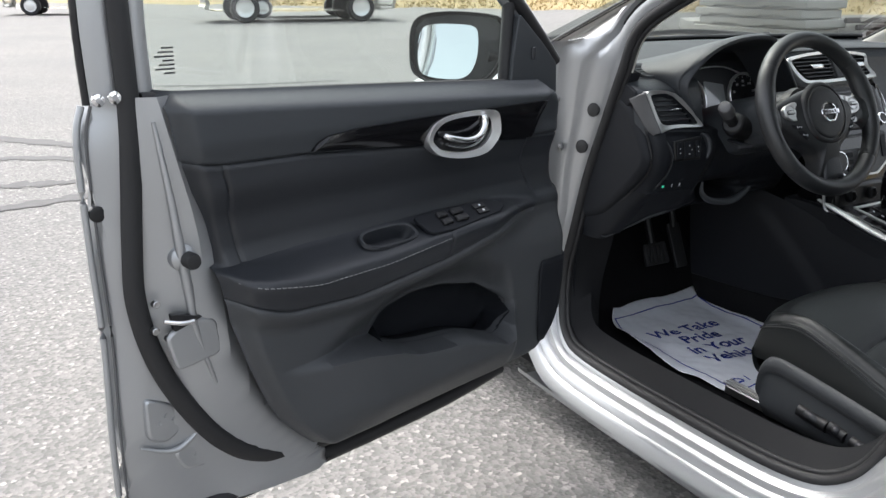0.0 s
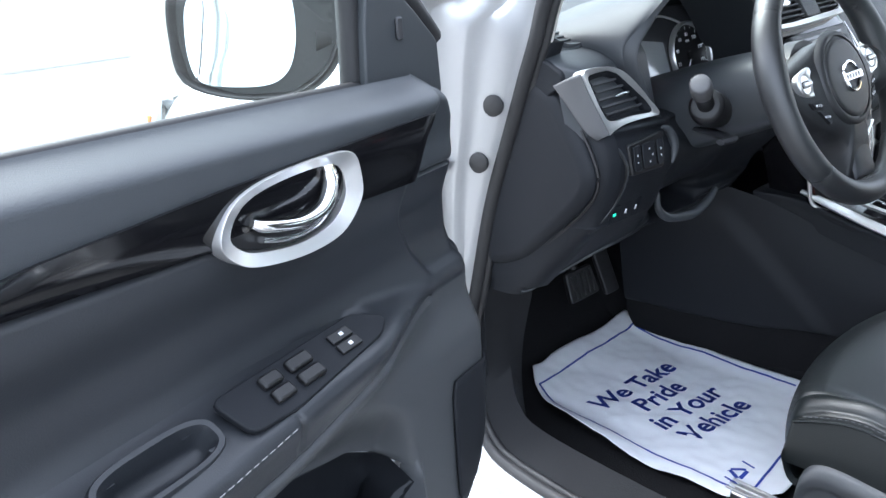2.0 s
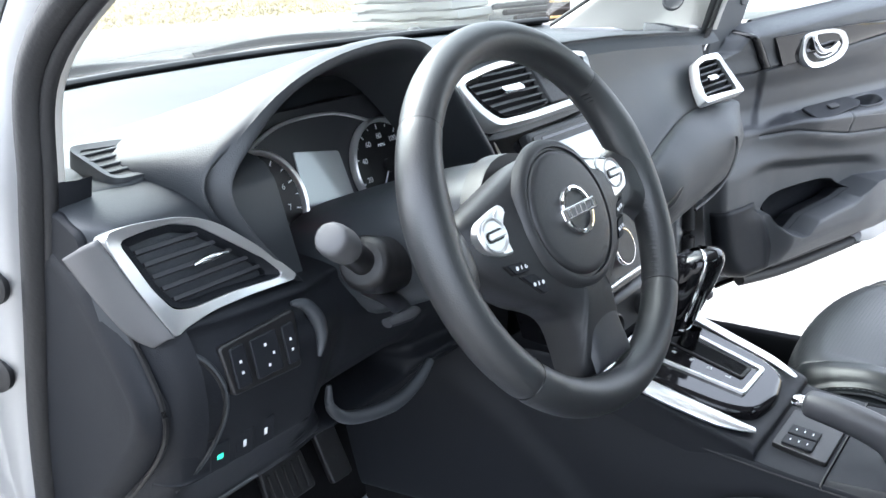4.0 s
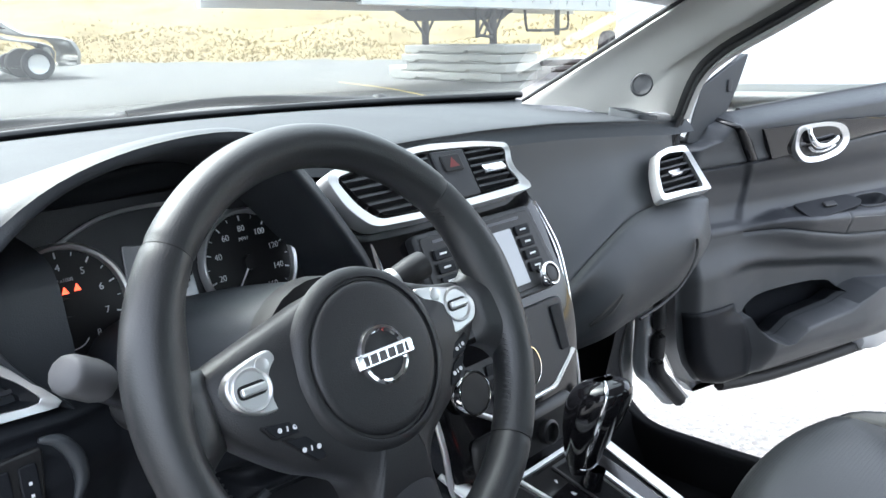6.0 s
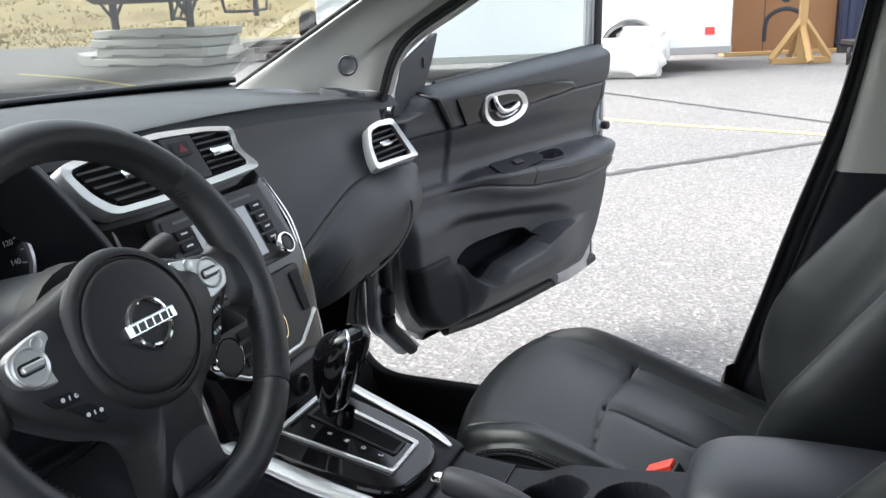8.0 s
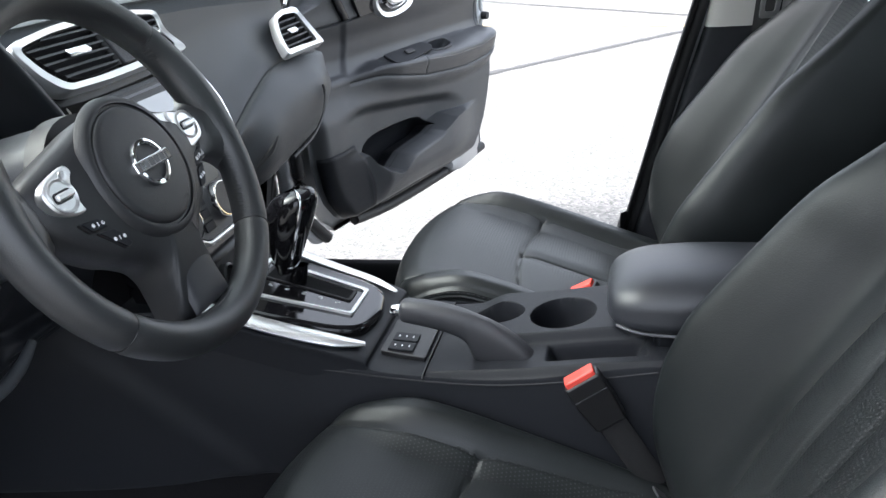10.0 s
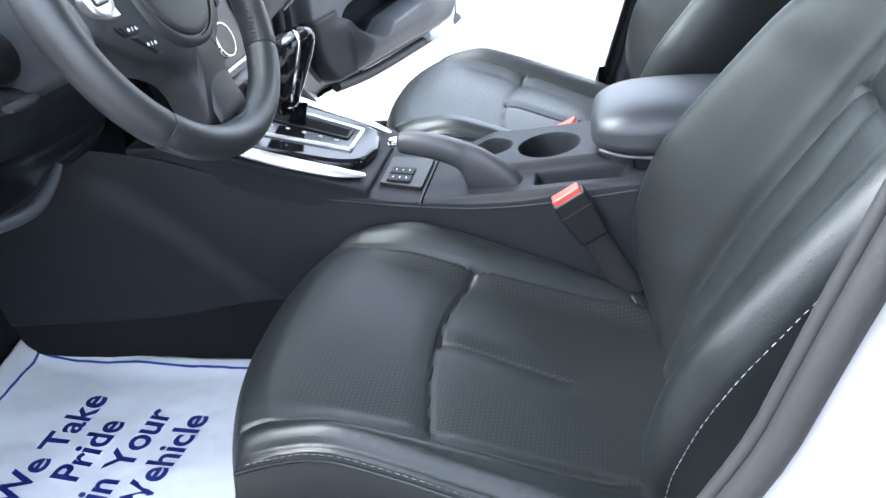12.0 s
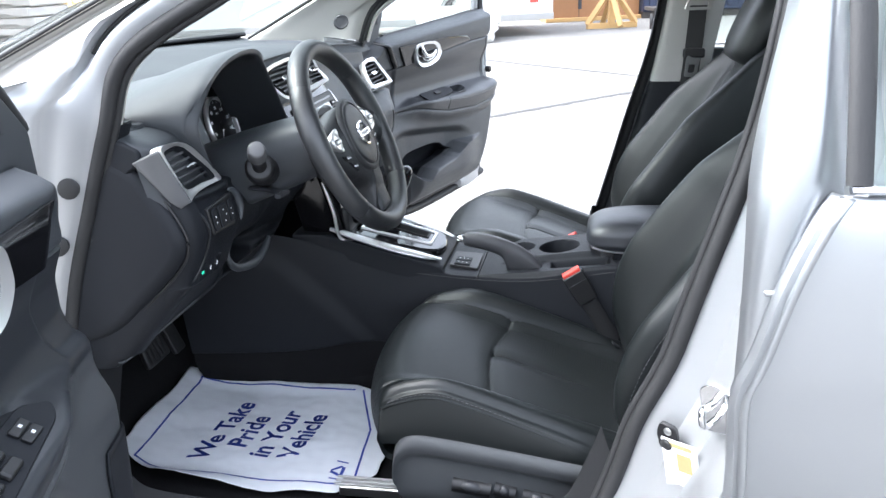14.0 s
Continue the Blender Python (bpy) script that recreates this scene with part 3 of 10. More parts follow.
def hinge_steps(z):
    """The hinge pillar: a flat face that narrows downwards, a crease, and the face behind it."""
    c = np.interp(z, [0.48, 0.56, 0.767, 0.917], [0.026, 0.030, 0.060, 0.086])
    e = 0.024 + 0.30 * (c - 0.022)
    return [(0.0, 0.0), (0.006, 0.008), (0.014, 0.018), (0.022, 0.024), (c * 0.6 + 0.009, 0.024 + 0.18 * (c - 0.022)), (c - 0.003, e), (c + 0.001, e + 0.006), (c + 0.005, e + 0.013), (c + 0.010, e + 0.016), (c + 0.040, e + 0.020), (c + 0.075, e + 0.026), (c + 0.085, e + 0.040), (c + 0.090, e + 0.065), (c + 0.092, e + 0.09)]


def body_steps(p):
    """Outward and sideways steps at each place round the opening."""
    rear, sill, screen = (np.array(k)[:, None, :] * np.ones((1, len(p), 1)) for k in (REAR_STEPS, SILL_STEPS, SCREEN_STEPS))
    hinge = np.stack([np.array(hinge_steps(z)) for z in p[:, 2]], 1)
    low = smoothstep(0.40, 0.29, p[:, 2])[None, :, None]
    high = (smoothstep(0.90, 1.0, p[:, 2]) * smoothstep(-0.60, -0.40, p[:, 1]))[None, :, None]
    front = smoothstep(-0.1, 0.1, p[:, 1])[None, :, None]
    mid = rear * (1 - front) + hinge * front
    return (mid * (1 - high) + screen * high) * (1 - low) + sill * low


def body_side(side):
    p, out = opening(side)
    st = body_steps(p)
    rows = p[None] + out[None] * st[:, :, :1] + np.array([side * 1.0, 0, 0]) * st[:, :, 1:]
    # the windscreen pillar's outer edge is one straight line down to the wing
    rows[:, :, 2] = np.where(rows[:, :, 1] > 0.15, np.minimum(rows[:, :, 2], 1.097 - (rows[:, :, 1] - 0.23) * 0.47), rows[:, :, 2])
    ob = mesh_ob("door_opening_panel", rows, grid_faces(len(REAR_STEPS), NL, False, True), PAINT_IN, CAR, "silver painted pillars and sill round the front door opening", 40, flip=side > 0)
    up = np.where((p[:, 2] > 0.99) & (p[:, 1] > -0.35))[0]
    tube("pillar_joint", rows[7][up] + np.array([side * 0.003, 0, 0]), 0.0032, RUBBER, CAR, "dark joint along the windscreen pillar", 60, 6)
    q = p + out * 0.006 + np.array([side * 0.004, 0, 0])
    tube("door_seal", q, 0.0125, RUBBER, CAR, "black rubber door seal", NL, 10, True, up=(1, 0, 0))
    tube("seal_lip", q - out * 0.014 - np.array([side * 0.006, 0, 0]), 0.006, RUBBER, CAR, "", NL, 8, True, up=(1, 0, 0))
    # inner trim: a band from the seal into the cabin
    zb = smoothstep(0.6, 0.3, p[:, 2])[:, None]
    inner = p - out * (0.012 + 0.004 * zb) + np.array([-side * 0.02, 0, 0])
    inner2 = inner + np.array([-side * 0.05, 0, 0]) + zb * np.array([side * 0.005, 0, 0.012]) - out * 0.012
    inner3 = inner2 + np.array([-side * 0.03, 0, 0]) - zb * np.array([0, 0, 0.075]) - out * 0.01 * (1 - zb)
    a, b = np.argmin(np.abs(p[:, 2] - 0.40) + (p[:, 1] > 0) * 9), np.argmin(np.abs(p[:, 2] - 0.56) + (p[:, 1] < 0) * 9)
    low = np.arange(a, b)
    r = np.stack([p[low] - out[low] * 0.008, inner[low], inner2[low], inner3[low]])
    mesh_ob("sill_trim", r, grid_faces(4, len(low)), SCUFF, CAR, "dark plastic sill and lower pillar trim", 50)
    pale = np.argmin(np.abs(p[:, 2] - 0.925) + (p[:, 1] < 0) * 9)
    for pn, rng, mat, lb in (("hinge_pillar_trim", np.arange(b, pale + 1), PLASTIC, "dark hinge pillar trim"), ("pillar_trim", np.arange(pale, int(NL * 0.93)), PILLAR, "pale grey upper pillar trim"), ("rear_pillar_trim", np.r_[int(NL * 0.93) - 1 : NL, 0 : a + 1], SCUFF, "dark rear pillar edge trim")):
        if pn == "rear_pillar_trim" and side < 0:
            continue
        q = p[rng]
        e = out[rng]
        k = 0.4 if mat is not PILLAR else 1.0 if side > 0 else 0.25
        w = 0.35 if mat is PILLAR and side < 0 else 1.0
        r = np.stack([q - e * 0.008, q - e * (0.008 + 0.012 * k) - np.array([side * 0.008 * w, 0, 0]), q - e * (0.008 + 0.020 * k) - np.array([side * 0.020 * w, 0, 0]), q - e * (0.008 + 0.016 * k) - np.array([side * 0.034 * w, 0, 0])])
        mesh_ob(pn, r, grid_faces(4, len(rng)), mat, CAR, lb, 50)
    return ob


for side in (-1, 1):
    body_side(side)
    # black rubber plugs and bolts on the hinge pillar
    for y, z, x in ((0.367, 0.829, 0.7285), (0.404, 0.735, 0.7285)):
        fr = frame_of((side * (x + 0.002), y + 0.002, z), (0.3 * side, 1, -0.3), (0, 0.35, 1))
        if side > 0:
            fr = (fr[0], fr[1], fr[2], -fr[3])
        fr = (fr[0], fr[1], fr[2], np.array([side * 0.955, -0.295, 0.0]))
        lathe("hole_plug", [(0.0165, -0.004), (0.0165, 0.0015), (0.013, 0.0028), (0.004, 0.003)], fr, BLACK, CAR, "round black rubber plug", 24)
    for y, z in ((0.452, 0.728), (0.47, 0.845)):
        fr = (np.array([side * 0.764, y, z]), np.array([0, 1.0, 0]), np.array([0, 0, 1.0]), np.array([side * 0.8, -0.6, 0]))
        lathe("hinge_bolt", [(0.011, -0.01), (0.011, 0.003), (0.007, 0.004), (0.007, 0.009), (0.003, 0.0095)], fr, STEEL, CAR, "zinc bolt with washer", 12)
    box("door_hinge", (side * 0.80, 0.44, 0.48), (0.05, 0.03, 0.045), PAINT_IN, CAR, "painted door hinge", 0.006)
    # striker, switch plate and seal on the B pillar
    stp = frame_of((side * 0.786, -0.598, 0.545), (side * 0.55, -0.83, 0.12), (0, 0.12, 1))
    stn = np.array([side * 0.80, 0.55, 0.05])
    stp = (stp[0], stp[1], stp[2], stn)
    slab("striker_plate", [(-0.018, -0.035), (0.016, -0.035), (0.022, 0.03), (0.0, 0.042), (-0.022, 0.03)], stp, -0.004, 0.004, CHROME, CAR, "bright steel striker plate", r=0.008)
    o, sx, sv, sn = stp
    tube("striker_loop", [o + sv * 0.013 + sn * 0.0, o + sv * 0.013 + sn * 0.030, o + sv * 0.008 + sn * 0.040, o - sv * 0.008 + sn * 0.040, o - sv * 0.013 + sn * 0.030, o - sv * 0.013], 0.0052, CHROME, CAR, "chrome striker loop", 30, 10)
    bp = (np.array([side * 0.747, -0.541, 0.476]), np.array([side * 0.5, -0.86, 0]), np.array([0, 0.13, 0.99]), np.array([side * 0.86, 0.50, 0]))
    sw = slab("door_switch", [(-0.014, -0.021), (0.012, -0.023), (0.016, 0.0), (0.014, 0.019), (-0.010, 0.023), (-0.017, 0.005)], bp, -0.003, 0.006, BLACK, CAR, "black door light switch", r=0.006)
    lathe("plunger", [(0.009, 0.004), (0.009, 0.011), (0.006, 0.014), (0.002, 0.0145)], (bp[0] - bp[2] * 0.009, *bp[1:]), RUBBER, sw, "", 18)
    lathe("screw", [(0.006, 0.004), (0.006, 0.0075), (0.004, 0.009), (0.001, 0.009)], (bp[0] + bp[2] * 0.011 + bp[1] * 0.002, *bp[1:]), STEEL, sw, "", 14)

# information sticker on the pillar
stk = (np.array([-0.764, -0.563, 0.424]), np.array([-0.5, -0.86, 0]), np.array([-0.02, 0.16, 0.98]), np.array([-0.86, 0.50, 0.06]))
label_ob = slab("pillar_sticker", [(-0.028, -0.055), (0.026, -0.055), (0.026, 0.055), (-0.028, 0.055)], stk, 0.0, 0.0022, WHITE_INK, CAR, "white information sticker with a gold seal", 0)
for k, (w, z, h, c) in enumerate(((0.036, 0.047, 0.007, BROWN_LABEL), (0.03, -0.034, 0.003, BLACK), (0.034, -0.042, 0.003, BLACK), (0.026, -0.049, 0.003, BLACK))):
    slab("print_bar", [(-w / 2, z - h / 2), (w / 2, z - h / 2), (w / 2, z + h / 2), (-w / 2, z + h / 2)], stk, 0.0022, 0.0028, c, label_ob, "", 0)
slab("seal_mark", [(-0.006, 0.005), (0.016, 0.005), (0.016, 0.035), (-0.006, 0.035)], stk, 0.0022, 0.0028, BROWN_LABEL, label_ob, "gold seal", 0)


def shell():
    """Roof, bonnet, wings, tail, floor and glass."""
    # roof skin and headliner
    rr = []
    for y, z, w in ((0.0, 1.285, 0.56), (-0.25, 1.36, 0.585), (-0.8, 1.405, 0.59), (-1.35, 1.375, 0.575), (-1.7, 1.31, 0.55)):
        rr.append([(-w - 0.055, y, z - 0.075), (-w, y, z - 0.02), (-w * 0.5, y, z), (0, y, z + 0.006), (w * 0.5, y, z), (w, y, z - 0.02), (w + 0.055, y, z - 0.075)])
    skin("roof", rr, PAINT, CAR, "silver steel roof", 30, 30, flip=True)
    skin("headliner", [[(x * 0.97, y, z - 0.035) for x, y, z in r] for r in rr], HEADLINER, CAR, "pale headliner", 20, 20)
    # windscreen, its black border and the wipers
    ws = []
    for k in np.linspace(0, 1, 6):
        z, y0, w = 0.935 + k * 0.35, 0.98 - k * 0.98, 0.735 - k * 0.165
        ws.append([(a * w, y0 - (0.43 - 0.20 * k) * (a * w) ** 2, z - 0.01 * a * a) for a in (-1, -0.6, -0.2, 0.2, 0.6, 1)])
    g = skin("windscreen", ws, SCREEN_GLASS, CAR, "clear laminated windscreen", 20, 24)
    g.visible_shadow = False
    low = [(a * 0.735, 0.930 - 0.43 * (a * 0.735) ** 2, 0.942) for a in np.linspace(-1, 1, 9)]
    tube("windscreen_border", low, 0.009, BLACK, CAR, "black windscreen border", 40, 8, flat=0.8)
    skin("cowl", [low, [(x, y + 0.05, 0.915) for x, y, z in low], [(x, y + 0.19, 0.868) for x, y, z in low]], BLACK, CAR, "black plastic cowl under the windscreen", 8, 30)
    for x0, x1 in ((-0.62, -0.02), (-0.02, 0.52)):
        y0, y1 = 1.03 - 0.43 * x0 * x0, 1.01 - 0.43 * x1 * x1
        w = tube("wiper", [(x0, y0, 0.945), (x0 * 0.6 + x1 * 0.4, y0 * 0.6 + y1 * 0.4 + 0.02, 0.955), (x1, y1 + 0.03, 0.930)], [0.007, 0.010, 0.013], BLACK, CAR, "black wiper arm and blade", 20, 8)
        lathe("pivot_cap", [(0.022, 0), (0.022, 0.02), (0.012, 0.03), (0.003, 0.031)], frame_of((x1, y1 + 0.035, 0.918), (1, 0, 0), (0, 1, 0)), BLACK, w, "", 16)
    # bonnet and wings
    bon = []
    for y, z, w in ((1.12, 0.872, 0.70), (1.28, 0.855, 0.70), (1.45, 0.815, 0.67), (1.62, 0.755, 0.60), (1.68, 0.70, 0.54)):
        bon.append([(-w, y - 0.16, z - 0.03), (-w * 0.7, y - 0.05, z - 0.004), (0, y, z + 0.012), (w * 0.7, y - 0.05, z - 0.004), (w, y - 0.16, z - 0.03)])
    skin("bonnet", bon, PAINT, CAR, "silver bonnet", 20, 24)
    for s in (-1, 1):
        wing = []
        for y, zt, x, xt in ((0.50, 0.89, 0.845, 0.80), (0.75, 0.885, 0.865, 0.78), (1.05, 0.86, 0.872, 0.74), (1.25, 0.83, 0.865, 0.72), (1.42, 0.77, 0.82, 0.68), (1.60, 0.70, 0.70, 0.60)):
            wing.append([(s * (xt - 0.06), y, zt), (s * xt, y, zt - 0.006), (s * (xt + x) / 2, y, zt - 0.045), (s * x, y, zt - 0.14), (s * (x + 0.012), y, zt - 0.30), (s * (x - 0.01), y, 0.42 if 0.9 < y < 1.4 else 0.24)])
        skin("front_wing", wing, PAINT, CAR, "silver front wing", 26, 22, flip=s > 0)
        lamp = [[(s * 0.66, 1.63, 0.70), (s * 0.74, 1.54, 0.73), (s * 0.83, 1.36, 0.755)], [(s * 0.68, 1.66, 0.655), (s * 0.78, 1.55, 0.67), (s * 0.85, 1.35, 0.69)], [(s * 0.68, 1.66, 0.60), (s * 0.78, 1.55, 0.605), (s * 0.845, 1.40, 0.62)]]
        h = skin("headlamp", lamp, LAMP_LENS, CAR, "clear headlamp", 8, 12, solid=0.02)
        skin("side_marker", [[(s * 0.80, 1.46, 0.70), (s * 0.85, 1.36, 0.72)], [(s * 0.815, 1.48, 0.61), (s * 0.858, 1.38, 0.62)]], AMBER, h, "amber side marker", 4, 6, solid=0.012)
    skin("front_bumper", [[(-0.76, 1.42, z), (-0.62, 1.66, z), (0, 1.77, z), (0.62, 1.66, z), (0.76, 1.42, z)] for z in (0.22, 0.35, 0.5, 0.62, 0.70)], PAINT, CAR, "silver front bumper", 10, 30)
    # tail
    skin("rear_window", [[(-0.52, -1.70, 1.28), (0, -1.74, 1.30), (0.52, -1.70, 1.28)], [(-0.60, -2.15, 1.03), (0, -2.24, 1.04), (0.60, -2.15, 1.03)]], GLASS, CAR, "tinted rear window", 8, 16).visible_shadow = False
    skin("boot_lid", [[(-0.66, -2.12, 1.03), (0, -2.22, 1.05), (0.66, -2.12, 1.03)], [(-0.66, -2.55, 0.98), (0, -2.66, 1.0), (0.66, -2.55, 0.98)], [(-0.64, -2.62, 0.80), (0, -2.74, 0.80), (0.64, -2.62, 0.80)], [(-0.66, -2.62, 0.3), (0, -2.75, 0.28), (0.66, -2.62, 0.3)]], PAINT, CAR, "silver boot lid and rear bumper", 18, 18)
    for s in (-1, 1):
        # rear door with its window
        front = [(-0.612, 0.24), (-0.618, 0.46), (-0.614, 0.60), (-0.632, 0.66), (-0.660, 0.76), (-0.690, 0.835), (-0.712, 0.868)]
        rows = []
        for k, (y, z) in enumerate(front):
            bulge = [0.835, 0.862, 0.868, 0.870, 0.868, 0.862, 0.852][k]
            back = [-1.30, -1.30, -1.36, -1.42, -1.47, -1.5, -1.52][k]
            rows.append([(s * (bulge - 0.022), y + 0.012, z), (s * (bulge - 0.004), y - 0.002, z), (s * bulge, y - 0.02, z), (s * (bulge + 0.012), y * 0.6 + back * 0.4, z), (s * (bulge + 0.012), y * 0.3 + back * 0.7, z), (s * (bulge + 0.006), back, z)])
        d = skin("rear_door", rows, PAINT, CAR, "closed silver rear door", 26, 26, flip=s < 0, solid=0.012)
        tube("chrome_strip", [(s * 0.852, -0.715, 0.876), (s * 0.858, -1.1, 0.885), (s * 0.846, -1.52, 0.90)], 0.009, CHROME, d, "chrome waist strip", 20, 8, flat=0.6)
        tube("window_frame", [(s * 0.850, -0.724, 0.88), (s * 0.795, -0.722, 1.06), (s * 0.715, -0.716, 1.26), (s * 0.66, -0.76, 1.325), (s * 0.65, -1.1, 1.345), (s * 0.66, -1.45, 1.29)], 0.015, RUBBER, d, "black window frame", 40, 10, flat=0.5, up=(1, 0, 0))
        skin("window_pane", [[(s * 0.845, -0.73, 0.88), (s * 0.85, -1.1, 0.885), (s * 0.845, -1.5, 0.895)], [(s * 0.70, -0.73, 1.29), (s * 0.69, -1.1, 1.32), (s * 0.69, -1.45, 1.28)]], GLASS, d, "tinted pane", 6, 8).visible_shadow = False
        # outer B pillar panel between the two doors
        skin("pillar_panel", [[(s * 0.815, -0.612, z), (s * 0.838, -0.622, z), (s * 0.842, -0.655, z), (s * 0.82, -0.72, z)] for z in (0.24, 0.5, 0.75)] + [[(s * 0.785, -0.615, 0.90), (s * 0.825, -0.63, 0.90), (s * 0.83, -0.68, 0.90), (s * 0.80, -0.72, 0.90)], [(s * 0.735, -0.65, 1.08), (s * 0.775, -0.66, 1.08), (s * 0.78, -0.69, 1.08), (s * 0.75, -0.72, 1.08)], [(s * 0.66, -0.69, 1.28), (s * 0.69, -0.69, 1.28), (s * 0.70, -0.71, 1.28), (s * 0.67, -0.73, 1.28)]], PAINT, CAR, "silver outer B pillar", 24, 10, flip=s > 0)
        box("door_stay", (s * 0.842, -0.664, 0.742), (0.010, 0.062, 0.008), PAINT_IN, CAR, "pressed lip on the pillar", 0.003)
        # rear quarter and rear pillar
        skin("rear_quarter", [[(s * 0.84, -1.30, 0.26), (s * 0.86, -1.6, 0.56), (s * 0.84, -2.1, 0.56), (s * 0.74, -2.55, 0.3)], [(s * 0.87, -1.36, 0.6), (s * 0.875, -1.7, 0.66), (s * 0.85, -2.1, 0.66), (s * 0.74, -2.58, 0.6)], [(s * 0.858, -1.5, 0.88), (s * 0.85, -1.75, 0.90), (s * 0.80, -2.1, 0.93), (s * 0.68, -2.55, 0.95)], [(s * 0.70, -1.44, 1.27), (s * 0.66, -1.65, 1.24), (s * 0.65, -2.0, 1.07), (s * 0.64, -2.4, 1.0)]], PAINT, CAR, "silver rear quarter panel", 20, 20, flip=s < 0)
        # right and left wheels
        for y in (1.12, -1.48):
            fr = frame_of((s * 0.76, y, 0.315), (0, 1, 0), (0, 0, s))
            w = lathe("wheel", [(0.20, -0.09), (0.27, -0.10), (0.305, -0.09), (0.315, -0.06), (0.315, 0.05), (0.305, 0.08), (0.27, 0.092), (0.215, 0.085), (0.205, 0.06)], fr, RUBBER, CAR, "black tyre on a silver rim", 48)
            rim = lathe("rim", [(0.21, 0.0), (0.208, 0.082), (0.195, 0.075), (0.18, 0.045), (0.06, 0.06), (0.03, 0.066), (0.01, 0.066)], fr, SATIN, w, "", 40)
    skin("rocker", [[(-0.834, y, z), (-0.832, y, z - 0.012), (-0.815, y, z - 0.022), (-0.76, y, z - 0.026)] for y, z in ((0.50, 0.125), (0.3, 0.118), (0.0, 0.115), (-0.6, 0.118), (-1.3, 0.16))], PAINT, CAR, "silver rocker panel", 20, 10)
    skin("rocker", [[(0.834, y, z), (0.832, y, z - 0.012), (0.815, y, z - 0.022), (0.76, y, z - 0.026)] for y, z in ((0.50, 0.125), (0.3, 0.118), (0.0, 0.115), (-0.6, 0.118), (-1.3, 0.16))], PAINT, CAR, "silver rocker panel", 20, 10, flip=True)
    # floor, firewall, underside, rear bulkhead
    fl = []
    for x in (-0.70, -0.62, -0.40, -0.150, -0.115, 0.115, 0.150, 0.40, 0.62, 0.70):
        up = 0.04 if abs(x) > 0.66 else (0.10 if abs(x) < 0.15 else 0.0)
        fl.append([(x, 0.86, 0.62), (x, 0.74, 0.44 + up), (x, 0.62, 0.25 + up), (x, 0.52, 0.185 + up), (x, 0.2, 0.172 + up), (x, -0.3, 0.172 + up), (x, -0.62, 0.175 + up), (x, -1.4, 0.18 + up)])
    skin("cabin_carpet", fl, CARPET, CAR, "black cabin carpet", 60, 40, straight=True, flip=True)
    skin("underbody", [[(-0.78, y, 0.12), (0, y, 0.12), (0.78, y, 0.12)] for y in (0.95, 0, -1.2, -2.5)], BLACK, CAR, "dark underbody", 6, 6)
    skin("firewall", [[(x, 0.86, 0.60), (x, 0.88, 0.75), (x, 0.93, 0.90)] for x in (-0.72, 0, 0.72)], BLACK, CAR, "dark firewall", 6, 6)
    skin("rear_bulkhead", [[(x, -1.35, 0.18), (x, -1.55, 0.70), (x, -1.95, 0.98)] for x in (-0.74, 0, 0.74)], BLACK, CAR, "dark rear seat back", 6, 8)
    for s in (-1, 1):
        skin("kick_panel", [[(s * 0.70, 0.44, z), (s * 0.665, 0.62, z), (s * 0.66, 0.80, z)] for z in (0.18, 0.4, 0.62)], PLASTIC, CAR, "dark kick panel", 8, 10)
        # A pillar inner trim, pale, with its round grille
        edge = [(0.7185, 0.67, 0.928), (0.677, 0.472, 1.025), (0.636, 0.267, 1.125), (0.595, 0.055, 1.225), (0.57, -0.075, 1.285)]
        seal = [(0.70, 0.302, 0.915), (0.70, 0.25, 1.02), (0.685, 0.107, 1.105), (0.655, -0.06, 1.19), (0.625, -0.24, 1.26)]
        rows = []
        for (x0, y0, z0), (x1, y1, z1) in zip(edge, seal):
            xm, ym, zm = (x0 + x1) / 2 - (0.010 if s < 0 else 0.030), (y0 + y1) / 2, (z0 + z1) / 2
            rows.append([(s * x0, y0, z0), (s * (x0 - 0.03), y0 - 0.015, z0 - 0.002), (s * xm, ym + 0.03, zm + 0.005), (s * (xm + 0.012), ym - 0.05, zm - 0.01), (s * (x1 - (0.010 if s < 0 else 0.022)), y1 + 0.03, z1 + 0.012), (s * (x1 - 0.004), y1 + 0.004, z1)])
        tube("windscreen_side_border", [(s * (x - 0.006), y + 0.004, z + 0.002) for x, y, z in edge], 0.006, BLACK, CAR, "black windscreen side border", 40, 8)
        ap = skin("front_pillar_trim", rows, PILLAR, CAR, "pale grey windscreen pillar trim", 26, 20, flip=s < 0)
        if s > 0:
            fr = frame_of((s * 0.618, 0.337, 0.980), (s * 0.25, -0.86, 0.45), (0.1 * s, 0.4, 0.9))
            fr = (fr[0], fr[1], fr[2], np.array([-s * 0.80, -0.55, 0.22]))
            lathe("tweeter_grille", [(0.021, -0.006), (0.021, 0.003), (0.018, 0.0045), (0.016, 0.003), (0.004, 0.004)], fr, PLASTIC_GREY, ap, "round grey speaker grille", 28)


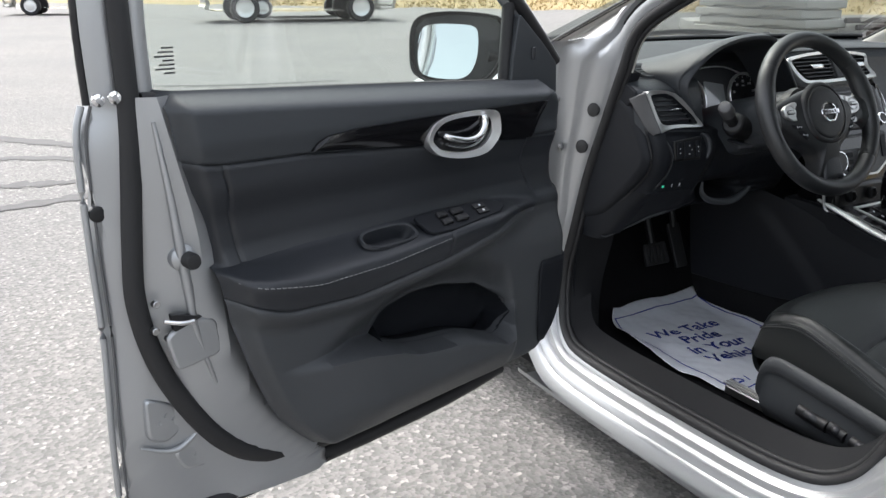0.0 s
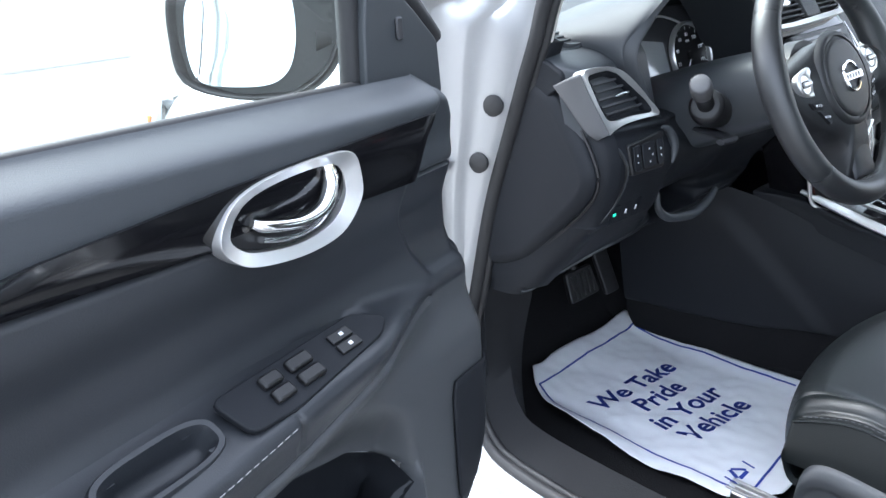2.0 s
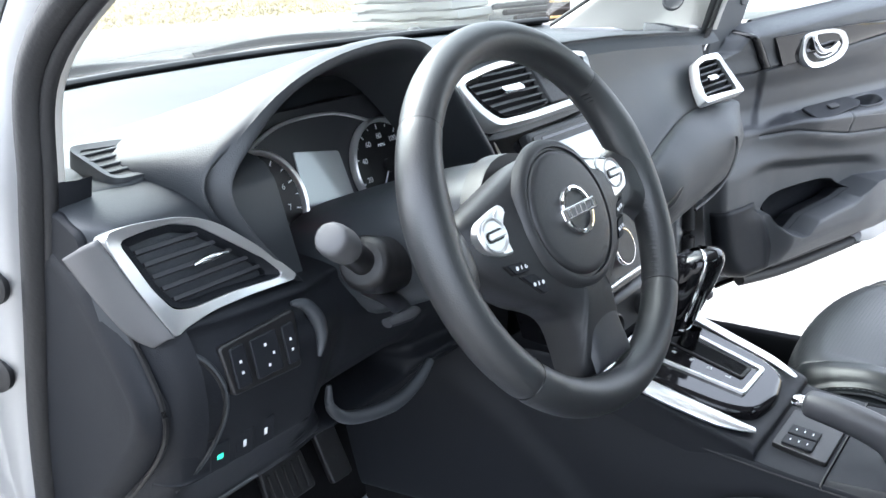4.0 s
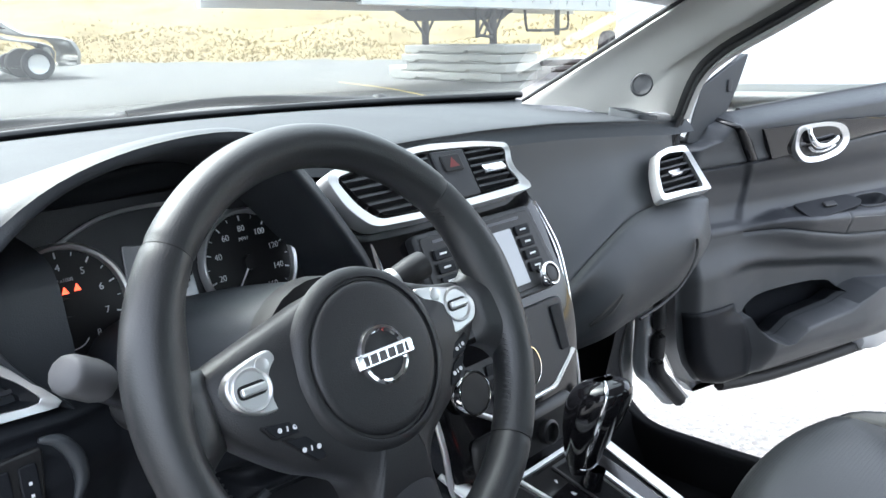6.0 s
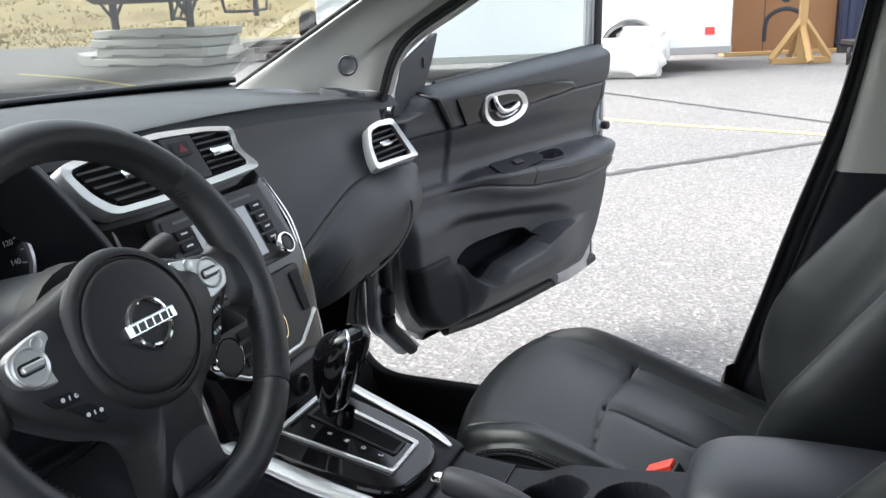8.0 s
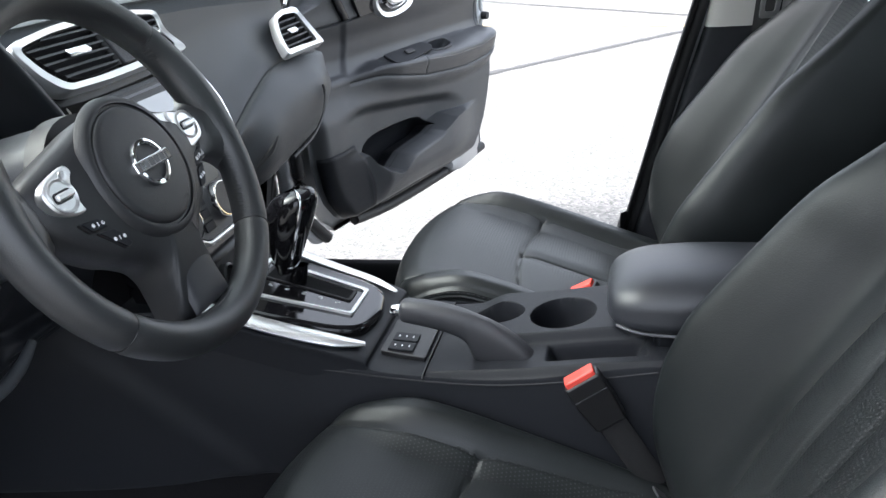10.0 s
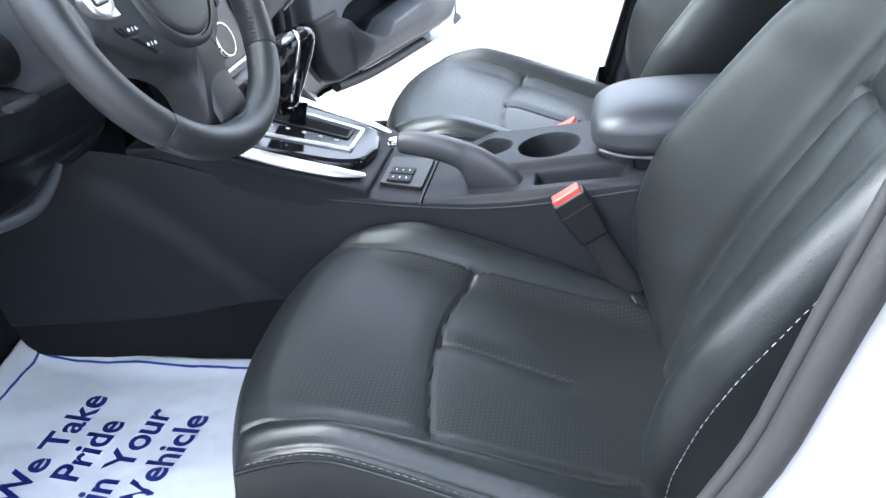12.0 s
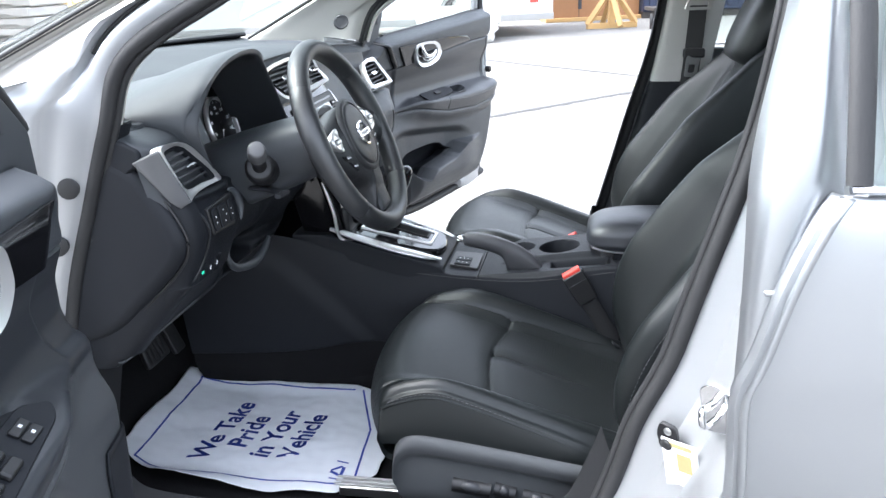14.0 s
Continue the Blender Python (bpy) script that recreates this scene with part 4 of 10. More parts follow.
def passenger_sill():
    path = [(0.445, 0.62), (0.415, 0.50), (0.408, 0.39), (0.380, 0.328), (0.32, 0.288), (0.20, 0.283), (0.0, 0.285), (-0.18, 0.288)]
    out = [(1, 0), (1, 0), (1, -0.15), (0.75, -0.65), (0.3, -0.95), (0, -1), (0, -1), (0, -1)]
    rows = [[(x, y + a * k, z + b * k) for x, k in ((0.722, 0.055), (0.706, 0.016), (0.694, 0.002), (0.680, 0.0), (0.668, 0.014), (0.660, 0.10))] for (y, z), (a, b) in zip(path, out)]
    skin("hinge_face", [[(0.708, 0.455, z), (0.716, 0.437, z), (0.745, 0.430, z), (0.80, 0.432, z), (0.83, 0.45, z)] for z in (0.20, 0.45, 0.70, 0.88)], PAINT_IN, CAR, "silver hinge pillar face", 20, 16)
    skin("sill_cover", rows, SCUFF, CAR, "smooth charcoal sill and pillar cover", 60, 24)


shell()
passenger_sill()


def screen_sticker():
    fr = frame_of((0.444, 0.327, 1.134), (0.186, -0.027, -0.018), (0, -0.93, 0.36))
    st = slab("windscreen_sticker", [(0, 0), (0.195, 0), (0.195, 0.075), (0, 0.075)], fr, -0.0012, -0.0004, WHITE_INK, CAR, "white inspection sticker inside the windscreen", 0)
    for x0, x1, y0, h in ((0.010, 0.04, 0.008, 0.004), (0.05, 0.125, 0.008, 0.007), (0.012, 0.035, 0.026, 0.004), (0.055, 0.075, 0.026, 0.008), (0.085, 0.10, 0.026, 0.008), (0.108, 0.125, 0.026, 0.008), (0.04, 0.10, 0.048, 0.006), (0.02, 0.09, 0.066, 0.006)):
        slab("print_bar", [(x0, y0), (x1, y0), (x1, y0 + h), (x0, y0 + h)], fr, -0.0020, -0.0013, PLASTIC_GREY, st, "", 0)
    slab("print_patch", [(0.135, 0.004), (0.170, 0.004), (0.170, 0.028), (0.135, 0.024)], fr, -0.0020, -0.0013, YELLOW, st, "yellow printed patch", 0)
    slab("print_patch", [(0.150, 0.034), (0.185, 0.030), (0.188, 0.055), (0.155, 0.050)], fr, -0.0020, -0.0013, SATIN_DULL, st, "grey printed patch", 0)


screen_sticker()


# ---- front doors ----
# door space: u from the hinge outwards, n towards the cabin side, z up
BELT = lambda u: 0.926 + (u - 0.187) * 0.0556
FRONT_Z = [0.305, 0.320, 0.346, 0.39, 0.43, 0.50, 0.59, 0.785, 0.855, 0.870, 0.911, 0.93]
FRONT_U = {-1: [0.30, 0.235, 0.170, 0.128, 0.110, 0.100, 0.098, 0.095, 0.099, 0.103, 0.128, 0.150], 1: [0.20, 0.150, 0.105, 0.070, 0.054, 0.042, 0.038, 0.038, 0.042, 0.105, 0.145, 0.158]}
REAR_Z, REAR_U = [0.316, 0.345, 0.40, 0.448, 0.55, 0.636, 0.70, 0.80, 0.87, 0.975], [0.78, 0.815, 0.868, 0.894, 0.932, 0.952, 0.962, 0.980, 0.998, 1.016]
ARM_TOP = ([0.20, 0.26, 0.366, 0.50, 0.655, 0.79, 0.91, 0.97], [0.676, 0.684, 0.699, 0.705, 0.704, 0.704, 0.698, 0.695])
ARM_EDGE = ([0.20, 0.26, 0.333, 0.525, 0.67, 0.82, 0.93, 0.97], [0.670, 0.680, 0.690, 0.676, 0.662, 0.660, 0.680, 0.695])
ARM_LOW = ([0.20, 0.25, 0.32, 0.40, 0.515, 0.73, 0.87, 0.955], [0.664, 0.666, 0.668, 0.652, 0.630, 0.610, 0.618, 0.650])
# the two doors' map pockets differ: lip, top of the mouth, upper edge of the scoop
LIP = {-1: ([0.300, 0.318, 0.335, 0.36, 0.40, 0.458, 0.56, 0.61, 0.655, 0.72], [0.475, 0.440, 0.420, 0.416, 0.432, 0.452, 0.463, 0.473, 0.492, 0.505]), 1: ([0.238, 0.250, 0.275, 0.315, 0.345, 0.370, 0.395, 0.466, 0.545, 0.585, 0.65], [0.478, 0.452, 0.428, 0.410, 0.408, 0.422, 0.436, 0.443, 0.449, 0.462, 0.482])}
HOLE_TOP = {-1: ([0.300, 0.325, 0.377, 0.474, 0.55, 0.61, 0.634, 0.665], [0.470, 0.492, 0.524, 0.545, 0.548, 0.538, 0.528, 0.497]), 1: ([0.238, 0.262, 0.30, 0.36, 0.44, 0.52, 0.57, 0.603], [0.474, 0.488, 0.497, 0.502, 0.502, 0.499, 0.490, 0.468])}
SCOOP = {-1: ([0.300, 0.34, 0.40, 0.48, 0.58, 0.68, 0.76, 0.82], [0.545, 0.585, 0.604, 0.606, 0.597, 0.575, 0.548, 0.525]), 1: ([0.16, 0.22, 0.29, 0.40, 0.53, 0.67, 0.73, 0.76], [0.600, 0.603, 0.598, 0.582, 0.566, 0.545, 0.525, 0.50])}
NEARER = {-1: 0.0, 1: 0.062}
INSERT_Z, INSERT_U = [0.687, 0.722, 0.76, 0.79, 0.817, 0.857, 0.889, 0.922], {-1: [0.198, 0.217, 0.232, 0.233, 0.230, 0.208, 0.182, 0.150], 1: [0.212, 0.232, 0.244, 0.240, 0.226, 0.198, 0.168, 0.140]}
SEAM = ([0.10, 0.20, 0.23, 0.78, 0.94, 1.02], [0.812, 0.814, 0.816, 0.855, 0.859, 0.870])


def door_depth(u, z, door):
    """How far the trim panel stands towards the cabin."""
    belt = BELT(u)
    n = -0.030 * smoothstep(belt - 0.035, belt + 0.002, z) ** 1.5
    n = n + 0.012 * smoothstep(0.84, 0.90, z) * smoothstep(belt, belt - 0.03, z)
    n = n - 0.020 * smoothstep(0.83, 0.76, z) * smoothstep(0.66, 0.73, z)
    zt, ze, zl = ease(u, *ARM_TOP), ease(u, *ARM_EDGE), ease(u, *ARM_LOW)
    zt = np.maximum(zt, ze + 0.012)
    reach = 0.064 * smoothstep(0.19, 0.40, u) * np.sqrt(np.clip(1 - np.clip((u - 0.885) / 0.082, 0, 1) ** 2, 0, 1))
    arm = np.where(z > ze, smoothstep(zt, ze, z) ** 0.8, 1.0 - 0.18 * smoothstep(ze, zl, z))
    below = 1 - smoothstep(zl - 0.004, zl - 0.05, z) * 0.45
    arm = arm * np.where(z < zl, below, 1.0)
    low = smoothstep(zt + 0.002, zl, z)
    n = n * (1 - low) + reach * arm
    # the lower panel falls back to a broad scoop over a deep map pocket with a rolled lip
    fade = smoothstep(zl - 0.015, zl - 0.085, z)
    n = n * (1 - fade) + (0.020 + 0.012 * smoothstep(0.5, 0.9, u)) * fade
    lip, top, rim = ease(u, *LIP[door], 0.03), ease(u, *HOLE_TOP[door], 0.03), ease(u, *SCOOP[door])
    v = u + NEARER[door]
    side = smoothstep(0.296, 0.335, v) if door < 0 else smoothstep(0.18, 0.40, v)
    bulge = 0.048 * smoothstep(0.285, 0.345, v) * smoothstep(0.90, 0.66, v) * smoothstep(0.31, 0.41, z) * smoothstep(lip + 0.008, lip - 0.006, z)
    scoop = side * smoothstep(0.82, 0.66, v) * smoothstep(rim + 0.004, (top + 0.004) if door < 0 else (rim - 0.030), z) * smoothstep(lip - 0.004, lip + 0.004, z)
    n = n - 0.040 * scoop + bulge * fade
    hole = smoothstep(0.306, 0.322, v) * smoothstep(0.668, 0.640, v) * smoothstep(lip - 0.001, lip + 0.006, z) * smoothstep(top + 0.004, top - 0.004, z)
    n = n - 0.030 * hole
    # the part ahead of the insert lies lower than the insert's rounded edge
    edge = ease(z, INSERT_Z, INSERT_U[door])
    n = n - 0.010 * smoothstep(edge + 0.014, edge - 0.003, u) * smoothstep(0.682, 0.692, z)
    # front and rear ends roll back
    uf, ur = np.interp(z, FRONT_Z, FRONT_U[door]), ease(z, REAR_Z, REAR_U, 0.09)
    n = n - 0.035 * smoothstep(uf + 0.05, uf, u) ** 1.5 - 0.03 * smoothstep(ur - 0.03, ur, u) ** 1.5
    n = n - 0.03 * smoothstep(0.345, 0.31, z)
    # panel seams
    seam = 0.006 * np.exp(-(((z - np.interp(u, *SEAM)) / 0.0022) ** 2))
    seam = seam + 0.005 * np.exp(-(((u - (0.909 + (z - 0.69) * 0.17)) / 0.0024) ** 2)) * (z > zt) * (z < 0.858)
    seam = seam + 0.005 * np.exp(-(((z - zl) / 0.0024) ** 2)) * (u > 0.22)
    seam = seam + 0.0025 * np.exp(-(((z - ze) / 0.0022) ** 2)) * (u > 0.30) * (u < 0.95)
    seam = seam + 0.0035 * np.exp(-(((u - 0.515) / 0.002) ** 2)) * (z < ze + 0.01) * (z > zl)
    return n - seam


def build_door(name, side, origin, angle, dz, label):
    a = radians(angle)
    U = np.array([side * math.cos(a), -math.sin(a), 0])
    N = np.array([-side * math.sin(a), -math.cos(a), 0])
    Z = np.array([0, 0, 1.0])
    O = np.array([*origin, dz])
    flip = side > 0
    d = thing(name, O, label, "car door", "front doors")

    def at(u, n, z):
        u, n, z = (np.asarray(k, float)[..., None] for k in (u, n, z))
        if side > 0:
            # this door's panel is a little longer behind, its shut face narrower
            u = u + ease(u, [-0.1, 0.6, 0.93, 1.0, 1.05, 1.115, 1.2], [0, 0, 0.045, 0.015, -0.02, -0.065, -0.08], 0.03)
        return O + u * U + n * N + z * Z

    def fr(u, n, z):
        return (O + u * U + n * N + z * Z, U, Z, N)

    # trim panel, as four pieces of one moulded surface
    nu = 260
    bands = (24, 40, 34, 22, 30, 44)
    nz = sum(bands) + 1
    s = np.linspace(0, 1, nu)[:, None]
    ug = 0.03 + 0.95 * s + np.zeros((1, nz))
    for _ in range(4):
        lines = [0.316 + 0 * ug, ease(ug, *LIP[side], 0.03) + 0.002, np.maximum(ease(ug, *HOLE_TOP[side], 0.03), ease(ug, *LIP[side], 0.03) + 0.008), ease(ug, *ARM_LOW), np.maximum(ease(ug, *ARM_TOP), ease(ug, *ARM_LOW) + 0.01), np.interp(ug, *SEAM), BELT(ug)]
        zg, k = np.zeros((nu, nz)), 0
        for i, m in enumerate(bands):
            f = np.linspace(0, 1, m + 1)
            zg[:, k : k + m + 1] = lines[i][:, k : k + m + 1] * (1 - f) + lines[i + 1][:, k : k + m + 1] * f
            k += m
        ug = np.interp(zg, FRONT_Z, FRONT_U[side]) * (1 - s) + ease(zg, REAR_Z, REAR_U, 0.09) * s
    pts = at(ug, door_depth(ug, zg, side), zg).reshape(-1, 3)
    uc, zc = (ug[:-1, :-1] + ug[1:, 1:]) / 2, (zg[:-1, :-1] + zg[1:, 1:]) / 2
    band = np.repeat([3, 3, 3, 2, 1, 0], bands)[None] + np.zeros((nu - 1, 1), int)
    kind = np.where((band == 2) & (uc < 0.24), 1, band)
    faces = np.array(grid_faces(nu, nz)).reshape(nu - 1, nz - 1, 4)
    # the grab recess is an opening in the armrest's top
    slope = (-0.861 * N + 0.508 * Z, 0.508 * N + 0.861 * Z)
    ways = -U if side < 0 else U
    gp = (O + 0.642 * U + 0.026 * N + 0.694 * Z, ways, *slope)
    mid = pts[faces].mean(2) - gp[0]
    open_top = (np.abs(mid @ ways) / 0.056) ** 3 + (np.abs(mid @ slope[0]) / 0.0195) ** 3 < 1
    kind = np.where(open_top & (kind >= 1) & (zc > 0.66), 9, kind)
    # the map pocket is a real opening, with a deep bin behind its lip
    near = NEARER[side]
    mouth = (uc > 0.312 - near) & (uc < 0.657 - near) & (np.repeat(range(6), bands)[None] == 1)
    kind = np.where(mouth, 9, kind)
    for k, (pn, mat, lb) in enumerate((("upper_panel", PLASTIC_SOFT, "soft charcoal upper door panel"), ("middle_panel", LEATHER, "black leatherette door insert"), ("armrest", LEATHER, "padded black armrest"), ("lower_panel", DOOR_PLASTIC, "hard charcoal lower panel with a moulded pocket"))):
        fs = faces[kind == k]
        ids, inv = np.unique(fs, return_inverse=True)
        mesh_ob(pn, pts[ids], [tuple(f) for f in inv.reshape(-1, 4).tolist()], mat, d, lb, 60, flip)
    um = np.linspace(0.310, 0.659, 40) - near
    um = np.r_[um, um[::-1][1:-1]]
    zm = np.where(np.arange(78) < 40, ease(um, *LIP[side], 0.03) + 0.001, ease(um, *HOLE_TOP[side], 0.03) + 0.002)
    bins = [at(um, door_depth(um, zm, side) + 0.001, zm)]
    for k, drop, back in ((0.99, 0.006, -0.045), (0.97, 0.03, -0.062), (0.90, 0.075, -0.072), (0.80, 0.10, -0.068), (0.02, 0.10, -0.064)):
        bins.append(at(0.485 - near + (um - 0.485 + near) * k, np.full(78, back), 0.47 + (zm - 0.47) * k - drop))
    # darker plastic than the panel paints in the shade of the deep bin
    mesh_ob("pocket_bin", np.stack(bins), grid_faces(6, 78, False, True), PLASTIC, d, "deep map pocket, its shade put in as darker plastic", 60, not flip)
    # stitched seam on the armrest
    us = np.linspace(0.525, 0.945, 20)
    zs = np.interp(us, *ARM_EDGE) - 0.004
    stitches("stitching", at(us, door_depth(us, zs, side) + 0.0012, zs), d, THREAD, 0.0065, 0.0035, 0.0006, (0, 0, 0))
    # window switch panel and grab recess on the armrest top
    sp = (O + 0.47 * U + 0.030 * N + 0.6985 * Z, ways, *slope)
    panel = slab("switch_panel", [(-0.095, -0.026), (-0.04, -0.030), (0.10, -0.016), (0.125, 0.0), (0.09, 0.024), (-0.105, 0.022)], sp, -0.004, 0.003, PLASTIC, d, "charcoal window switch panel", 0.0015, 0.012)
    if side < 0:
        for x0, w in ((-0.044, 0.026), (-0.006, 0.032)):
            for y0 in (-0.010, 0.008):
                slab("window_switch", [(x0 - w / 2, y0 - 0.0075), (x0 + w / 2, y0 - 0.0075), (x0 + w / 2, y0 + 0.0075), (x0 - w / 2, y0 + 0.0075)], sp, 0.003, 0.0095, BLACK, panel, "black window switch", 0.002, 0.004, 0.0015)
        for y0 in (-0.006, 0.008):
            b = slab("lock_switch", [(0.040, y0 - 0.006), (0.070, y0 - 0.006), (0.070, y0 + 0.006), (0.040, y0 + 0.006)], sp, 0.003, 0.0065, BLACK, panel, "", 0.001, 0.002)
            slab("symbol", [(0.054, y0 - 0.002), (0.059, y0 - 0.002), (0.059, y0 + 0.002), (0.054, y0 + 0.002)], sp, 0.0066, 0.0069, WHITE_INK, b, "white symbol", 0)
    else:
        slab("window_switch", [(-0.02, -0.007), (0.02, -0.007), (0.02, 0.008), (-0.02, 0.008)], sp, 0.003, 0.0085, BLACK, panel, "black window switch", 0.002, 0.003)
    ang = np.linspace(0, 2 * np.pi, 48, endpoint=False)
    cc, ss = np.cos(ang), np.sin(ang)
    oval = np.stack([np.sign(cc) * np.abs(cc) ** 0.66, np.sign(ss) * np.abs(ss) ** 0.66], 1)
    rows = []
    for ka, kb, h in ((0.063, 0.0255, -0.003), (0.061, 0.0235, 0.0015), (0.056, 0.019, 0.001), (0.053, 0.0165, -0.006), (0.050, 0.0145, -0.024), (0.043, 0.011, -0.031), (0.0, 0.0, -0.032)):
        rows.append(gp[0] + oval[:, :1] * ka * gp[1] + oval[:, 1:] * kb * gp[2] + h * gp[3])
    mesh_ob("grab_recess", np.stack(rows), grid_faces(7, 48, False, True), LEATHER, d, "deep grab recess in the armrest", 60, flip)
    # gloss trim and handle
    def on_panel(u, z, off):
        return door_depth(u, z, side) + off

    # gloss strip, its front end cut on a slant, standing proud on a thin dark edge
    sg, kg = np.linspace(0, 1, 60)[:, None], np.linspace(0, 1, 9)[None]
    ug2 = ((0.228 - 0.027 * kg) if side < 0 else (0.292 - 0.048 * kg)) * (1 - sg) + 0.783 * sg
    lo = np.interp(ug2, [0.20, 0.232, 0.34, 0.535, 0.665, 0.783], [0.813, 0.8155, 0.8235, 0.8375, 0.8505, 0.8595])
    hi = np.interp(ug2, [0.20, 0.22, 0.519, 0.70, 0.755, 0.772, 0.783], [0.888, 0.8885, 0.8905, 0.887, 0.881, 0.8735, 0.8600])
    zg2 = lo + (hi - lo) * kg
    mesh_ob("gloss_trim", at(ug2, door_depth(ug2, zg2 * 0.8 + 0.2 * 0.852, side) + 0.0060 + 0.0045 * np.sin(kg * np.pi), zg2), grid_faces(60, 9), PIANO, d, "glossy black trim strip", 60, flip)
    rim = np.r_[np.stack([ug2[:, 0], zg2[:, 0]], 1), np.stack([ug2[-1], zg2[-1]], 1)[1:], np.stack([ug2[:, -1], zg2[:, -1]], 1)[::-1][1:], np.stack([ug2[0], zg2[0]], 1)[::-1][1:-1]]
    dep = door_depth(rim[:, 0], rim[:, 1] * 0.8 + 0.2 * 0.852, side)
    mesh_ob("trim_edge", np.stack([at(rim[:, 0], dep - 0.010, rim[:, 1]), at(rim[:, 0], dep + 0.0062, rim[:, 1])]), grid_faces(2, len(rim), False, True), BLACK, d, "thin dark edge of the trim strip", 30, not flip)
    outer = [(0.539, 0.849), (0.520, 0.876), (0.475, 0.888), (0.40, 0.889), (0.358, 0.882), (0.348, 0.856), (0.352, 0.832), (0.385, 0.807), (0.44, 0.803), (0.50, 0.813), (0.528, 0.828)]
    inner = [(0.522, 0.848), (0.507, 0.867), (0.470, 0.876), (0.41, 0.877), (0.377, 0.870), (0.369, 0.852), (0.373, 0.836), (0.396, 0.819), (0.442, 0.815), (0.492, 0.824), (0.513, 0.834)]
    o2 = [(q[0] - 0.44, q[1] - 0.853) for q in outer]
    i2 = [(q[0] - 0.44, q[1] - 0.853) for q in inner]
    hf = fr(0.44, on_panel(0.44, 0.853, 0.006), 0.853)
    h = bezel("handle_surround", o2, i2, hf, -0.006, 0.013, SATIN, d, "satin silver handle surround", 64, 0.006, 0.001, True)
    slab("handle_bowl", line(i2, 40, True), hf, -0.010, 0.001, BLACK, h, "dark handle bowl", 0)
    # the pull: a curved chrome lever hinged at the front of the bowl
    path = [at(0.44 - q[0] * -1 * 1, hf_n, 0.853 + q[1]) for q, hf_n in ((q, on_panel(0.44, 0.853, 0.006) + q[2]) for q in [(-0.046, 0.026, 0.010), (-0.044, 0.008, 0.013), (-0.026, -0.010, 0.016), (0.006, -0.014, 0.017), (0.046, -0.006, 0.012), (0.058, 0.000, 0.008)])]
    tube("door_pull", path, [0.007, 0.0085, 0.009, 0.007, 0.008, 0.006], CHROME, h, "curved chrome door pull", 30, 10, flat=0.8)
    path = [at(0.44 + q[0], on_panel(0.44, 0.853, 0.006) + q[2], 0.853 + q[1]) for q in [(0.050, -0.018, 0.008), (0.02, -0.026, 0.009), (-0.02, -0.026, 0.009), (-0.044, -0.012, 0.009)]]
    tube("lock_lever", path, 0.0055, CHROME, h, "chrome lock lever", 16, 8, flat=0.6)
    if side > 0:
        # gloss black sliver down the insert's front edge
        zb = np.linspace(0.924, 0.816, 30)[:, None] + np.linspace(0, 0.004, 6)[None]
        ub = ease(zb, INSERT_Z, INSERT_U[1]) + 0.002 + np.linspace(0, 1, 6)[None] * np.interp(zb, [0.816, 0.857, 0.889, 0.925], [0.026, 0.028, 0.022, 0.012])
        mesh_ob("insert_edge", at(ub, door_depth(ub, zb, side) + 0.003 + 0.002 * np.sin(np.linspace(0, np.pi, 6))[None], zb), grid_faces(30, 6), PIANO, d, "curved gloss black front edge of the insert", 60, not flip, solid=0.003)
    # speaker grille in the lower front corner
    uu = np.linspace(0.0, 1.0, 14)
    gz = np.linspace(0.36, 0.545, 16)
    gu0 = np.interp(gz, FRONT_Z, FRONT_U[side]) + 0.014
    gend = 0.218 if side < 0 else np.interp(gz, [0.36, 0.40, 0.48, 0.51, 0.545], [0.247, 0.247, 0.230, 0.213, 0.19])
    if side > 0:
        gz, gu0 = gz - 0.032, np.interp(gz - 0.032, FRONT_Z, FRONT_U[1]) + 0.012
    gu = gu0 + (gend - gu0) * uu[:, None] * np.interp(gz, [0.36, 0.40, 0.52, 0.545], [0.96, 1.0, 1.0, 0.93])
    gzz = np.repeat(gz[None], 14, 0)
    mesh_ob("speaker_grille", at(gu, door_depth(gu, gzz, side) + 0.0022, gzz), grid_faces(14, 16), PLASTIC, d, "flat dark speaker grille", 60, flip, solid=0.003)
    # painted shell: shut faces, outer skin
    zs_ = np.array([0.262, 0.285, 0.33, 0.45, 0.60, 0.75, 0.90, 0.965])
    ro = np.array([1.118, 1.120, 1.121, 1.119, 1.113, 1.115, 1.114, 1.101])
    fo = np.array([0.19, 0.16, 0.12, 0.065, 0.055, 0.05, 0.045, 0.05])
    rows = []
    for z, r, f in zip(zs_, ro, fo):
        i = min(float(ease(z, REAR_Z, REAR_U, 0.09)), r - 0.07) + 0.004
        f_in = max(float(np.interp(z, FRONT_Z, FRONT_U[side])), f + 0.02)
        zt = lambda uu: min(z, BELT(uu) - 0.022)
        rows.append([at(f_in, -0.115, zt(f_in)), at(i - 0.06, -0.115, zt(i)), at(i - 0.03, -0.036, z), at(i, -0.022, z), at(i + (r - i) * 0.30, -0.034, z), at(i + (r - i) * 0.48, -0.050, z), at(i + (r - i) * 0.55, -0.060, z), at(i + (r - i) * 0.78, -0.066, z), at(r - 0.012, -0.078, z), at(r, -0.084, z), at(r - 0.002, -0.094, z), at(r - 0.02, -0.100, z), at(0.6, -0.128, zt(0.6)), at(f + 0.05, -0.118, zt(f)), at(f, -0.095, zt(f)), at(f + 0.005, -0.085, zt(f)), at(f_in, -0.115, zt(f_in))])
    dense = [np.stack([curve([q[j] for q in rows], 40) for j in range(17)], 1)]
    R = dense[0]
    R2 = np.stack([line(R[k], 70) for k in range(40)])
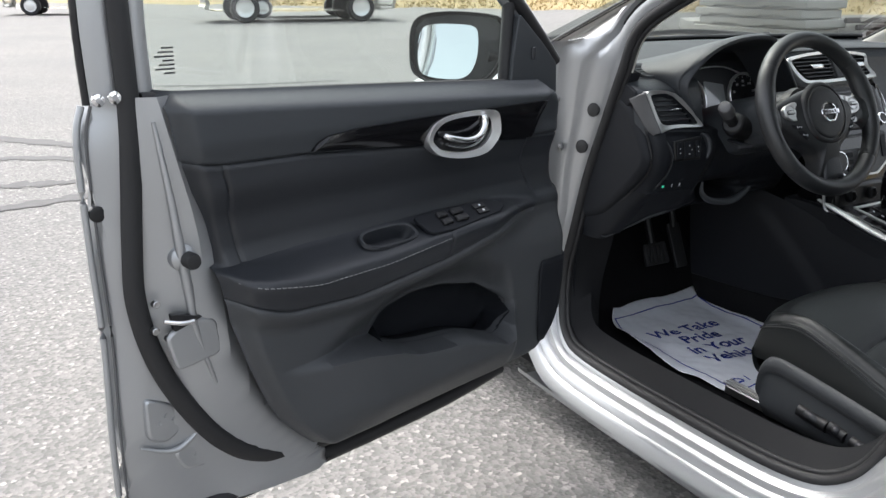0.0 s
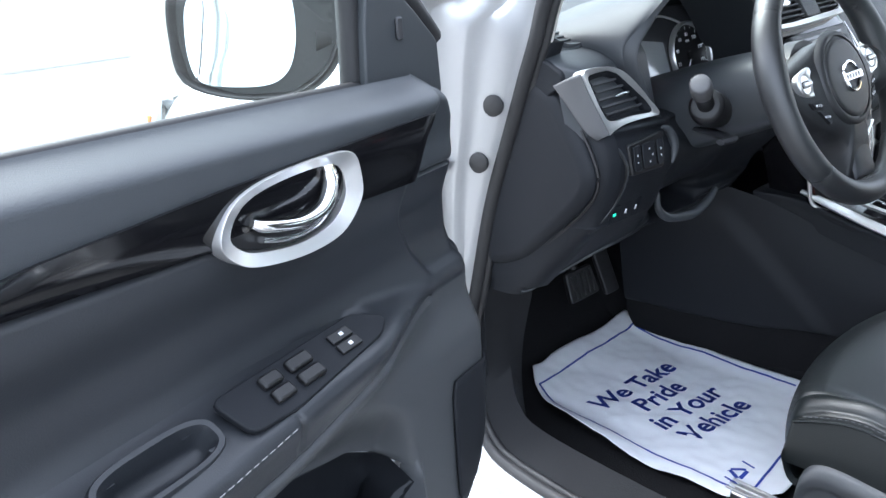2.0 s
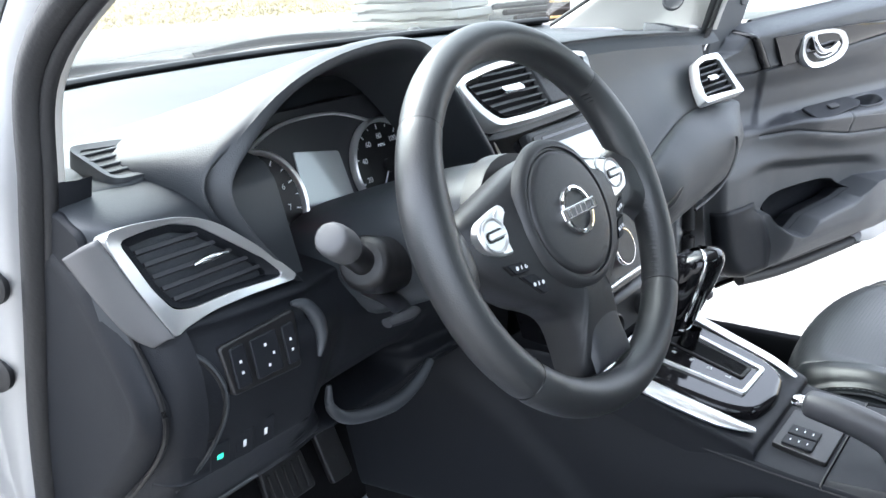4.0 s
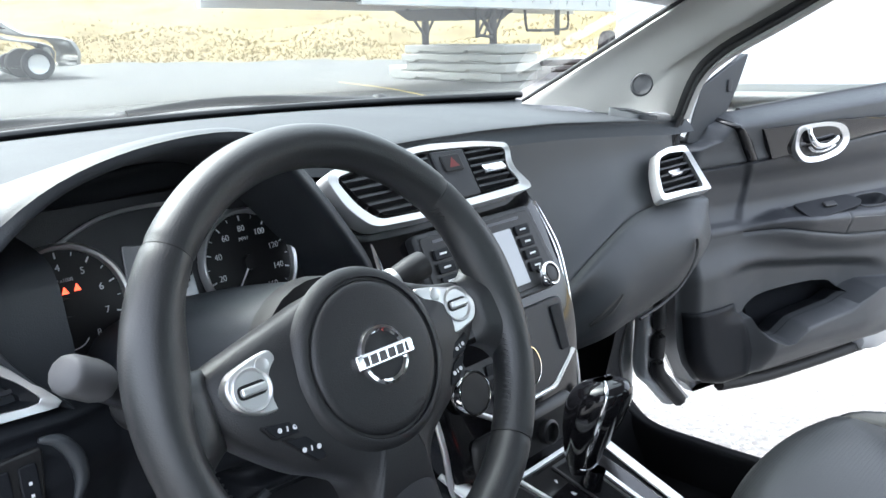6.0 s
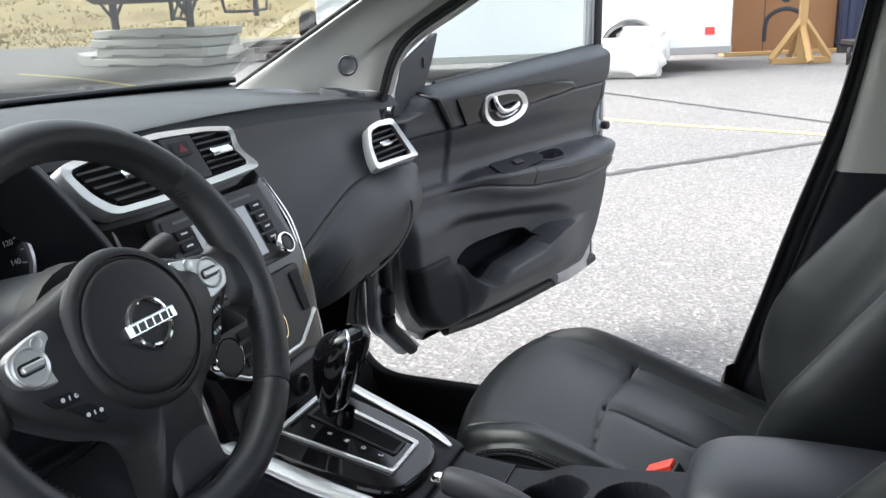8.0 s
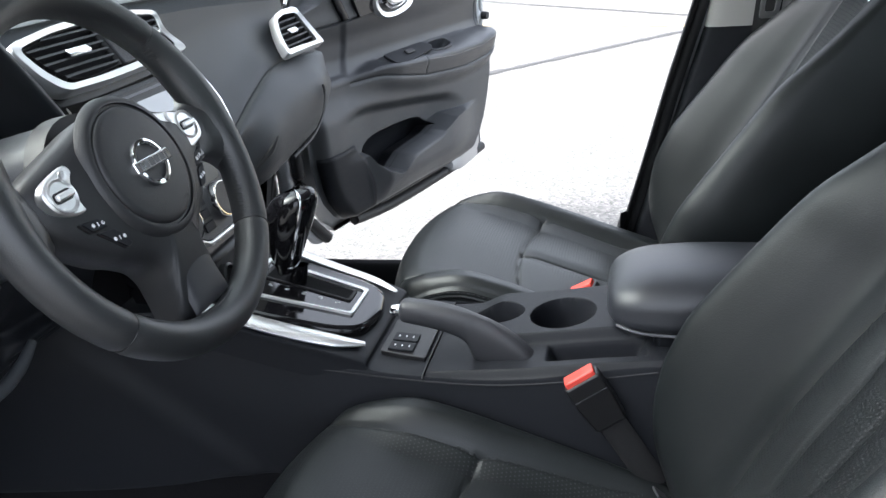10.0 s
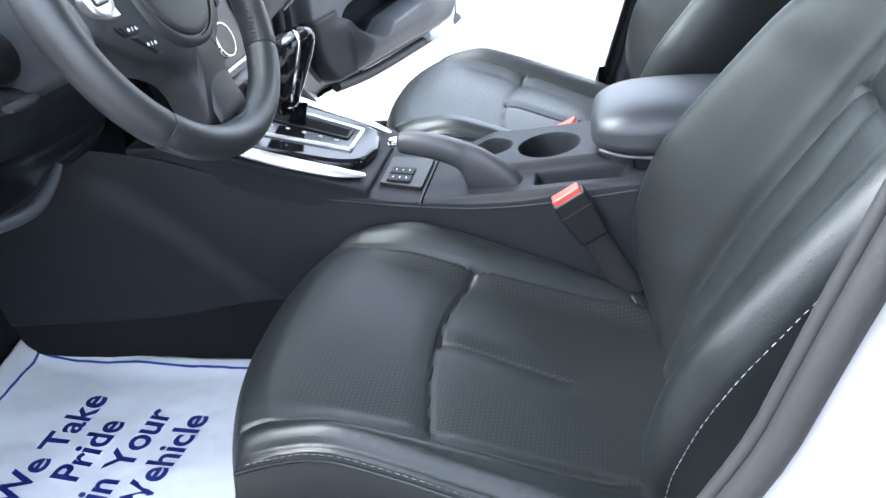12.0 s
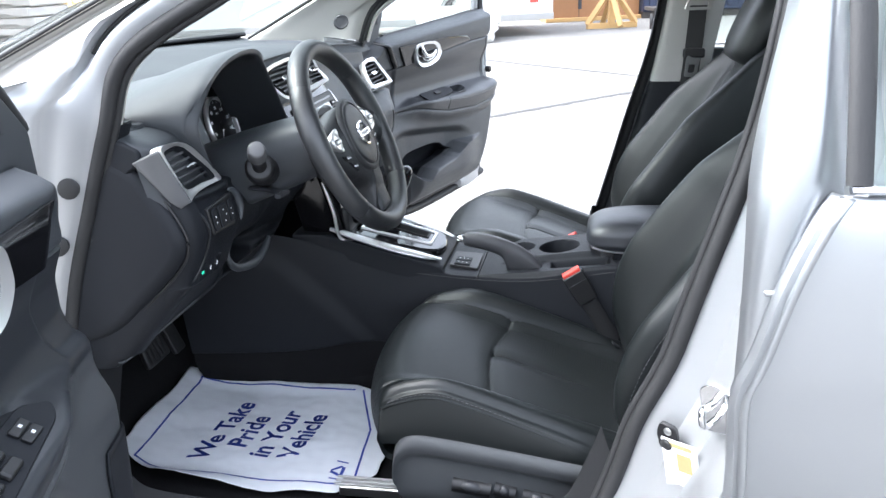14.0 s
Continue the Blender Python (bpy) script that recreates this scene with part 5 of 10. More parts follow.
    sh = mesh_ob("door_shell", R2, grid_faces(40, 70), PAINT_IN, d, "silver painted door shell", 30, not flip)
    top, bot = R2[-1], R2[0]
    mesh_ob("shell_bottom", np.stack([bot, np.repeat(bot.mean(0)[None], 70, 0)]), grid_faces(2, 70), PAINT_IN, sh, "", 0, flip)
    # pressed swages in the lower corner of the shut face
    for poly in ([(1.075, 0.50), (1.02, 0.475), (0.995, 0.435), (1.045, 0.405), (1.078, 0.425)], [(1.040, 0.385), (0.985, 0.415), (0.935, 0.375), (0.955, 0.335), (1.02, 0.345)]):
        slab("pressed_plate", [(q[0] - 1.02, q[1] - 0.42) for q in poly], fr(1.02, -0.066, 0.42), -0.004, 0.0065, PAINT_IN, sh, "", 0.003, 0.014, 0.004)
        for k in range(3):
            c = np.mean(poly, axis=0) + np.array([0.012 * (k - 1), 0.010 * (k % 2)])
            lathe("spot_weld", [(0.004, 0.0), (0.0035, 0.0012), (0.001, 0.0005)], (at(c[0], -0.0592, c[1]), U, Z, N), PAINT_IN, sh, "", 10)
    tube("pressed_rib", [at(1.088, -0.064, 0.415), at(1.03, -0.058, 0.393), at(0.975, -0.055, 0.428)], [0.002, 0.006, 0.002], PAINT_IN, sh, "", 16, 8)
    lathe("pressed_dimple", [(0.014, 0.0), (0.012, 0.005), (0.007, 0.006), (0.001, 0.003)], (at(0.918, -0.060, 0.338), U, Z, N), PAINT_IN, sh, "", 20)
    # rolled outer lip with its groove, and the crease beside the trim
    lip = [(1.103, 0.955), (1.116, 0.90), (1.117, 0.75), (1.115, 0.60), (1.121, 0.45), (1.123, 0.33), (1.121, 0.27)]
    tube("rolled_lip", [at(q[0] + 0.002, -0.080, q[1]) for q in lip], 0.0055, PAINT_IN, sh, "rolled outer lip of the door", 50, 8)
    tube("lip_groove", [at(q[0] - 0.010, -0.0765, q[1]) for q in lip], 0.0022, SATIN_DULL, sh, "", 50, 6)
    tube("shut_crease", [at(u_, n_, z_) for u_, n_, z_ in ((1.028, -0.026, 0.93), (1.015, -0.024, 0.82), (1.008, -0.024, 0.74), (1.000, -0.026, 0.67), (0.992, -0.03, 0.60), (0.965, -0.03, 0.50))], [0.003, 0.006, 0.008, 0.008, 0.006, 0.002], PAINT_IN, sh, "", 40, 8)
    slab("latch_boss", [(-0.05, -0.035), (0.03, -0.045), (0.045, 0.02), (0.0, 0.04), (-0.045, 0.03)], fr(1.0, -0.030, 0.585), -0.004, 0.004, PAINT_IN, sh, "", 0.003, 0.015, 0.003)
    # rubber seal on the shut face
    seal = [(1.042, -0.045, 1.33), (1.052, -0.045, 1.15), (1.052, -0.048, 0.95), (1.058, -0.052, 0.85), (1.068, -0.052, 0.75), (1.072, -0.052, 0.66), (1.052, -0.050, 0.56), (1.01, -0.046, 0.465), (0.955, -0.042, 0.385), (0.89, -0.040, 0.335), (0.80, -0.040, 0.312), (0.60, -0.040, 0.306), (0.35, -0.042, 0.308)]
    tube("door_seal", [at(*q) for q in seal], 0.0165, RUBBER, d, "black rubber door seal", 80, 10, flat=0.7, up=tuple(N))
    tube("bottom_seal", [at(1.11, -0.07, 0.268), at(0.8, -0.06, 0.262), at(0.45, -0.06, 0.262), at(0.25, -0.06, 0.28)], 0.016, RUBBER, d, "black rubber strip along the door's foot", 30, 8)
    if side > 0:
        # the hinge end of the shell, with its own seal
        rows = []
        for z in (0.275, 0.30, 0.33, 0.37, 0.45, 0.60, 0.75, 0.88):
            k = max(0.0, 0.37 - z) * 0.9
            rows.append([at(u + k, n, z) for u, n in ((0.060, -0.055), (0.015, -0.050), (-0.006, -0.055), (-0.012, -0.068), (-0.004, -0.085), (0.02, -0.105), (0.07, -0.115))])
        skin("hinge_end", rows, PAINT_IN, sh, "silver hinge end of the door", 30, 24, flip=flip)
        tube("hinge_seal", [at(0.024 + max(0.0, 0.37 - z) * 0.9, -0.042, z) for z in (0.285, 0.31, 0.34, 0.38, 0.46, 0.60, 0.75, 0.88)], 0.016, RUBBER, sh, "black rubber seal", 40, 8)
    # latch, bump stop, plug on the shut face
    lf = (at(1.012, -0.026, 0.628), U, Z, N)
    slab("latch_mouth", [(-0.030, -0.004), (0.018, -0.018), (0.022, 0.012), (0.0, 0.006)], lf, -0.006, 0.0045, BLACK, d, "black latch mouth", 0.001, 0.004)
    tube("latch_claw", [at(1.045, -0.024, 0.632), at(1.02, -0.018, 0.624), at(1.0, -0.018, 0.622)], 0.004, CHROME, d, "bright latch claw", 10, 8)
    for du, dz_ in ((0.045, 0.03), (0.05, -0.012), (0.03, -0.03)):
        lathe("latch_screw", [(0.006, -0.006), (0.006, 0.003), (0.0045, 0.004), (0.002, 0.0035)], (at(1.005 + du, -0.034, 0.628 + dz_), U, Z, N), STEEL, d, "", 12)
    lathe("bump_stop", [(0.022, -0.012), (0.021, 0.0), (0.015, 0.006), (0.0125, 0.008), (0.0125, 0.024), (0.010, 0.028), (0.003, 0.0285)], (at(1.0, -0.028, 0.722), U, Z, N), PAINT_IN, d, "", 28)
    lathe("rubber_stop", [(0.0128, 0.012), (0.0130, 0.026), (0.011, 0.031), (0.003, 0.032)], (at(1.0, -0.028, 0.722), U, Z, N), RUBBER, d, "black rubber bump stop", 24)
    lathe("hole_plug", [(0.012, -0.004), (0.012, 0.002), (0.010, 0.003), (0.003, 0.0025)], (at(1.103, -0.076, 0.80), U, Z, N), BLACK, d, "black plug", 20)
    # window frame, channel and glass
    rear_post = [at(1.060, -0.075, 0.955), at(1.062, -0.072, 1.10), at(1.045, -0.068, 1.25), at(1.01, -0.062, 1.37)]
    tube("window_frame", rear_post, 0.034, PAINT_IN, d, "silver rear window post", 24, 12, flat=0.55, up=tuple(N))
    tube("frame_edge", [q + U * 0.034 - N * 0.01 for q in rear_post], 0.007, BLACK, d, "", 24, 8)
    tube("frame_trim", [q - U * 0.014 + N * 0.016 for q in rear_post], 0.006, SATIN, d, "bright window channel edge", 24, 8)
    tube("frame_inner_trim", [q - U * 0.040 + N * 0.012 for q in rear_post], 0.014, PAINT_IN, d, "", 24, 8, flat=0.5, up=tuple(N))
    lathe("post_screw", [(0.009, 0), (0.009, 0.004), (0.004, 0.005)], (at(1.075, -0.038, 0.968), U, Z, N), CHROME, d, "", 12)
    lathe("post_screw", [(0.009, 0), (0.009, 0.004), (0.004, 0.005)], (at(1.095, -0.045, 0.965), U, Z, N), CHROME, d, "", 12)
    head = [at(0.095, -0.07, 0.955), at(0.16, -0.068, 1.02), at(0.27, -0.066, 1.115), at(0.45, -0.066, 1.23), at(0.70, -0.064, 1.33), at(0.90, -0.062, 1.37), at(1.01, -0.062, 1.375)]
    tube("window_header", head, 0.026, PAINT_IN, d, "silver window header", 40, 10, flat=0.6, up=tuple(N))
    tube("header_seal", [q + N * 0.012 for q in head], 0.014, RUBBER, d, "black window header seal", 40, 8)
    # sail panel with a little slotted tab, at the front corner of the window
    sail = [(0.108, 0.890), (0.258, 0.900), (0.250, 0.985), (0.235, 1.06), (0.155, 0.995), (0.112, 0.955)] if side < 0 else [(0.073, 0.866), (0.165, 0.864), (0.186, 0.918), (0.220, 0.98), (0.247, 1.045), (0.173, 1.013), (0.111, 0.981), (0.089, 0.926)]
    if side > 0:
        tube("frame_strip", [at(u, -0.045, z) for u, z in ((0.067, 0.880), (0.084, 0.905), (0.108, 0.978), (0.122, 0.992), (0.184, 1.024), (0.245, 1.060))], 0.005, SATIN, d, "bright edge of the window frame", 40, 8, straight=True)
    sp2 = [(q[0] - 0.19, q[1] - 0.97) for q in sail]
    sf = fr(0.19, -0.050, 0.97)
    sl = slab("mirror_sail", sp2, sf, -0.01, 0.012, PLASTIC_SOFT, d, "dark mirror sail panel", 0.004, 0.008)
    slab("sail_tab", [(-0.006, -0.004), (0.006, -0.004), (0.006, 0.022), (-0.006, 0.022)], sf, 0.012, 0.016, PLASTIC_GREY, sl, "", 0.002, 0.004)
    g = [[at(0.24, -0.062, 0.90), at(0.60, -0.066, 0.93), at(1.035, -0.070, 0.95)], [at(0.24, -0.062, 1.06), at(0.60, -0.066, 1.15), at(1.035, -0.070, 1.20)], [at(0.43, -0.062, 1.21), at(0.75, -0.062, 1.33), at(1.0, -0.062, 1.36)]]
    skin("window_pane", g, GLASS, d, "clear door glass", 16, 16).visible_shadow = False
    tube("waist_seal", [at(0.24, -0.052, 0.922), at(0.6, -0.052, 0.942), at(1.03, -0.055, 0.962)], 0.008, RUBBER, d, "black waist seal", 20, 8)
    if side < 0:
        tube("quarter_post", [at(0.255, -0.060, 0.925), at(0.245, -0.060, 1.08)], 0.013, RUBBER, d, "black quarter window post", 10, 8)
    if side < 0:
        mk = fr(0.985, -0.064, 1.005)
        for k in range(7):
            slab("glass_mark", [(-0.016, 0.022 - k * 0.006), (0.008 + 0.006 * (k % 3 - 1), 0.022 - k * 0.006), (0.008 + 0.006 * (k % 3 - 1), 0.0245 - k * 0.006), (-0.016, 0.0245 - k * 0.006)], mk, 0.0, 0.0006, PLASTIC_GREY, d, "small printed glass marking", 0)
    # outside mirror; its glass looks back along the closed door
    mc = at(0.248, -0.205, 0.985)
    M = 0.50 * N + 0.80 * U + 0.20 * Z
    M /= np.linalg.norm(M)
    X = 0.80 * N - 0.50 * U
    X = -X / np.linalg.norm(X)
    Y = np.cross(M, X)
    Y = Y * np.sign(Y[2])
    ring = [(-0.104, 0.045), (-0.085, 0.066), (0.0, 0.074), (0.070, 0.068), (0.098, 0.046), (0.102, -0.005), (0.090, -0.058), (0.03, -0.080), (-0.04, -0.080), (-0.085, -0.052), (-0.106, 0.0)]
    rr = []
    for h, k in ((-0.004, 0.93), (0.010, 0.98), (0.004, 1.02), (-0.035, 1.0), (-0.075, 0.80), (-0.095, 0.45), (-0.10, 0.05)):
        rr.append([mc + q[0] * k * X + q[1] * k * Y + h * M for q in ring])
    mir = skin("mirror_housing", rr, BLACK, d, "black door mirror housing", 30, 44, cv=True, flip=flip)
    gl = curve([(-0.046, 0.030), (-0.034, 0.045), (0.0, 0.049), (0.055, 0.048), (0.080, 0.036), (0.086, 0.0), (0.083, -0.038), (0.070, -0.060), (0.030, -0.067), (-0.012, -0.066), (-0.036, -0.050), (-0.047, -0.015)], 40, True)
    mesh_ob("mirror_glass", np.array([mc + q[0] * X + q[1] * Y for q in gl] + [mc + 0.001 * M]), [(i, (i + 1) % 40, 40) for i in range(40)], MIRROR, mir, "mirror glass", 0, flip)
    mesh_ob("mirror_back", np.array([mc + q[0] * X * 0.95 + q[1] * Y * 0.95 - 0.003 * M for q in ring] + [mc - 0.003 * M]), [(i, (i + 1) % 11, 11) for i in range(11)], BLACK, mir, "black surround behind the glass", 0, flip)
    tube("mirror_arm", [at(0.15, -0.07, 0.955), at(0.155, -0.12, 0.96), at(0.20, -0.16, 0.965)], [0.034, 0.030, 0.026], BLACK, mir, "mirror arm", 14, 10, flat=0.7)
    return d


build_door("driver_door", -1, (-0.80, 0.265), 14.04, 0.0, "open silver driver door with a charcoal inner panel")
build_door("passenger_door", 1, (0.757, 0.335), 16.7, -0.02, "open silver passenger door with a charcoal inner panel")


# ---- dashboard ----
DASH = thing("dashboard", (0, 0.3, 0.75), "charcoal moulded dashboard with silver-framed air vents", "dashboard")
FAR = lambda x: 0.950 - 0.43 * x * x


def interp(x, xs, ys):
    return float(np.interp(x, xs, ys))


def dash():
    # top pad from the windscreen to its rolled edge
    rows = []
    for x in np.linspace(-0.70, 0.735, 31):
        ny = interp(x, [-0.70, -0.60, -0.55, -0.45, -0.25, -0.17, -0.12, 0.14, 0.3, 0.6, 0.70], [0.285, 0.285, 0.34, 0.40, 0.40, 0.33, 0.300, 0.300, 0.300, 0.285, 0.29])
        nz = interp(x, [-0.70, -0.60, -0.5, -0.3, -0.17, 0.0, 0.14, 0.3, 0.5, 0.64, 0.70], [0.898, 0.904, 0.935, 0.945, 0.942, 0.945, 0.944, 0.938, 0.924, 0.912, 0.910])
        f = FAR(x)
        rows.append([(x, f, 0.932), (x, f * 0.8 + ny * 0.2, 0.932 * 0.5 + nz * 0.5 + 0.003), (x, f * 0.45 + ny * 0.55, nz + 0.008), (x, ny + 0.035, nz + 0.006), (x, ny + 0.010, nz - 0.004), (x, ny - 0.004, nz - 0.022)])
    skin("dash_top", rows, DASH_PLASTIC, DASH, "soft grained charcoal dash top", 60, 30, flip=True)
    # passenger side: upper pad falling to a crease, glovebox bulging below it
    up, low, box_face = [], [], []
    for x in np.r_[np.linspace(0.125, 0.62, 14), 0.645, 0.665, 0.68, 0.690, 0.695]:
        ny = interp(x, [0.12, 0.14, 0.3, 0.6, 0.70], [0.300, 0.300, 0.300, 0.285, 0.29])
        nz = interp(x, [0.12, 0.14, 0.3, 0.5, 0.64, 0.70], [0.944, 0.944, 0.938, 0.924, 0.912, 0.910]) - 0.022
        cz = interp(x, [0.12, 0.17, 0.30, 0.41, 0.50, 0.67], [0.655, 0.690, 0.745, 0.783, 0.790, 0.780])
        cy = interp(x, [0.12, 0.2, 0.5, 0.67], [0.205, 0.225, 0.232, 0.215])
        end = interp(x, [0.62, 0.645, 0.665, 0.68, 0.690, 0.695], [0.0, 0.004, 0.014, 0.032, 0.060, 0.11])
        ny, cy = ny + end, cy + end
        up.append([(x, ny - 0.004, nz), (x, ny * 0.75 + cy * 0.25 + 0.006, nz * 0.7 + cz * 0.3), (x, ny * 0.35 + cy * 0.65 + 0.008, nz * 0.3 + cz * 0.7), (x, cy + 0.006, cz + 0.008), (x, cy + 0.004, cz)])
        bz = interp(x, [0.12, 0.2, 0.3, 0.5, 0.665], [0.585, 0.592, 0.610, 0.645, 0.680])
        by = interp(x, [0.12, 0.2, 0.3, 0.55, 0.665], [0.26, 0.235, 0.190, 0.172, 0.20]) + end
        low.append([(x, cy + 0.004, cz), (x, cy - 0.012, cz - 0.006), (x, by + 0.006, cz * 0.68 + bz * 0.32), (x, by, cz * 0.38 + bz * 0.62), (x, by + 0.014, bz + 0.012), (x, by + 0.05, bz - 0.012), (x, 0.42, bz - 0.02)])
    skin("passenger_pad", up, PLASTIC_SOFT, DASH, "smooth sloping passenger side pad", 40, 24, flip=True)
    skin("glovebox", low, PLASTIC_SOFT, DASH, "bulging glovebox front", 40, 30, flip=True)
    # shut lines of the glovebox lid
    tube("shut_line", [(0.525, 0.169, 0.735), (0.522, 0.167, 0.71), (0.495, 0.166, 0.68), (0.44, 0.170, 0.652), (0.36, 0.180, 0.634)], 0.0028, BLACK, DASH, "", 24, 6)
    tube("lid_gap", [(0.300, 0.178, 0.690), (0.275, 0.186, 0.668), (0.245, 0.20, 0.65)], [0.002, 0.006, 0.002], BLACK, DASH, "dark finger gap of the glovebox", 16, 6)
    # end of the dashboard at the passenger door
    for s in (-1, 1):
        rows = []
        for k, (y0, y1, z) in enumerate(((0.29, 0.62, 0.90), (0.25, 0.62, 0.84), (0.205, 0.62, 0.78), (0.20, 0.62, 0.72), (0.225, 0.62, 0.66), (0.27, 0.62, 0.60), (0.34, 0.62, 0.52))):
            y0 += 0.05 * (s > 0)
            rows.append([(s * 0.655, y0 - 0.006, z), (s * 0.678, y0 + 0.004, z), (s * 0.690, y0 + 0.035, z), (s * 0.694, y0 + 0.10, z), (s * 0.696, y1, z)])
        skin("end_cover", rows, PLASTIC, DASH, "curved end cover of the dashboard", 30, 18, flip=s < 0)
    # pad that falls from the dash top to the driver's side vent
    rows = []
    for x, back in ((-0.700, 0.035), (-0.688, 0.012), (-0.665, 0.0), (-0.60, 0.0), (-0.545, 0.002), (-0.49, 0.010)):
        face = lambda z: 0.236 + 0.085 * (x + 0.61) + 0.25 * (z - 0.834) + back
        rows.append([(x, 0.345 + back, 0.909), (x, 0.305 + back, 0.9045), (x, 0.274 + back, 0.897), (x, face(0.885) + 0.004, 0.886), (x, face(0.872), 0.872), (x, face(0.83), 0.83), (x, face(0.78), 0.78)])
    skin("vent_pad", rows, PLASTIC_SOFT, DASH, "charcoal pad over the side vent", 40, 30, flip=True)
    # plain end of the dashboard above the oval cover
    ef = (np.array([-0.690, 0.0, 0.0]), np.array([0, 1.0, 0]), np.array([0, 0, 1.0]), np.array([1.0, 0, 0]))
    slab("end_strip", [(0.262, 0.882), (0.290, 0.896), (0.36, 0.904), (0.52, 0.908), (0.52, 0.60), (0.40, 0.60), (0.345, 0.80), (0.278, 0.850), (0.258, 0.862)], ef, -0.0105, 0.02, PLASTIC, DASH, "", 0.004, 0.006)
    # oval end cover with a broad rolled edge
    rim = curve([(0.345, 0.878), (0.318, 0.874), (0.275, 0.849), (0.245, 0.808), (0.219, 0.766), (0.208, 0.728), (0.226, 0.689), (0.287, 0.628), (0.358, 0.569), (0.446, 0.544), (0.56, 0.56), (0.60, 0.70), (0.56, 0.85), (0.46, 0.880)], 90, True)
    d = np.roll(rim, -1, 0) - np.roll(rim, 1, 0)
    inward = np.stack([d[:, 1], -d[:, 0]], 1) / np.linalg.norm(d, axis=1)[:, None]
    if ((rim + 0.01 * inward - rim.mean(0)) ** 2).sum() > ((rim - rim.mean(0)) ** 2).sum():
        inward = -inward
    rings = [np.c_[np.full(90, -x), rim + o * inward] for x, o in ((0.672, 0.0), (0.689, 0.0005), (0.6945, 0.003), (0.6990, 0.008), (0.7020, 0.014), (0.7035, 0.021), (0.7033, 0.0225), (0.7037, 0.026))]
    rings += [np.c_[np.full(90, -0.704), rim.mean(0) + (rim - rim.mean(0)) * k] for k in (0.6, 0.3, 0.02)]
    mesh_ob("end_panel", np.stack(rings), grid_faces(len(rings), 90, False, True), PLASTIC, DASH, "oval end cover with a rolled edge", 40)
    tube("end_joint", [(-0.6885, y, z) for y, z in rim - 0.0022 * inward][::3], 0.0026, BLACK, DASH, "dark joint around the end cover", 90, 6, closed=True)
    # driver's lower fascia, stepping back beside the column
    q = [-0.668, -0.60, -0.52, -0.475, -0.37, -0.25, -0.17]

    def section(x):
        ty, tz = interp(x, q, [0.214, 0.208, 0.216, 0.235, 0.25, 0.235, 0.22]), interp(x, q, [0.796, 0.792, 0.784, 0.780, 0.772, 0.77, 0.76])
        my, mz = interp(x, q, [0.196, 0.190, 0.190, 0.214, 0.218, 0.20, 0.19]), interp(x, q, [0.738, 0.745, 0.738, 0.73, 0.71, 0.71, 0.71])
        ly, lz = interp(x, q, [0.220, 0.214, 0.222, 0.256, 0.262, 0.245, 0.24]), interp(x, q, [0.648, 0.652, 0.645, 0.640, 0.640, 0.640, 0.64])
        by, bz = interp(x, q, [0.365, 0.300, 0.264, 0.268, 0.268, 0.25, 0.27]), interp(x, q, [0.503, 0.560, 0.590, 0.594, 0.598, 0.605, 0.60])
        # the cubby is a hollow between column and sill of the fascia
        dep = 0.10 * float(smoothstep(-0.480, -0.466, x) * (1 - smoothstep(-0.352, -0.322, x)))
        # the outer end turns forward round the corner
        dy = interp(x, [-0.6885, -0.688, -0.686, -0.681, -0.674, -0.665], [0.20, 0.05, 0.026, 0.011, 0.003, 0.0])
        rows = [(0.32, tz + 0.012), (ty + 0.004, tz + 0.003), (ty - 0.006, tz - 0.012), (my, mz), (ly, lz + 0.008), (ly + 0.012 + dep, lz - 0.004 * (dep > 0) - 0.012), (by - 0.012 + dep * 0.9, bz + 0.014), (by, bz), (by + 0.03, bz - 0.006), (0.56, bz + 0.01)]
        return [(x, y + dy, z) for y, z in rows]

    def on_fascia(x, z, proud=0.0):
        c = curve(section(x), 160)
        c = c[24:np.argmin(c[:, 2]) + 1]
        return (x, float(np.interp(-z, -c[:, 2], c[:, 1])) - proud, z)

    skin("lower_fascia", [section(x) for x in np.r_[-0.6885, -0.688, -0.686, -0.681, -0.674, np.linspace(-0.665, -0.49, 12), np.linspace(-0.484, -0.30, 20), np.linspace(-0.29, -0.17, 6)]], PLASTIC, DASH, "driver's lower fascia", 120, 64, flip=True, straight=True)
    seam = [on_fascia(x, z, 0.0004) for x, z in ((-0.680, 0.786), (-0.668, 0.779), (-0.650, 0.763), (-0.639, 0.738), (-0.636, 0.712), (-0.643, 0.688), (-0.658, 0.664), (-0.676, 0.640))]
    tube("fascia_joint", seam, 0.0016, BLACK, DASH, "", 60, 6)
    # paler tube along the joint paints in the highlight on its edge
    tube("fascia_highlight", [(x + 0.0026, y + 0.0006, z + 0.0006) for x, y, z in seam], 0.0026, PLASTIC_SOFT, DASH, "", 60, 8)
    tube("fascia_joint", [on_fascia(x, z, 0.0002) for x, z in ((-0.684, 0.697), (-0.675, 0.692), (-0.655, 0.687), (-0.644, 0.686))], 0.0009, BLACK, DASH, "", 24, 6)
    tube("fascia_trim", [on_fascia(x, interp(x, q, [0.503, 0.560, 0.590, 0.594, 0.598, 0.605, 0.60]) + 0.004, 0.001) for x in np.linspace(-0.68, -0.56, 14)], 0.0022, PLASTIC_SOFT, DASH, "", 40, 8)
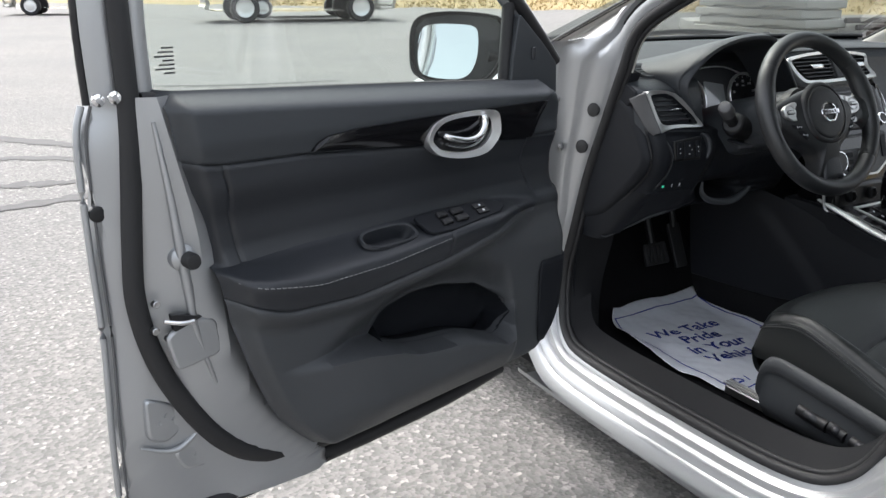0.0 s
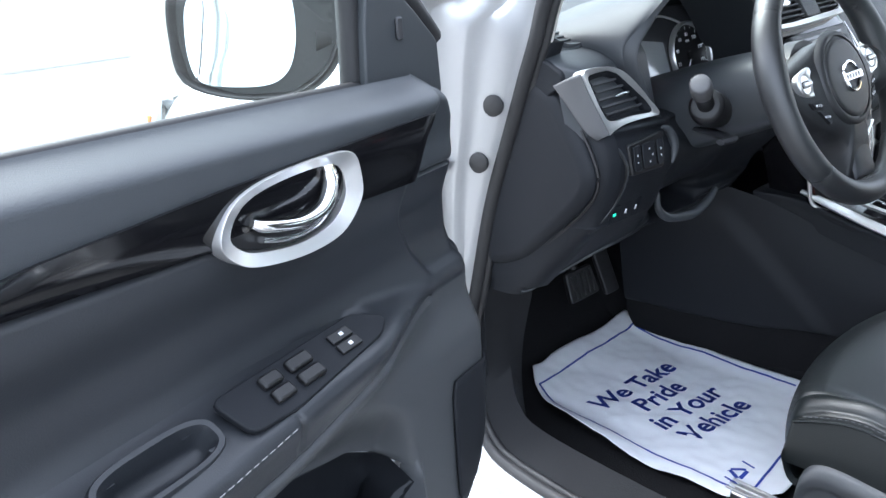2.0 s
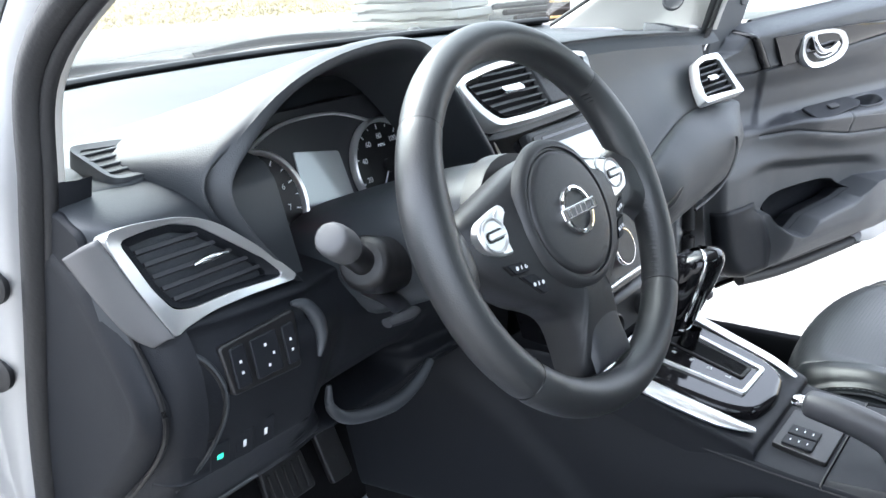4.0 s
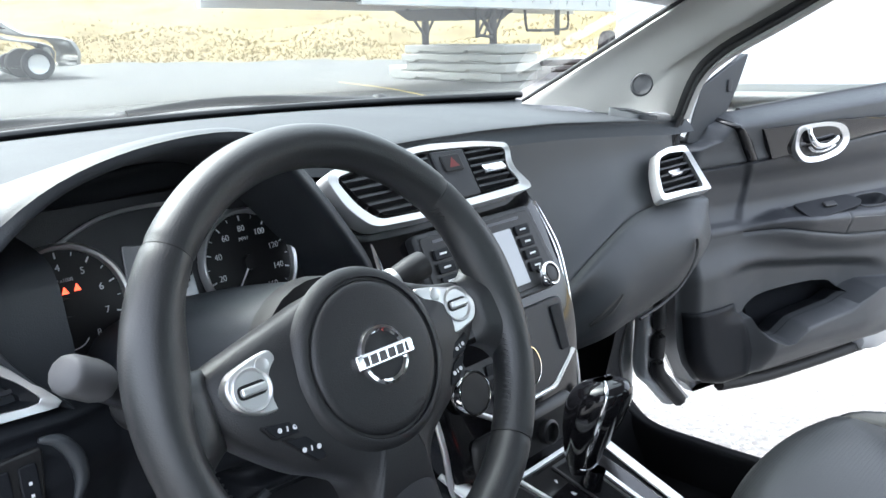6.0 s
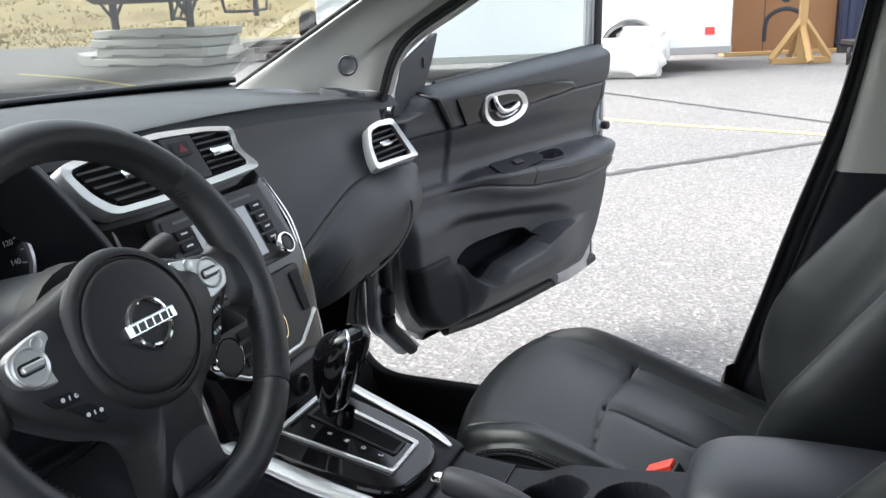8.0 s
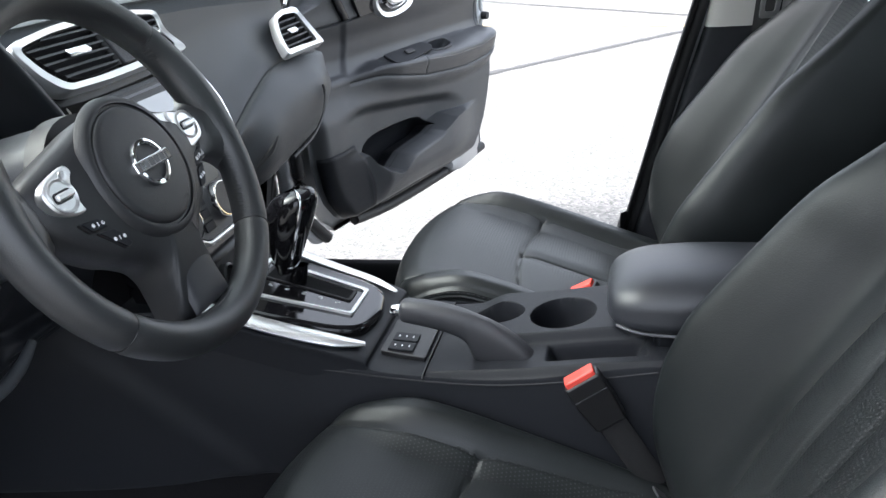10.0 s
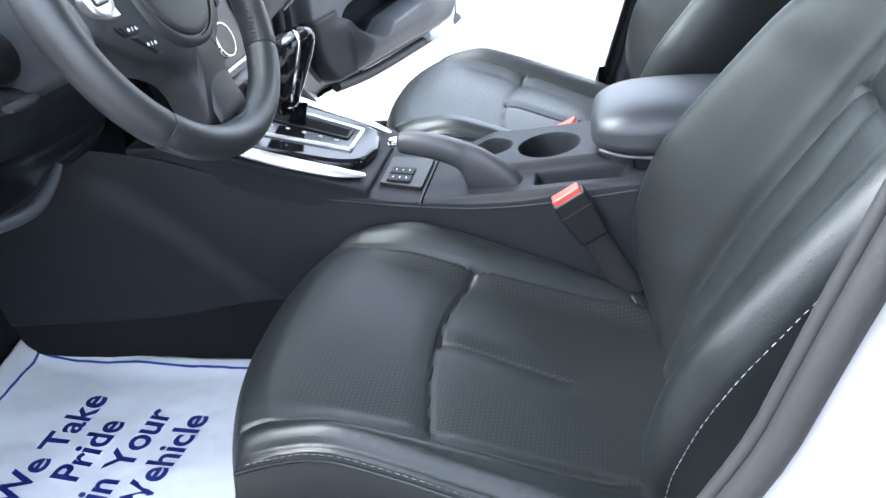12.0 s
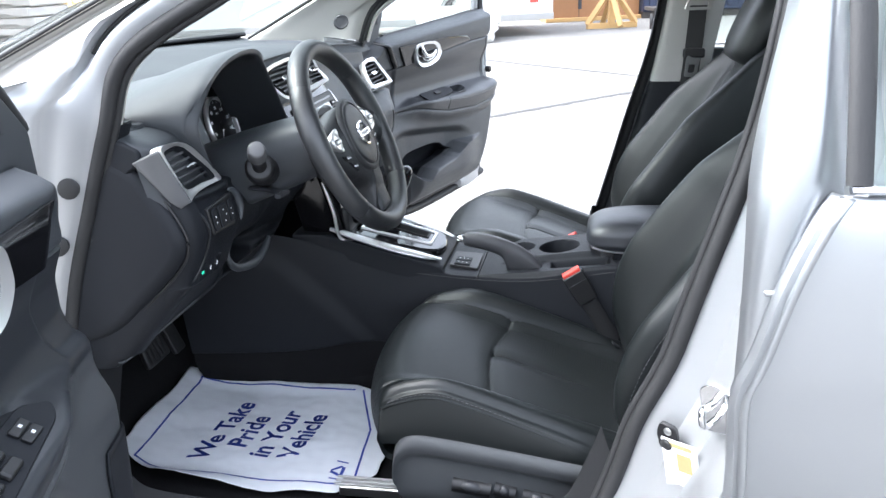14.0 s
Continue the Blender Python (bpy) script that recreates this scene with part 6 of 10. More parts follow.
    # open cubby with its rolled lip
    tube("cubby_lip", [(-0.470, 0.250, 0.648), (-0.473, 0.247, 0.622), (-0.448, 0.243, 0.600), (-0.39, 0.236, 0.591), (-0.352, 0.231, 0.602), (-0.324, 0.229, 0.622)], [0.003, 0.006, 0.008, 0.009, 0.008, 0.005], PLASTIC_SOFT, DASH, "rolled lip of the cubby", 40, 12)


dash()


def vent(fr, outer, hole, parent, label, slats=5, lean=0.0, liner=0.93, grey=BLACK):
    """A framed air vent: silver frame, dark throat, slats and a chrome slider."""
    v = bezel("vent_frame", rounded(outer, 0.010, 4), rounded(hole, 0.007, 4), fr, -0.010, 0.009, SATIN, parent, label, 80, 0.004, 0.0015)
    o, x, up, n = fr
    big = line(hole, 60, True)
    slab("throat", [q * 1.02 for q in big], fr, -0.022, -0.018, BLACK, v, "dark vent throat", 0)
    inner = np.array(big)
    ins = inner.mean(0) + (inner - inner.mean(0)) * liner
    bezel("vent_liner", list(inner), list(ins), fr, -0.02, 0.005, grey, v, "dark vent liner", 60, 0.006, 0)
    inner = ins
    ymin, ymax = inner[:, 1].min(), inner[:, 1].max()
    for k in range(slats):
        h = ymin + (ymax - ymin) * (k + 0.75) / (slats + 0.5)
        cut = []
        for i in range(len(inner)):
            a, b = inner[i - 1], inner[i]
            if (a[1] - h) * (b[1] - h) < 0:
                cut.append(a[0] + (b[0] - a[0]) * (h - a[1]) / (b[1] - a[1]))
        if len(cut) < 2:
            continue
        x0, x1 = min(cut), max(cut)
        p = [o + xx * x + (h + lean * (xx - (x0 + x1) / 2)) * up for xx in (x0, x1)]
        rows = [[q + n * 0.000 + up * 0.0030, q + n * 0.001 - up * 0.0005, q - n * 0.013 - up * 0.004, q - n * 0.012 + up * 0.001] for q in p]
        mesh_ob("slat", np.array(rows), grid_faces(2, 4, False, True) + [(0, 1, 2, 3), (7, 6, 5, 4)], PLASTIC_GREY, v, "", 30)
    return v


def vents():
    for s in (-1, 1):
        # side vents, turned a little towards the middle of the car
        if s < 0:
            fr = frame_of((-0.610, 0.229, 0.834), (0.994, 0.085, -0.03), (0, 0.25, 0.97))
            outer = [(-0.092, 0.049), (-0.066, 0.051), (-0.023, 0.047), (0.002, 0.040), (0.022, 0.029), (0.051, 0.004), (0.073, -0.018), (0.091, -0.038), (0.086, -0.042), (0.030, -0.039), (-0.013, -0.039), (-0.046, -0.044), (-0.056, -0.049), (-0.063, -0.034), (-0.073, -0.010), (-0.083, 0.016)]
            hole = [(-0.077, 0.040), (-0.051, 0.042), (-0.025, 0.042), (-0.001, 0.034), (0.034, 0.007), (0.061, -0.014), (0.077, -0.033), (0.065, -0.034), (0.016, -0.030), (-0.030, -0.030), (-0.048, -0.025), (-0.061, -0.003), (-0.069, 0.020)]
            v = vent(fr, outer, hole, DASH, "satin silver side vent", 5, 0.0, 0.84, PLASTIC)
            P = lambda a, c, h: fr[0] + a * fr[1] + c * fr[2] + h * fr[3]
            for a in (-0.025, 0.003, 0.03):
                slab("vane", [(a - 0.001, -0.028), (a + 0.001, -0.028), (a + 0.001, 0.036 - 14 * a * a), (a - 0.001, 0.036 - 14 * a * a)], fr, -0.017, -0.011, PLASTIC_GREY, v, "", 0)
            tube("slider", [P(-0.014, 0.003, 0.003), P(0.004, 0.0045, 0.007), P(0.024, 0.004, 0.003)], [0.002, 0.0045, 0.002], CHROME, v, "chrome vent slider", 14, 10, flat=0.8)
            near = [P(a - 0.004, c, 0.007) for a, c in ((-0.090, 0.047), (-0.078, 0.016), (-0.068, -0.010), (-0.059, -0.032), (-0.054, -0.046))]
            back = [(-0.709, 0.266, 0.866), (-0.706, 0.251, 0.846), (-0.700, 0.237, 0.823), (-0.691, 0.226, 0.801), (-0.678, 0.216, 0.789)]
            skin("vent_wing", [[p, p * 0.62 + np.array(b) * 0.38 + np.array((-0.003, -0.001, 0.001)), b] for p, b in zip(near, back)], SATIN_DULL, v, "dull silver wing of the side vent", 24, 10, solid=0.006)
        else:
            fr = (np.array([0.530, 0.232, 0.836]), np.array([-0.992, 0.117, -0.039]), np.array([0.041, 0.609, 0.792]), np.array([-0.116, -0.784, 0.609]))
            outer = [(-0.082, 0.043), (-0.03, 0.046), (0.008, 0.040), (0.034, 0.012), (0.052, -0.016), (0.062, -0.044), (-0.019, -0.045), (-0.070, -0.047), (-0.082, -0.049)]
            hole = [(-0.074, 0.032), (-0.03, 0.036), (0.000, 0.031), (0.024, 0.005), (0.042, -0.031), (-0.019, -0.034), (-0.070, -0.038)]
            v = vent(fr, outer, hole, DASH, "satin silver side vent", 5)
            b = fr[0] - 0.012 * fr[1] - 0.002 * fr[2] + fr[3] * 0.008
            box("slider", b[:], (0.036, 0.012, 0.006), CHROME, v, "chrome vent slider", 0.002, lean=37)
        # grille slots of the side demister
        dm = frame_of((-0.612, 0.338, 0.9175), (1, 0.08, 0.0), (-0.05, 0.94, 0.30)) if s < 0 else frame_of((0.600, 0.345, 0.9285), (1, -0.1, -0.09), (0.05, 0.96, 0.14))
        rim = rounded([(-0.033, -0.040), (0.026, -0.044), (0.036, 0.030), (-0.026, 0.040)], 0.016, 5)
        well = rounded([(-0.024, -0.030), (0.019, -0.034), (0.026, 0.022), (-0.018, 0.030)], 0.006, 4)
        pl = bezel("demister", rim, well, dm, -0.012, 0.0045, PLASTIC_SOFT, DASH, "slotted demister outlet", 60, 0.002, 0.0)
        slab("well", well, dm, -0.003, 0.0012, BLACK, pl, "dark demister well", 0)
        for j in range(4):
            y0 = -0.021 + j * 0.0135
            slab("bar", [(-0.024, y0 - 0.0018), (0.024, y0 - 0.0018), (0.024, y0 + 0.0018), (-0.024, y0 + 0.0018)], dm, 0.0, 0.0034, PLASTIC_SOFT, pl, "", 0.0006)
    # centre vents
    fr = frame_of((0, 0.262 - 0.012, 0.895 + 0.005), (1, 0, 0), (0, 0.508, 0.861))
    outer = [(-0.203, 0.036), (-0.12, 0.046), (-0.03, 0.050), (0.06, 0.044), (0.124, 0.034), (0.108, 0.002), (0.136, -0.034), (0.05, -0.037), (-0.08, -0.039), (-0.165, -0.036), (-0.190, -0.008)]
    left = [(-0.180, 0.026), (-0.12, 0.036), (-0.035, 0.040), (-0.030, -0.024), (-0.10, -0.028), (-0.140, -0.024), (-0.165, 0.0)]
    right = [(0.032, 0.037), (0.112, 0.027), (0.098, 0.0), (0.113, -0.022), (0.032, -0.024)]
    hole = [(-0.186, 0.029), (-0.12, 0.038), (-0.03, 0.042), (0.06, 0.037), (0.115, 0.029), (0.100, 0.002), (0.116, -0.024), (0.05, -0.026), (-0.08, -0.029), (-0.148, -0.027), (-0.170, -0.006)]
    f = bezel("vent_frame", rounded(outer, 0.016, 5), rounded(hole, 0.012, 5), fr, -0.014, 0.010, SATIN, DASH, "satin silver frame round the centre vents", 140, 0.003, 0.0015)
    slab("throat", hole, fr, -0.016, -0.004, BLACK, f, "dark vent throat", 0)
    o, x, up, n = fr
    for side_poly in (left, right):
        inner = line(side_poly, 60, True)
        bezel("vent_liner", list(inner), list(inner.mean(0) + (inner - inner.mean(0)) * 0.93), fr, -0.006, 0.007, BLACK, f, "", 60, 0.004, 0)
        for j in range(6):
            h = inner[:, 1].min() + (inner[:, 1].max() - inner[:, 1].min()) * (j + 0.8) / 6.5
            cut = []
            for i in range(len(inner)):
                a, b = inner[i - 1], inner[i]
                if (a[1] - h) * (b[1] - h) < 0:
                    cut.append(a[0] + (b[0] - a[0]) * (h - a[1]) / (b[1] - a[1]))
            if len(cut) < 2:
                continue
            rows = []
            for xx in (min(cut), max(cut)):
                q = o + xx * x + h * up
                rows.append([q + n * 0.006 + up * 0.0025, q + n * 0.0065 - up * 0.0003, q - n * 0.004 - up * 0.0035, q - n * 0.004 + up * 0.001])
            mesh_ob("slat", np.array(rows), grid_faces(2, 4, False, True) + [(0, 1, 2, 3), (7, 6, 5, 4)], PLASTIC_GREY, f, "", 30)
        c = o + inner.mean(0)[0] * x + inner.mean(0)[1] * up + n * 0.010
        box("slider", c[:], (0.042, 0.012, 0.007), CHROME, f, "chrome vent slider", 0.002, lean=30)
    hz = slab("hazard_panel", [(-0.030, 0.040), (-0.026, -0.026), (0.030, -0.026), (0.030, 0.038)], fr, -0.006, 0.008, PLASTIC_GREY, f, "panel with the hazard switch", 0.002, 0.004)
    slab("hazard_switch", [(-0.018, 0.010), (0.016, 0.010), (0.016, 0.032), (-0.018, 0.032)], fr, 0.008, 0.0105, BLACK, hz, "hazard switch", 0.001, 0.003)
    slab("hazard_symbol", [(-0.009, 0.015), (0.009, 0.015), (0.0, 0.028)], fr, 0.0106, 0.011, HAZARD, hz, "dull red triangle", 0)


vents()


def centre_stack():
    # gloss black housing below the vents, widening to the silver-edged sides
    rows = []
    for z, y, w0, w1 in ((0.868, 0.248, -0.175, 0.142), (0.83, 0.222, -0.160, 0.150), (0.79, 0.200, -0.150, 0.152), (0.74, 0.176, -0.145, 0.148), (0.69, 0.158, -0.140, 0.140), (0.63, 0.145, -0.130, 0.128), (0.57, 0.135, -0.12, 0.118)):
        rows.append([(w0 - 0.01, y + 0.09, z), (w0 - 0.006, y + 0.02, z), (w0 + 0.006, y + 0.002, z), (0, y, z), (w1 - 0.006, y + 0.002, z), (w1 + 0.006, y + 0.02, z), (w1 + 0.012, y + 0.10, z)])
    skin("stack_housing", rows, PIANO, DASH, "glossy black centre stack", 30, 30, flip=True)
    for s, e in ((-1, 0.150), (1, 0.148)):
        tube("stack_edge", [(s * (e + 0.006), 0.240, 0.850), (s * (e + 0.010), 0.205, 0.79), (s * (e + 0.004), 0.180, 0.73), (s * e, 0.170, 0.70)], [0.003, 0.007, 0.005, 0.002], CHROME, DASH, "bright edge of the centre stack", 24, 8)
        tube("stack_edge", [(s * (e - 0.006), 0.168, 0.69), (s * (e - 0.012), 0.150, 0.62), (s * (e - 0.02), 0.142, 0.56), (s * (e - 0.03), 0.115, 0.545)], 0.004, SATIN, DASH, "satin edge of the lower stack", 24, 8)
    fr = frame_of((0, 0.196, 0.793), (1, 0, 0), (0, 0.447, 0.894))
    rad = slab("radio", [(-0.110, 0.066), (0.112, 0.066), (0.126, -0.030), (0.108, -0.048), (-0.118, -0.048)], fr, -0.01, 0.007, PLASTIC_GREY, DASH, "grey-framed radio with a small screen", 0.003, 0.008)
    slab("radio_face", [(-0.103, 0.060), (0.104, 0.060), (0.116, -0.028), (0.102, -0.040), (-0.110, -0.040)], fr, 0.007, 0.009, BLACK, rad, "black radio face", 0.001, 0.006)
    slab("disc_slot", [(-0.085, 0.0505), (0.080, 0.0505), (0.080, 0.0545), (-0.085, 0.0545)], fr, 0.009, 0.0097, PIANO, rad, "", 0)
    slab("radio_screen", [(-0.058, 0.042), (0.056, 0.042), (0.058, -0.032), (-0.058, -0.032)], fr, 0.009, 0.0105, SCREEN, rad, "glossy radio screen, greyed for the reflected sky", 0.0005)
    for sx in (-1, 1):
        for j in range(4):
            y0 = 0.036 - j * 0.0165
            x0 = sx * (0.077 + j * 0.001)
            b = slab("radio_button", [(x0 - 0.014, y0 - 0.0065), (x0 + 0.014, y0 - 0.0065), (x0 + 0.014, y0 + 0.0065), (x0 - 0.014, y0 + 0.0065)], fr, 0.009, 0.0125, PLASTIC, rad, "", 0.001, 0.002)
            slab("print_bar", [(x0 - 0.006, y0 - 0.0012), (x0 + 0.006, y0 - 0.0012), (x0 + 0.006, y0 + 0.0012), (x0 - 0.006, y0 + 0.0012)], fr, 0.0126, 0.0129, WHITE_INK, b, "", 0)
        kn = lathe("radio_knob", [(0.0155, 0.008), (0.0155, 0.018), (0.0145, 0.022), (0.0115, 0.0235), (0.010, 0.022), (0.002, 0.0225)], (fr[0] + sx * 0.090 * fr[1] - 0.030 * fr[2], *fr[1:]), BLACK, rad, "black volume knob", 30)
        lathe("knob_ring", [(0.0165, 0.0085), (0.0165, 0.020), (0.0150, 0.0225), (0.0132, 0.0228), (0.0130, 0.020)], (fr[0] + sx * 0.090 * fr[1] - 0.030 * fr[2], *fr[1:]), CHROME, kn, "chrome knob ring", 30)
    # climate controls
    fr = frame_of((0, 0.158, 0.690), (1, 0, 0), (0, 0.30, 0.954))
    cl = slab("climate_panel", [(-0.118, 0.050), (0.118, 0.050), (0.112, -0.030), (0.06, -0.058), (-0.06, -0.058), (-0.112, -0.030)], fr, -0.012, 0.005, PLASTIC_GREY, DASH, "grey climate control panel", 0.003, 0.012)
    slab("climate_display", [(-0.100, 0.042), (0.040, 0.042), (0.030, 0.012), (-0.092, 0.012)], fr, 0.005, 0.0065, PIANO, cl, "dark climate display", 0.0008, 0.004)
    for cx in (-0.098, 0.004):
        kn = lathe("climate_dial", [(0.025, 0.004), (0.025, 0.014), (0.023, 0.018), (0.018, 0.018), (0.004, 0.0175)], (fr[0] + cx * fr[1] - 0.016 * fr[2], *fr[1:]), BLACK, cl, "black climate dial", 36)
        lathe("dial_ring", [(0.027, 0.0045), (0.027, 0.015), (0.026, 0.018), (0.0245, 0.018), (0.024, 0.015)], (fr[0] + cx * fr[1] - 0.016 * fr[2], *fr[1:]), CHROME, kn, "chrome dial ring", 36)
    for j in range(3):
        x0 = -0.018 + j * 0.0
        slab("climate_button", [(-0.060, 0.004 - j * 0.018), (-0.034, 0.004 - j * 0.018), (-0.034, -0.009 - j * 0.018), (-0.060, -0.009 - j * 0.018)], fr, 0.005, 0.008, PLASTIC, cl, "", 0.001, 0.002)
    slab("stack_side_button", [(0.086, 0.040), (0.108, 0.040), (0.106, -0.020), (0.09, -0.020)], fr, 0.005, 0.008, PLASTIC, cl, "", 0.001, 0.003)
    tube("panel_edge", [fr[0] + a * fr[1] + b * fr[2] + 0.004 * fr[3] for a, b in ((-0.118, -0.026), (-0.062, -0.060), (0.062, -0.060), (0.118, -0.026))], 0.0035, SATIN, cl, "satin lower edge of the panel", 30, 8, straight=True)
    # open bin under the stack, with power socket and seat heater switches
    box("lower_bin", (0, 0.145, 0.582), (0.20, 0.03, 0.07), BLACK, DASH, "dark bin below the climate panel", 0.01)
    lathe("power_socket", [(0.016, 0.0), (0.016, 0.010), (0.0125, 0.012), (0.011, 0.004), (0.002, 0.003)], frame_of((-0.055, 0.128, 0.585), (1, 0, 0), (0, 0.2, 1)), BLACK, DASH, "black power socket", 24)
    lathe("power_socket", [(0.016, 0.0), (0.016, 0.010), (0.0125, 0.012), (0.011, 0.004), (0.002, 0.003)], frame_of((0.03, 0.128, 0.585), (1, 0, 0), (0, 0.2, 1)), BLACK, DASH, "black power socket", 24)


centre_stack()


def instruments():
    """Hood, dials and stalks in front of the driver."""
    front = [(-0.520, 0.780), (-0.565, 0.835), (-0.592, 0.892), (-0.562, 0.932), (-0.505, 0.972), (-0.43, 0.993), (-0.347, 0.998), (-0.297, 0.985), (-0.255, 0.948), (-0.205, 0.885), (-0.165, 0.825), (-0.158, 0.775)]
    back = [(-0.540, 0.790), (-0.600, 0.850), (-0.635, 0.898), (-0.60, 0.922), (-0.52, 0.940), (-0.43, 0.950), (-0.347, 0.952), (-0.275, 0.950), (-0.215, 0.945), (-0.165, 0.915), (-0.125, 0.86), (-0.11, 0.80)]
    rows = [[(x, 0.225 + 0.02 * (k < 3) - 0.01 * (3 < k < 8), z) for k, (x, z) in enumerate(front)]]
    mid = [((a[0] + b[0]) / 2, (a[1] * 0.45 + b[1] * 0.55) + 0.010) for a, b in zip(front, back)]
    rows.append([(x * 0.75 + m[0] * 0.25, 0.238, z * 0.85 + m[1] * 0.15 + 0.004) for (x, z), m in zip(front, mid)])
    rows.append([(x, 0.30, z) for x, z in mid])
    rows.append([(x, 0.40, z) for x, z in back])
    rows.append([(x, 0.50, z - 0.012) for x, z in back])
    hood = skin("instrument_hood", rows, PLASTIC_SOFT, DASH, "arched instrument hood", 30, 50, flip=True)
    inner = [(-0.37 + (x + 0.37) * 0.93, 0.855 + (z - 0.855) * 0.92) for x, z in front]
    deep = [(-0.37 + (x + 0.37) * 0.88, 0.845 + (z - 0.845) * 0.75) for x, z in front]
    skin("hood_lining", [rows[0], [(x, 0.222, z) for x, z in inner], [(x, 0.27, z * 0.6 + d[1] * 0.4) for (x, z), d in zip(inner, deep)], [(x, 0.342, z) for x, z in deep]], PLASTIC_SOFT, hood, "charcoal hood lining", 24, 50)
    fr = frame_of((-0.37, 0.335, 0.830), (1, 0, 0), (0, 0.287, 0.958))
    cl = slab("instrument_binnacle", [(-0.20, -0.05), (0.20, -0.05), (0.20, 0.05), (0.13, 0.10), (-0.13, 0.10), (-0.20, 0.05)], fr, -0.01, -0.002, PLASTIC_GREY, DASH, "dark instrument cluster with two ringed dials", 0.002, 0.02)
    slab("trip_display", [(-0.028, -0.034), (0.050, -0.034), (0.046, 0.040), (-0.022, 0.052)], fr, -0.002, 0.001, SCREEN, cl, "glossy trip display, greyed for the reflected sky", 0.001, 0.004)
    tube("cluster_edge", [(-0.382, 0.321, 0.794), (-0.335, 0.3165, 0.7965), (-0.288, 0.312, 0.799)], 0.0034, SATIN, cl, "bright lower edge", 20, 8)
    tube("cluster_arch", [fr[0] + a * fr[1] + b * fr[2] + 0.003 * fr[3] for a, b in ((-0.09, 0.062), (-0.03, 0.084), (0.05, 0.084), (0.11, 0.064))], 0.0022, SATIN, cl, "bright arch over the dials", 24, 6)
    for cx, marks, needle, kind in ((0.117, ("0", "20", "40", "60", "80", "100", "120", "140", "160"), 231, "speed"), (-0.088, ("0", "1", "2", "3", "4", "5", "6", "7", "8"), 196, "rev")):
        c = fr[0] + cx * fr[1] + 0.005 * fr[2]
        df = (c, *fr[1:])
        dial = lathe("dial", [(0.060, -0.002), (0.060, 0.0), (0.055, 0.0015), (0.003, 0.0015)], df, BLACK, cl, "black dial with white numerals", 48)
        lathe("dial_ring", [(0.0555, 0.0), (0.0565, 0.008), (0.0590, 0.010), (0.0618, 0.007), (0.0625, 0.0)], df, SATIN, dial, "satin dial ring", 56)
        for k, t in enumerate(marks):
            ang = radians(232 - k * (284 / 8))
            p = np.array([math.cos(ang), math.sin(ang)])
            lettering("numeral", t, df, 0.0095, WHITE_INK, dial, "", at=tuple(p * 0.0385), lift=0.002)
            for e in (0, 0.5):
                if k + e <= 8:
                    a2 = radians(232 - (k + e) * (284 / 8))
                    q = np.array([math.cos(a2), math.sin(a2)])
                    w = np.array([-q[1], q[0]]) * (0.0008 if e == 0 else 0.0005)
                    r0 = 0.0475 if e == 0 else 0.050
                    slab("tick", [q * r0 - w, q * 0.0535 - w, q * 0.0535 + w, q * r0 + w], df, 0.0017, 0.0022, WHITE_INK, dial, "", 0)
        a3 = radians(needle)
        q = np.array([math.cos(a3), math.sin(a3)])
        w = np.array([-q[1], q[0]]) * 0.0011
        slab("needle", [q * -0.006 - w, q * 0.044 - w * 0.5, q * 0.044 + w * 0.5, q * -0.006 + w], df, 0.005, 0.006, WHITE_INK, dial, "white needle", 0)
        lathe("needle_hub", [(0.009, 0.002), (0.0085, 0.007), (0.003, 0.0075)], df, BLACK, dial, "", 20)
        if kind == "speed":
            lettering("unit", "MPH", df, 0.006, WHITE_INK, dial, "", at=(0.0, 0.027), lift=0.002)
        else:
            lettering("unit", "RPM x1000", df, 0.005, WHITE_INK, dial, "", at=(0.0, 0.026), lift=0.002)
            slab("telltale", [(-0.002, 0.013), (0.005, 0.013), (0.0015, 0.020)], df, 0.0018, 0.0024, RED_LED, dial, "lit red warning lamp", 0)
            slab("telltale", [(0.010, 0.014), (0.017, 0.014), (0.0135, 0.021)], df, 0.0018, 0.0024, RED_LED, dial, "lit red warning lamp", 0)
            tube("gauge_arc", [c + (0.018 * math.cos(radians(t)) - 0.002) * fr[1] + (0.018 * math.sin(radians(t)) - 0.022) * fr[2] + 0.002 * fr[3] for t in (215, 240, 270, 300, 325)], 0.0006, WHITE_INK, dial, "", 16, 5)
    # column shroud and the three stalks
    col = [[(-0.366 + a * w, y, z + b * h) for a, b in ((-1, 0), (-0.8, 0.75), (0, 1), (0.8, 0.75), (1, 0), (0.8, -0.8), (0, -1), (-0.8, -0.8))] for y, z, w, h in ((0.34, 0.74, 0.095, 0.075), (0.24, 0.775, 0.088, 0.072), (0.15, 0.805, 0.075, 0.066), (0.085, 0.825, 0.062, 0.058), (0.07, 0.83, 0.045, 0.045))]
    sh = skin("column_shroud", col, PLASTIC_SOFT, DASH, "moulded steering column shroud", 24, 32, cv=True, flip=True)
    tube("stalk", [(-0.435, 0.172, 0.788), (-0.466, 0.166, 0.797), (-0.486, 0.160, 0.806), (-0.492, 0.158, 0.809)], [0.027, 0.0285, 0.027, 0.020], BLACK, sh, "black light stalk", 20, 24)
    tube("stalk_neck", [(-0.486, 0.160, 0.806), (-0.522, 0.147, 0.834)], 0.013, BLACK, sh, "", 8, 16)
    tube("stalk_end", [(-0.516, 0.149, 0.829), (-0.524, 0.146, 0.836), (-0.545, 0.137, 0.850), (-0.5495, 0.135, 0.853)], [0.0135, 0.0165, 0.0158, 0.0115], SATIN_DULL, sh, "pale grey twist end of the light stalk", 20, 12)
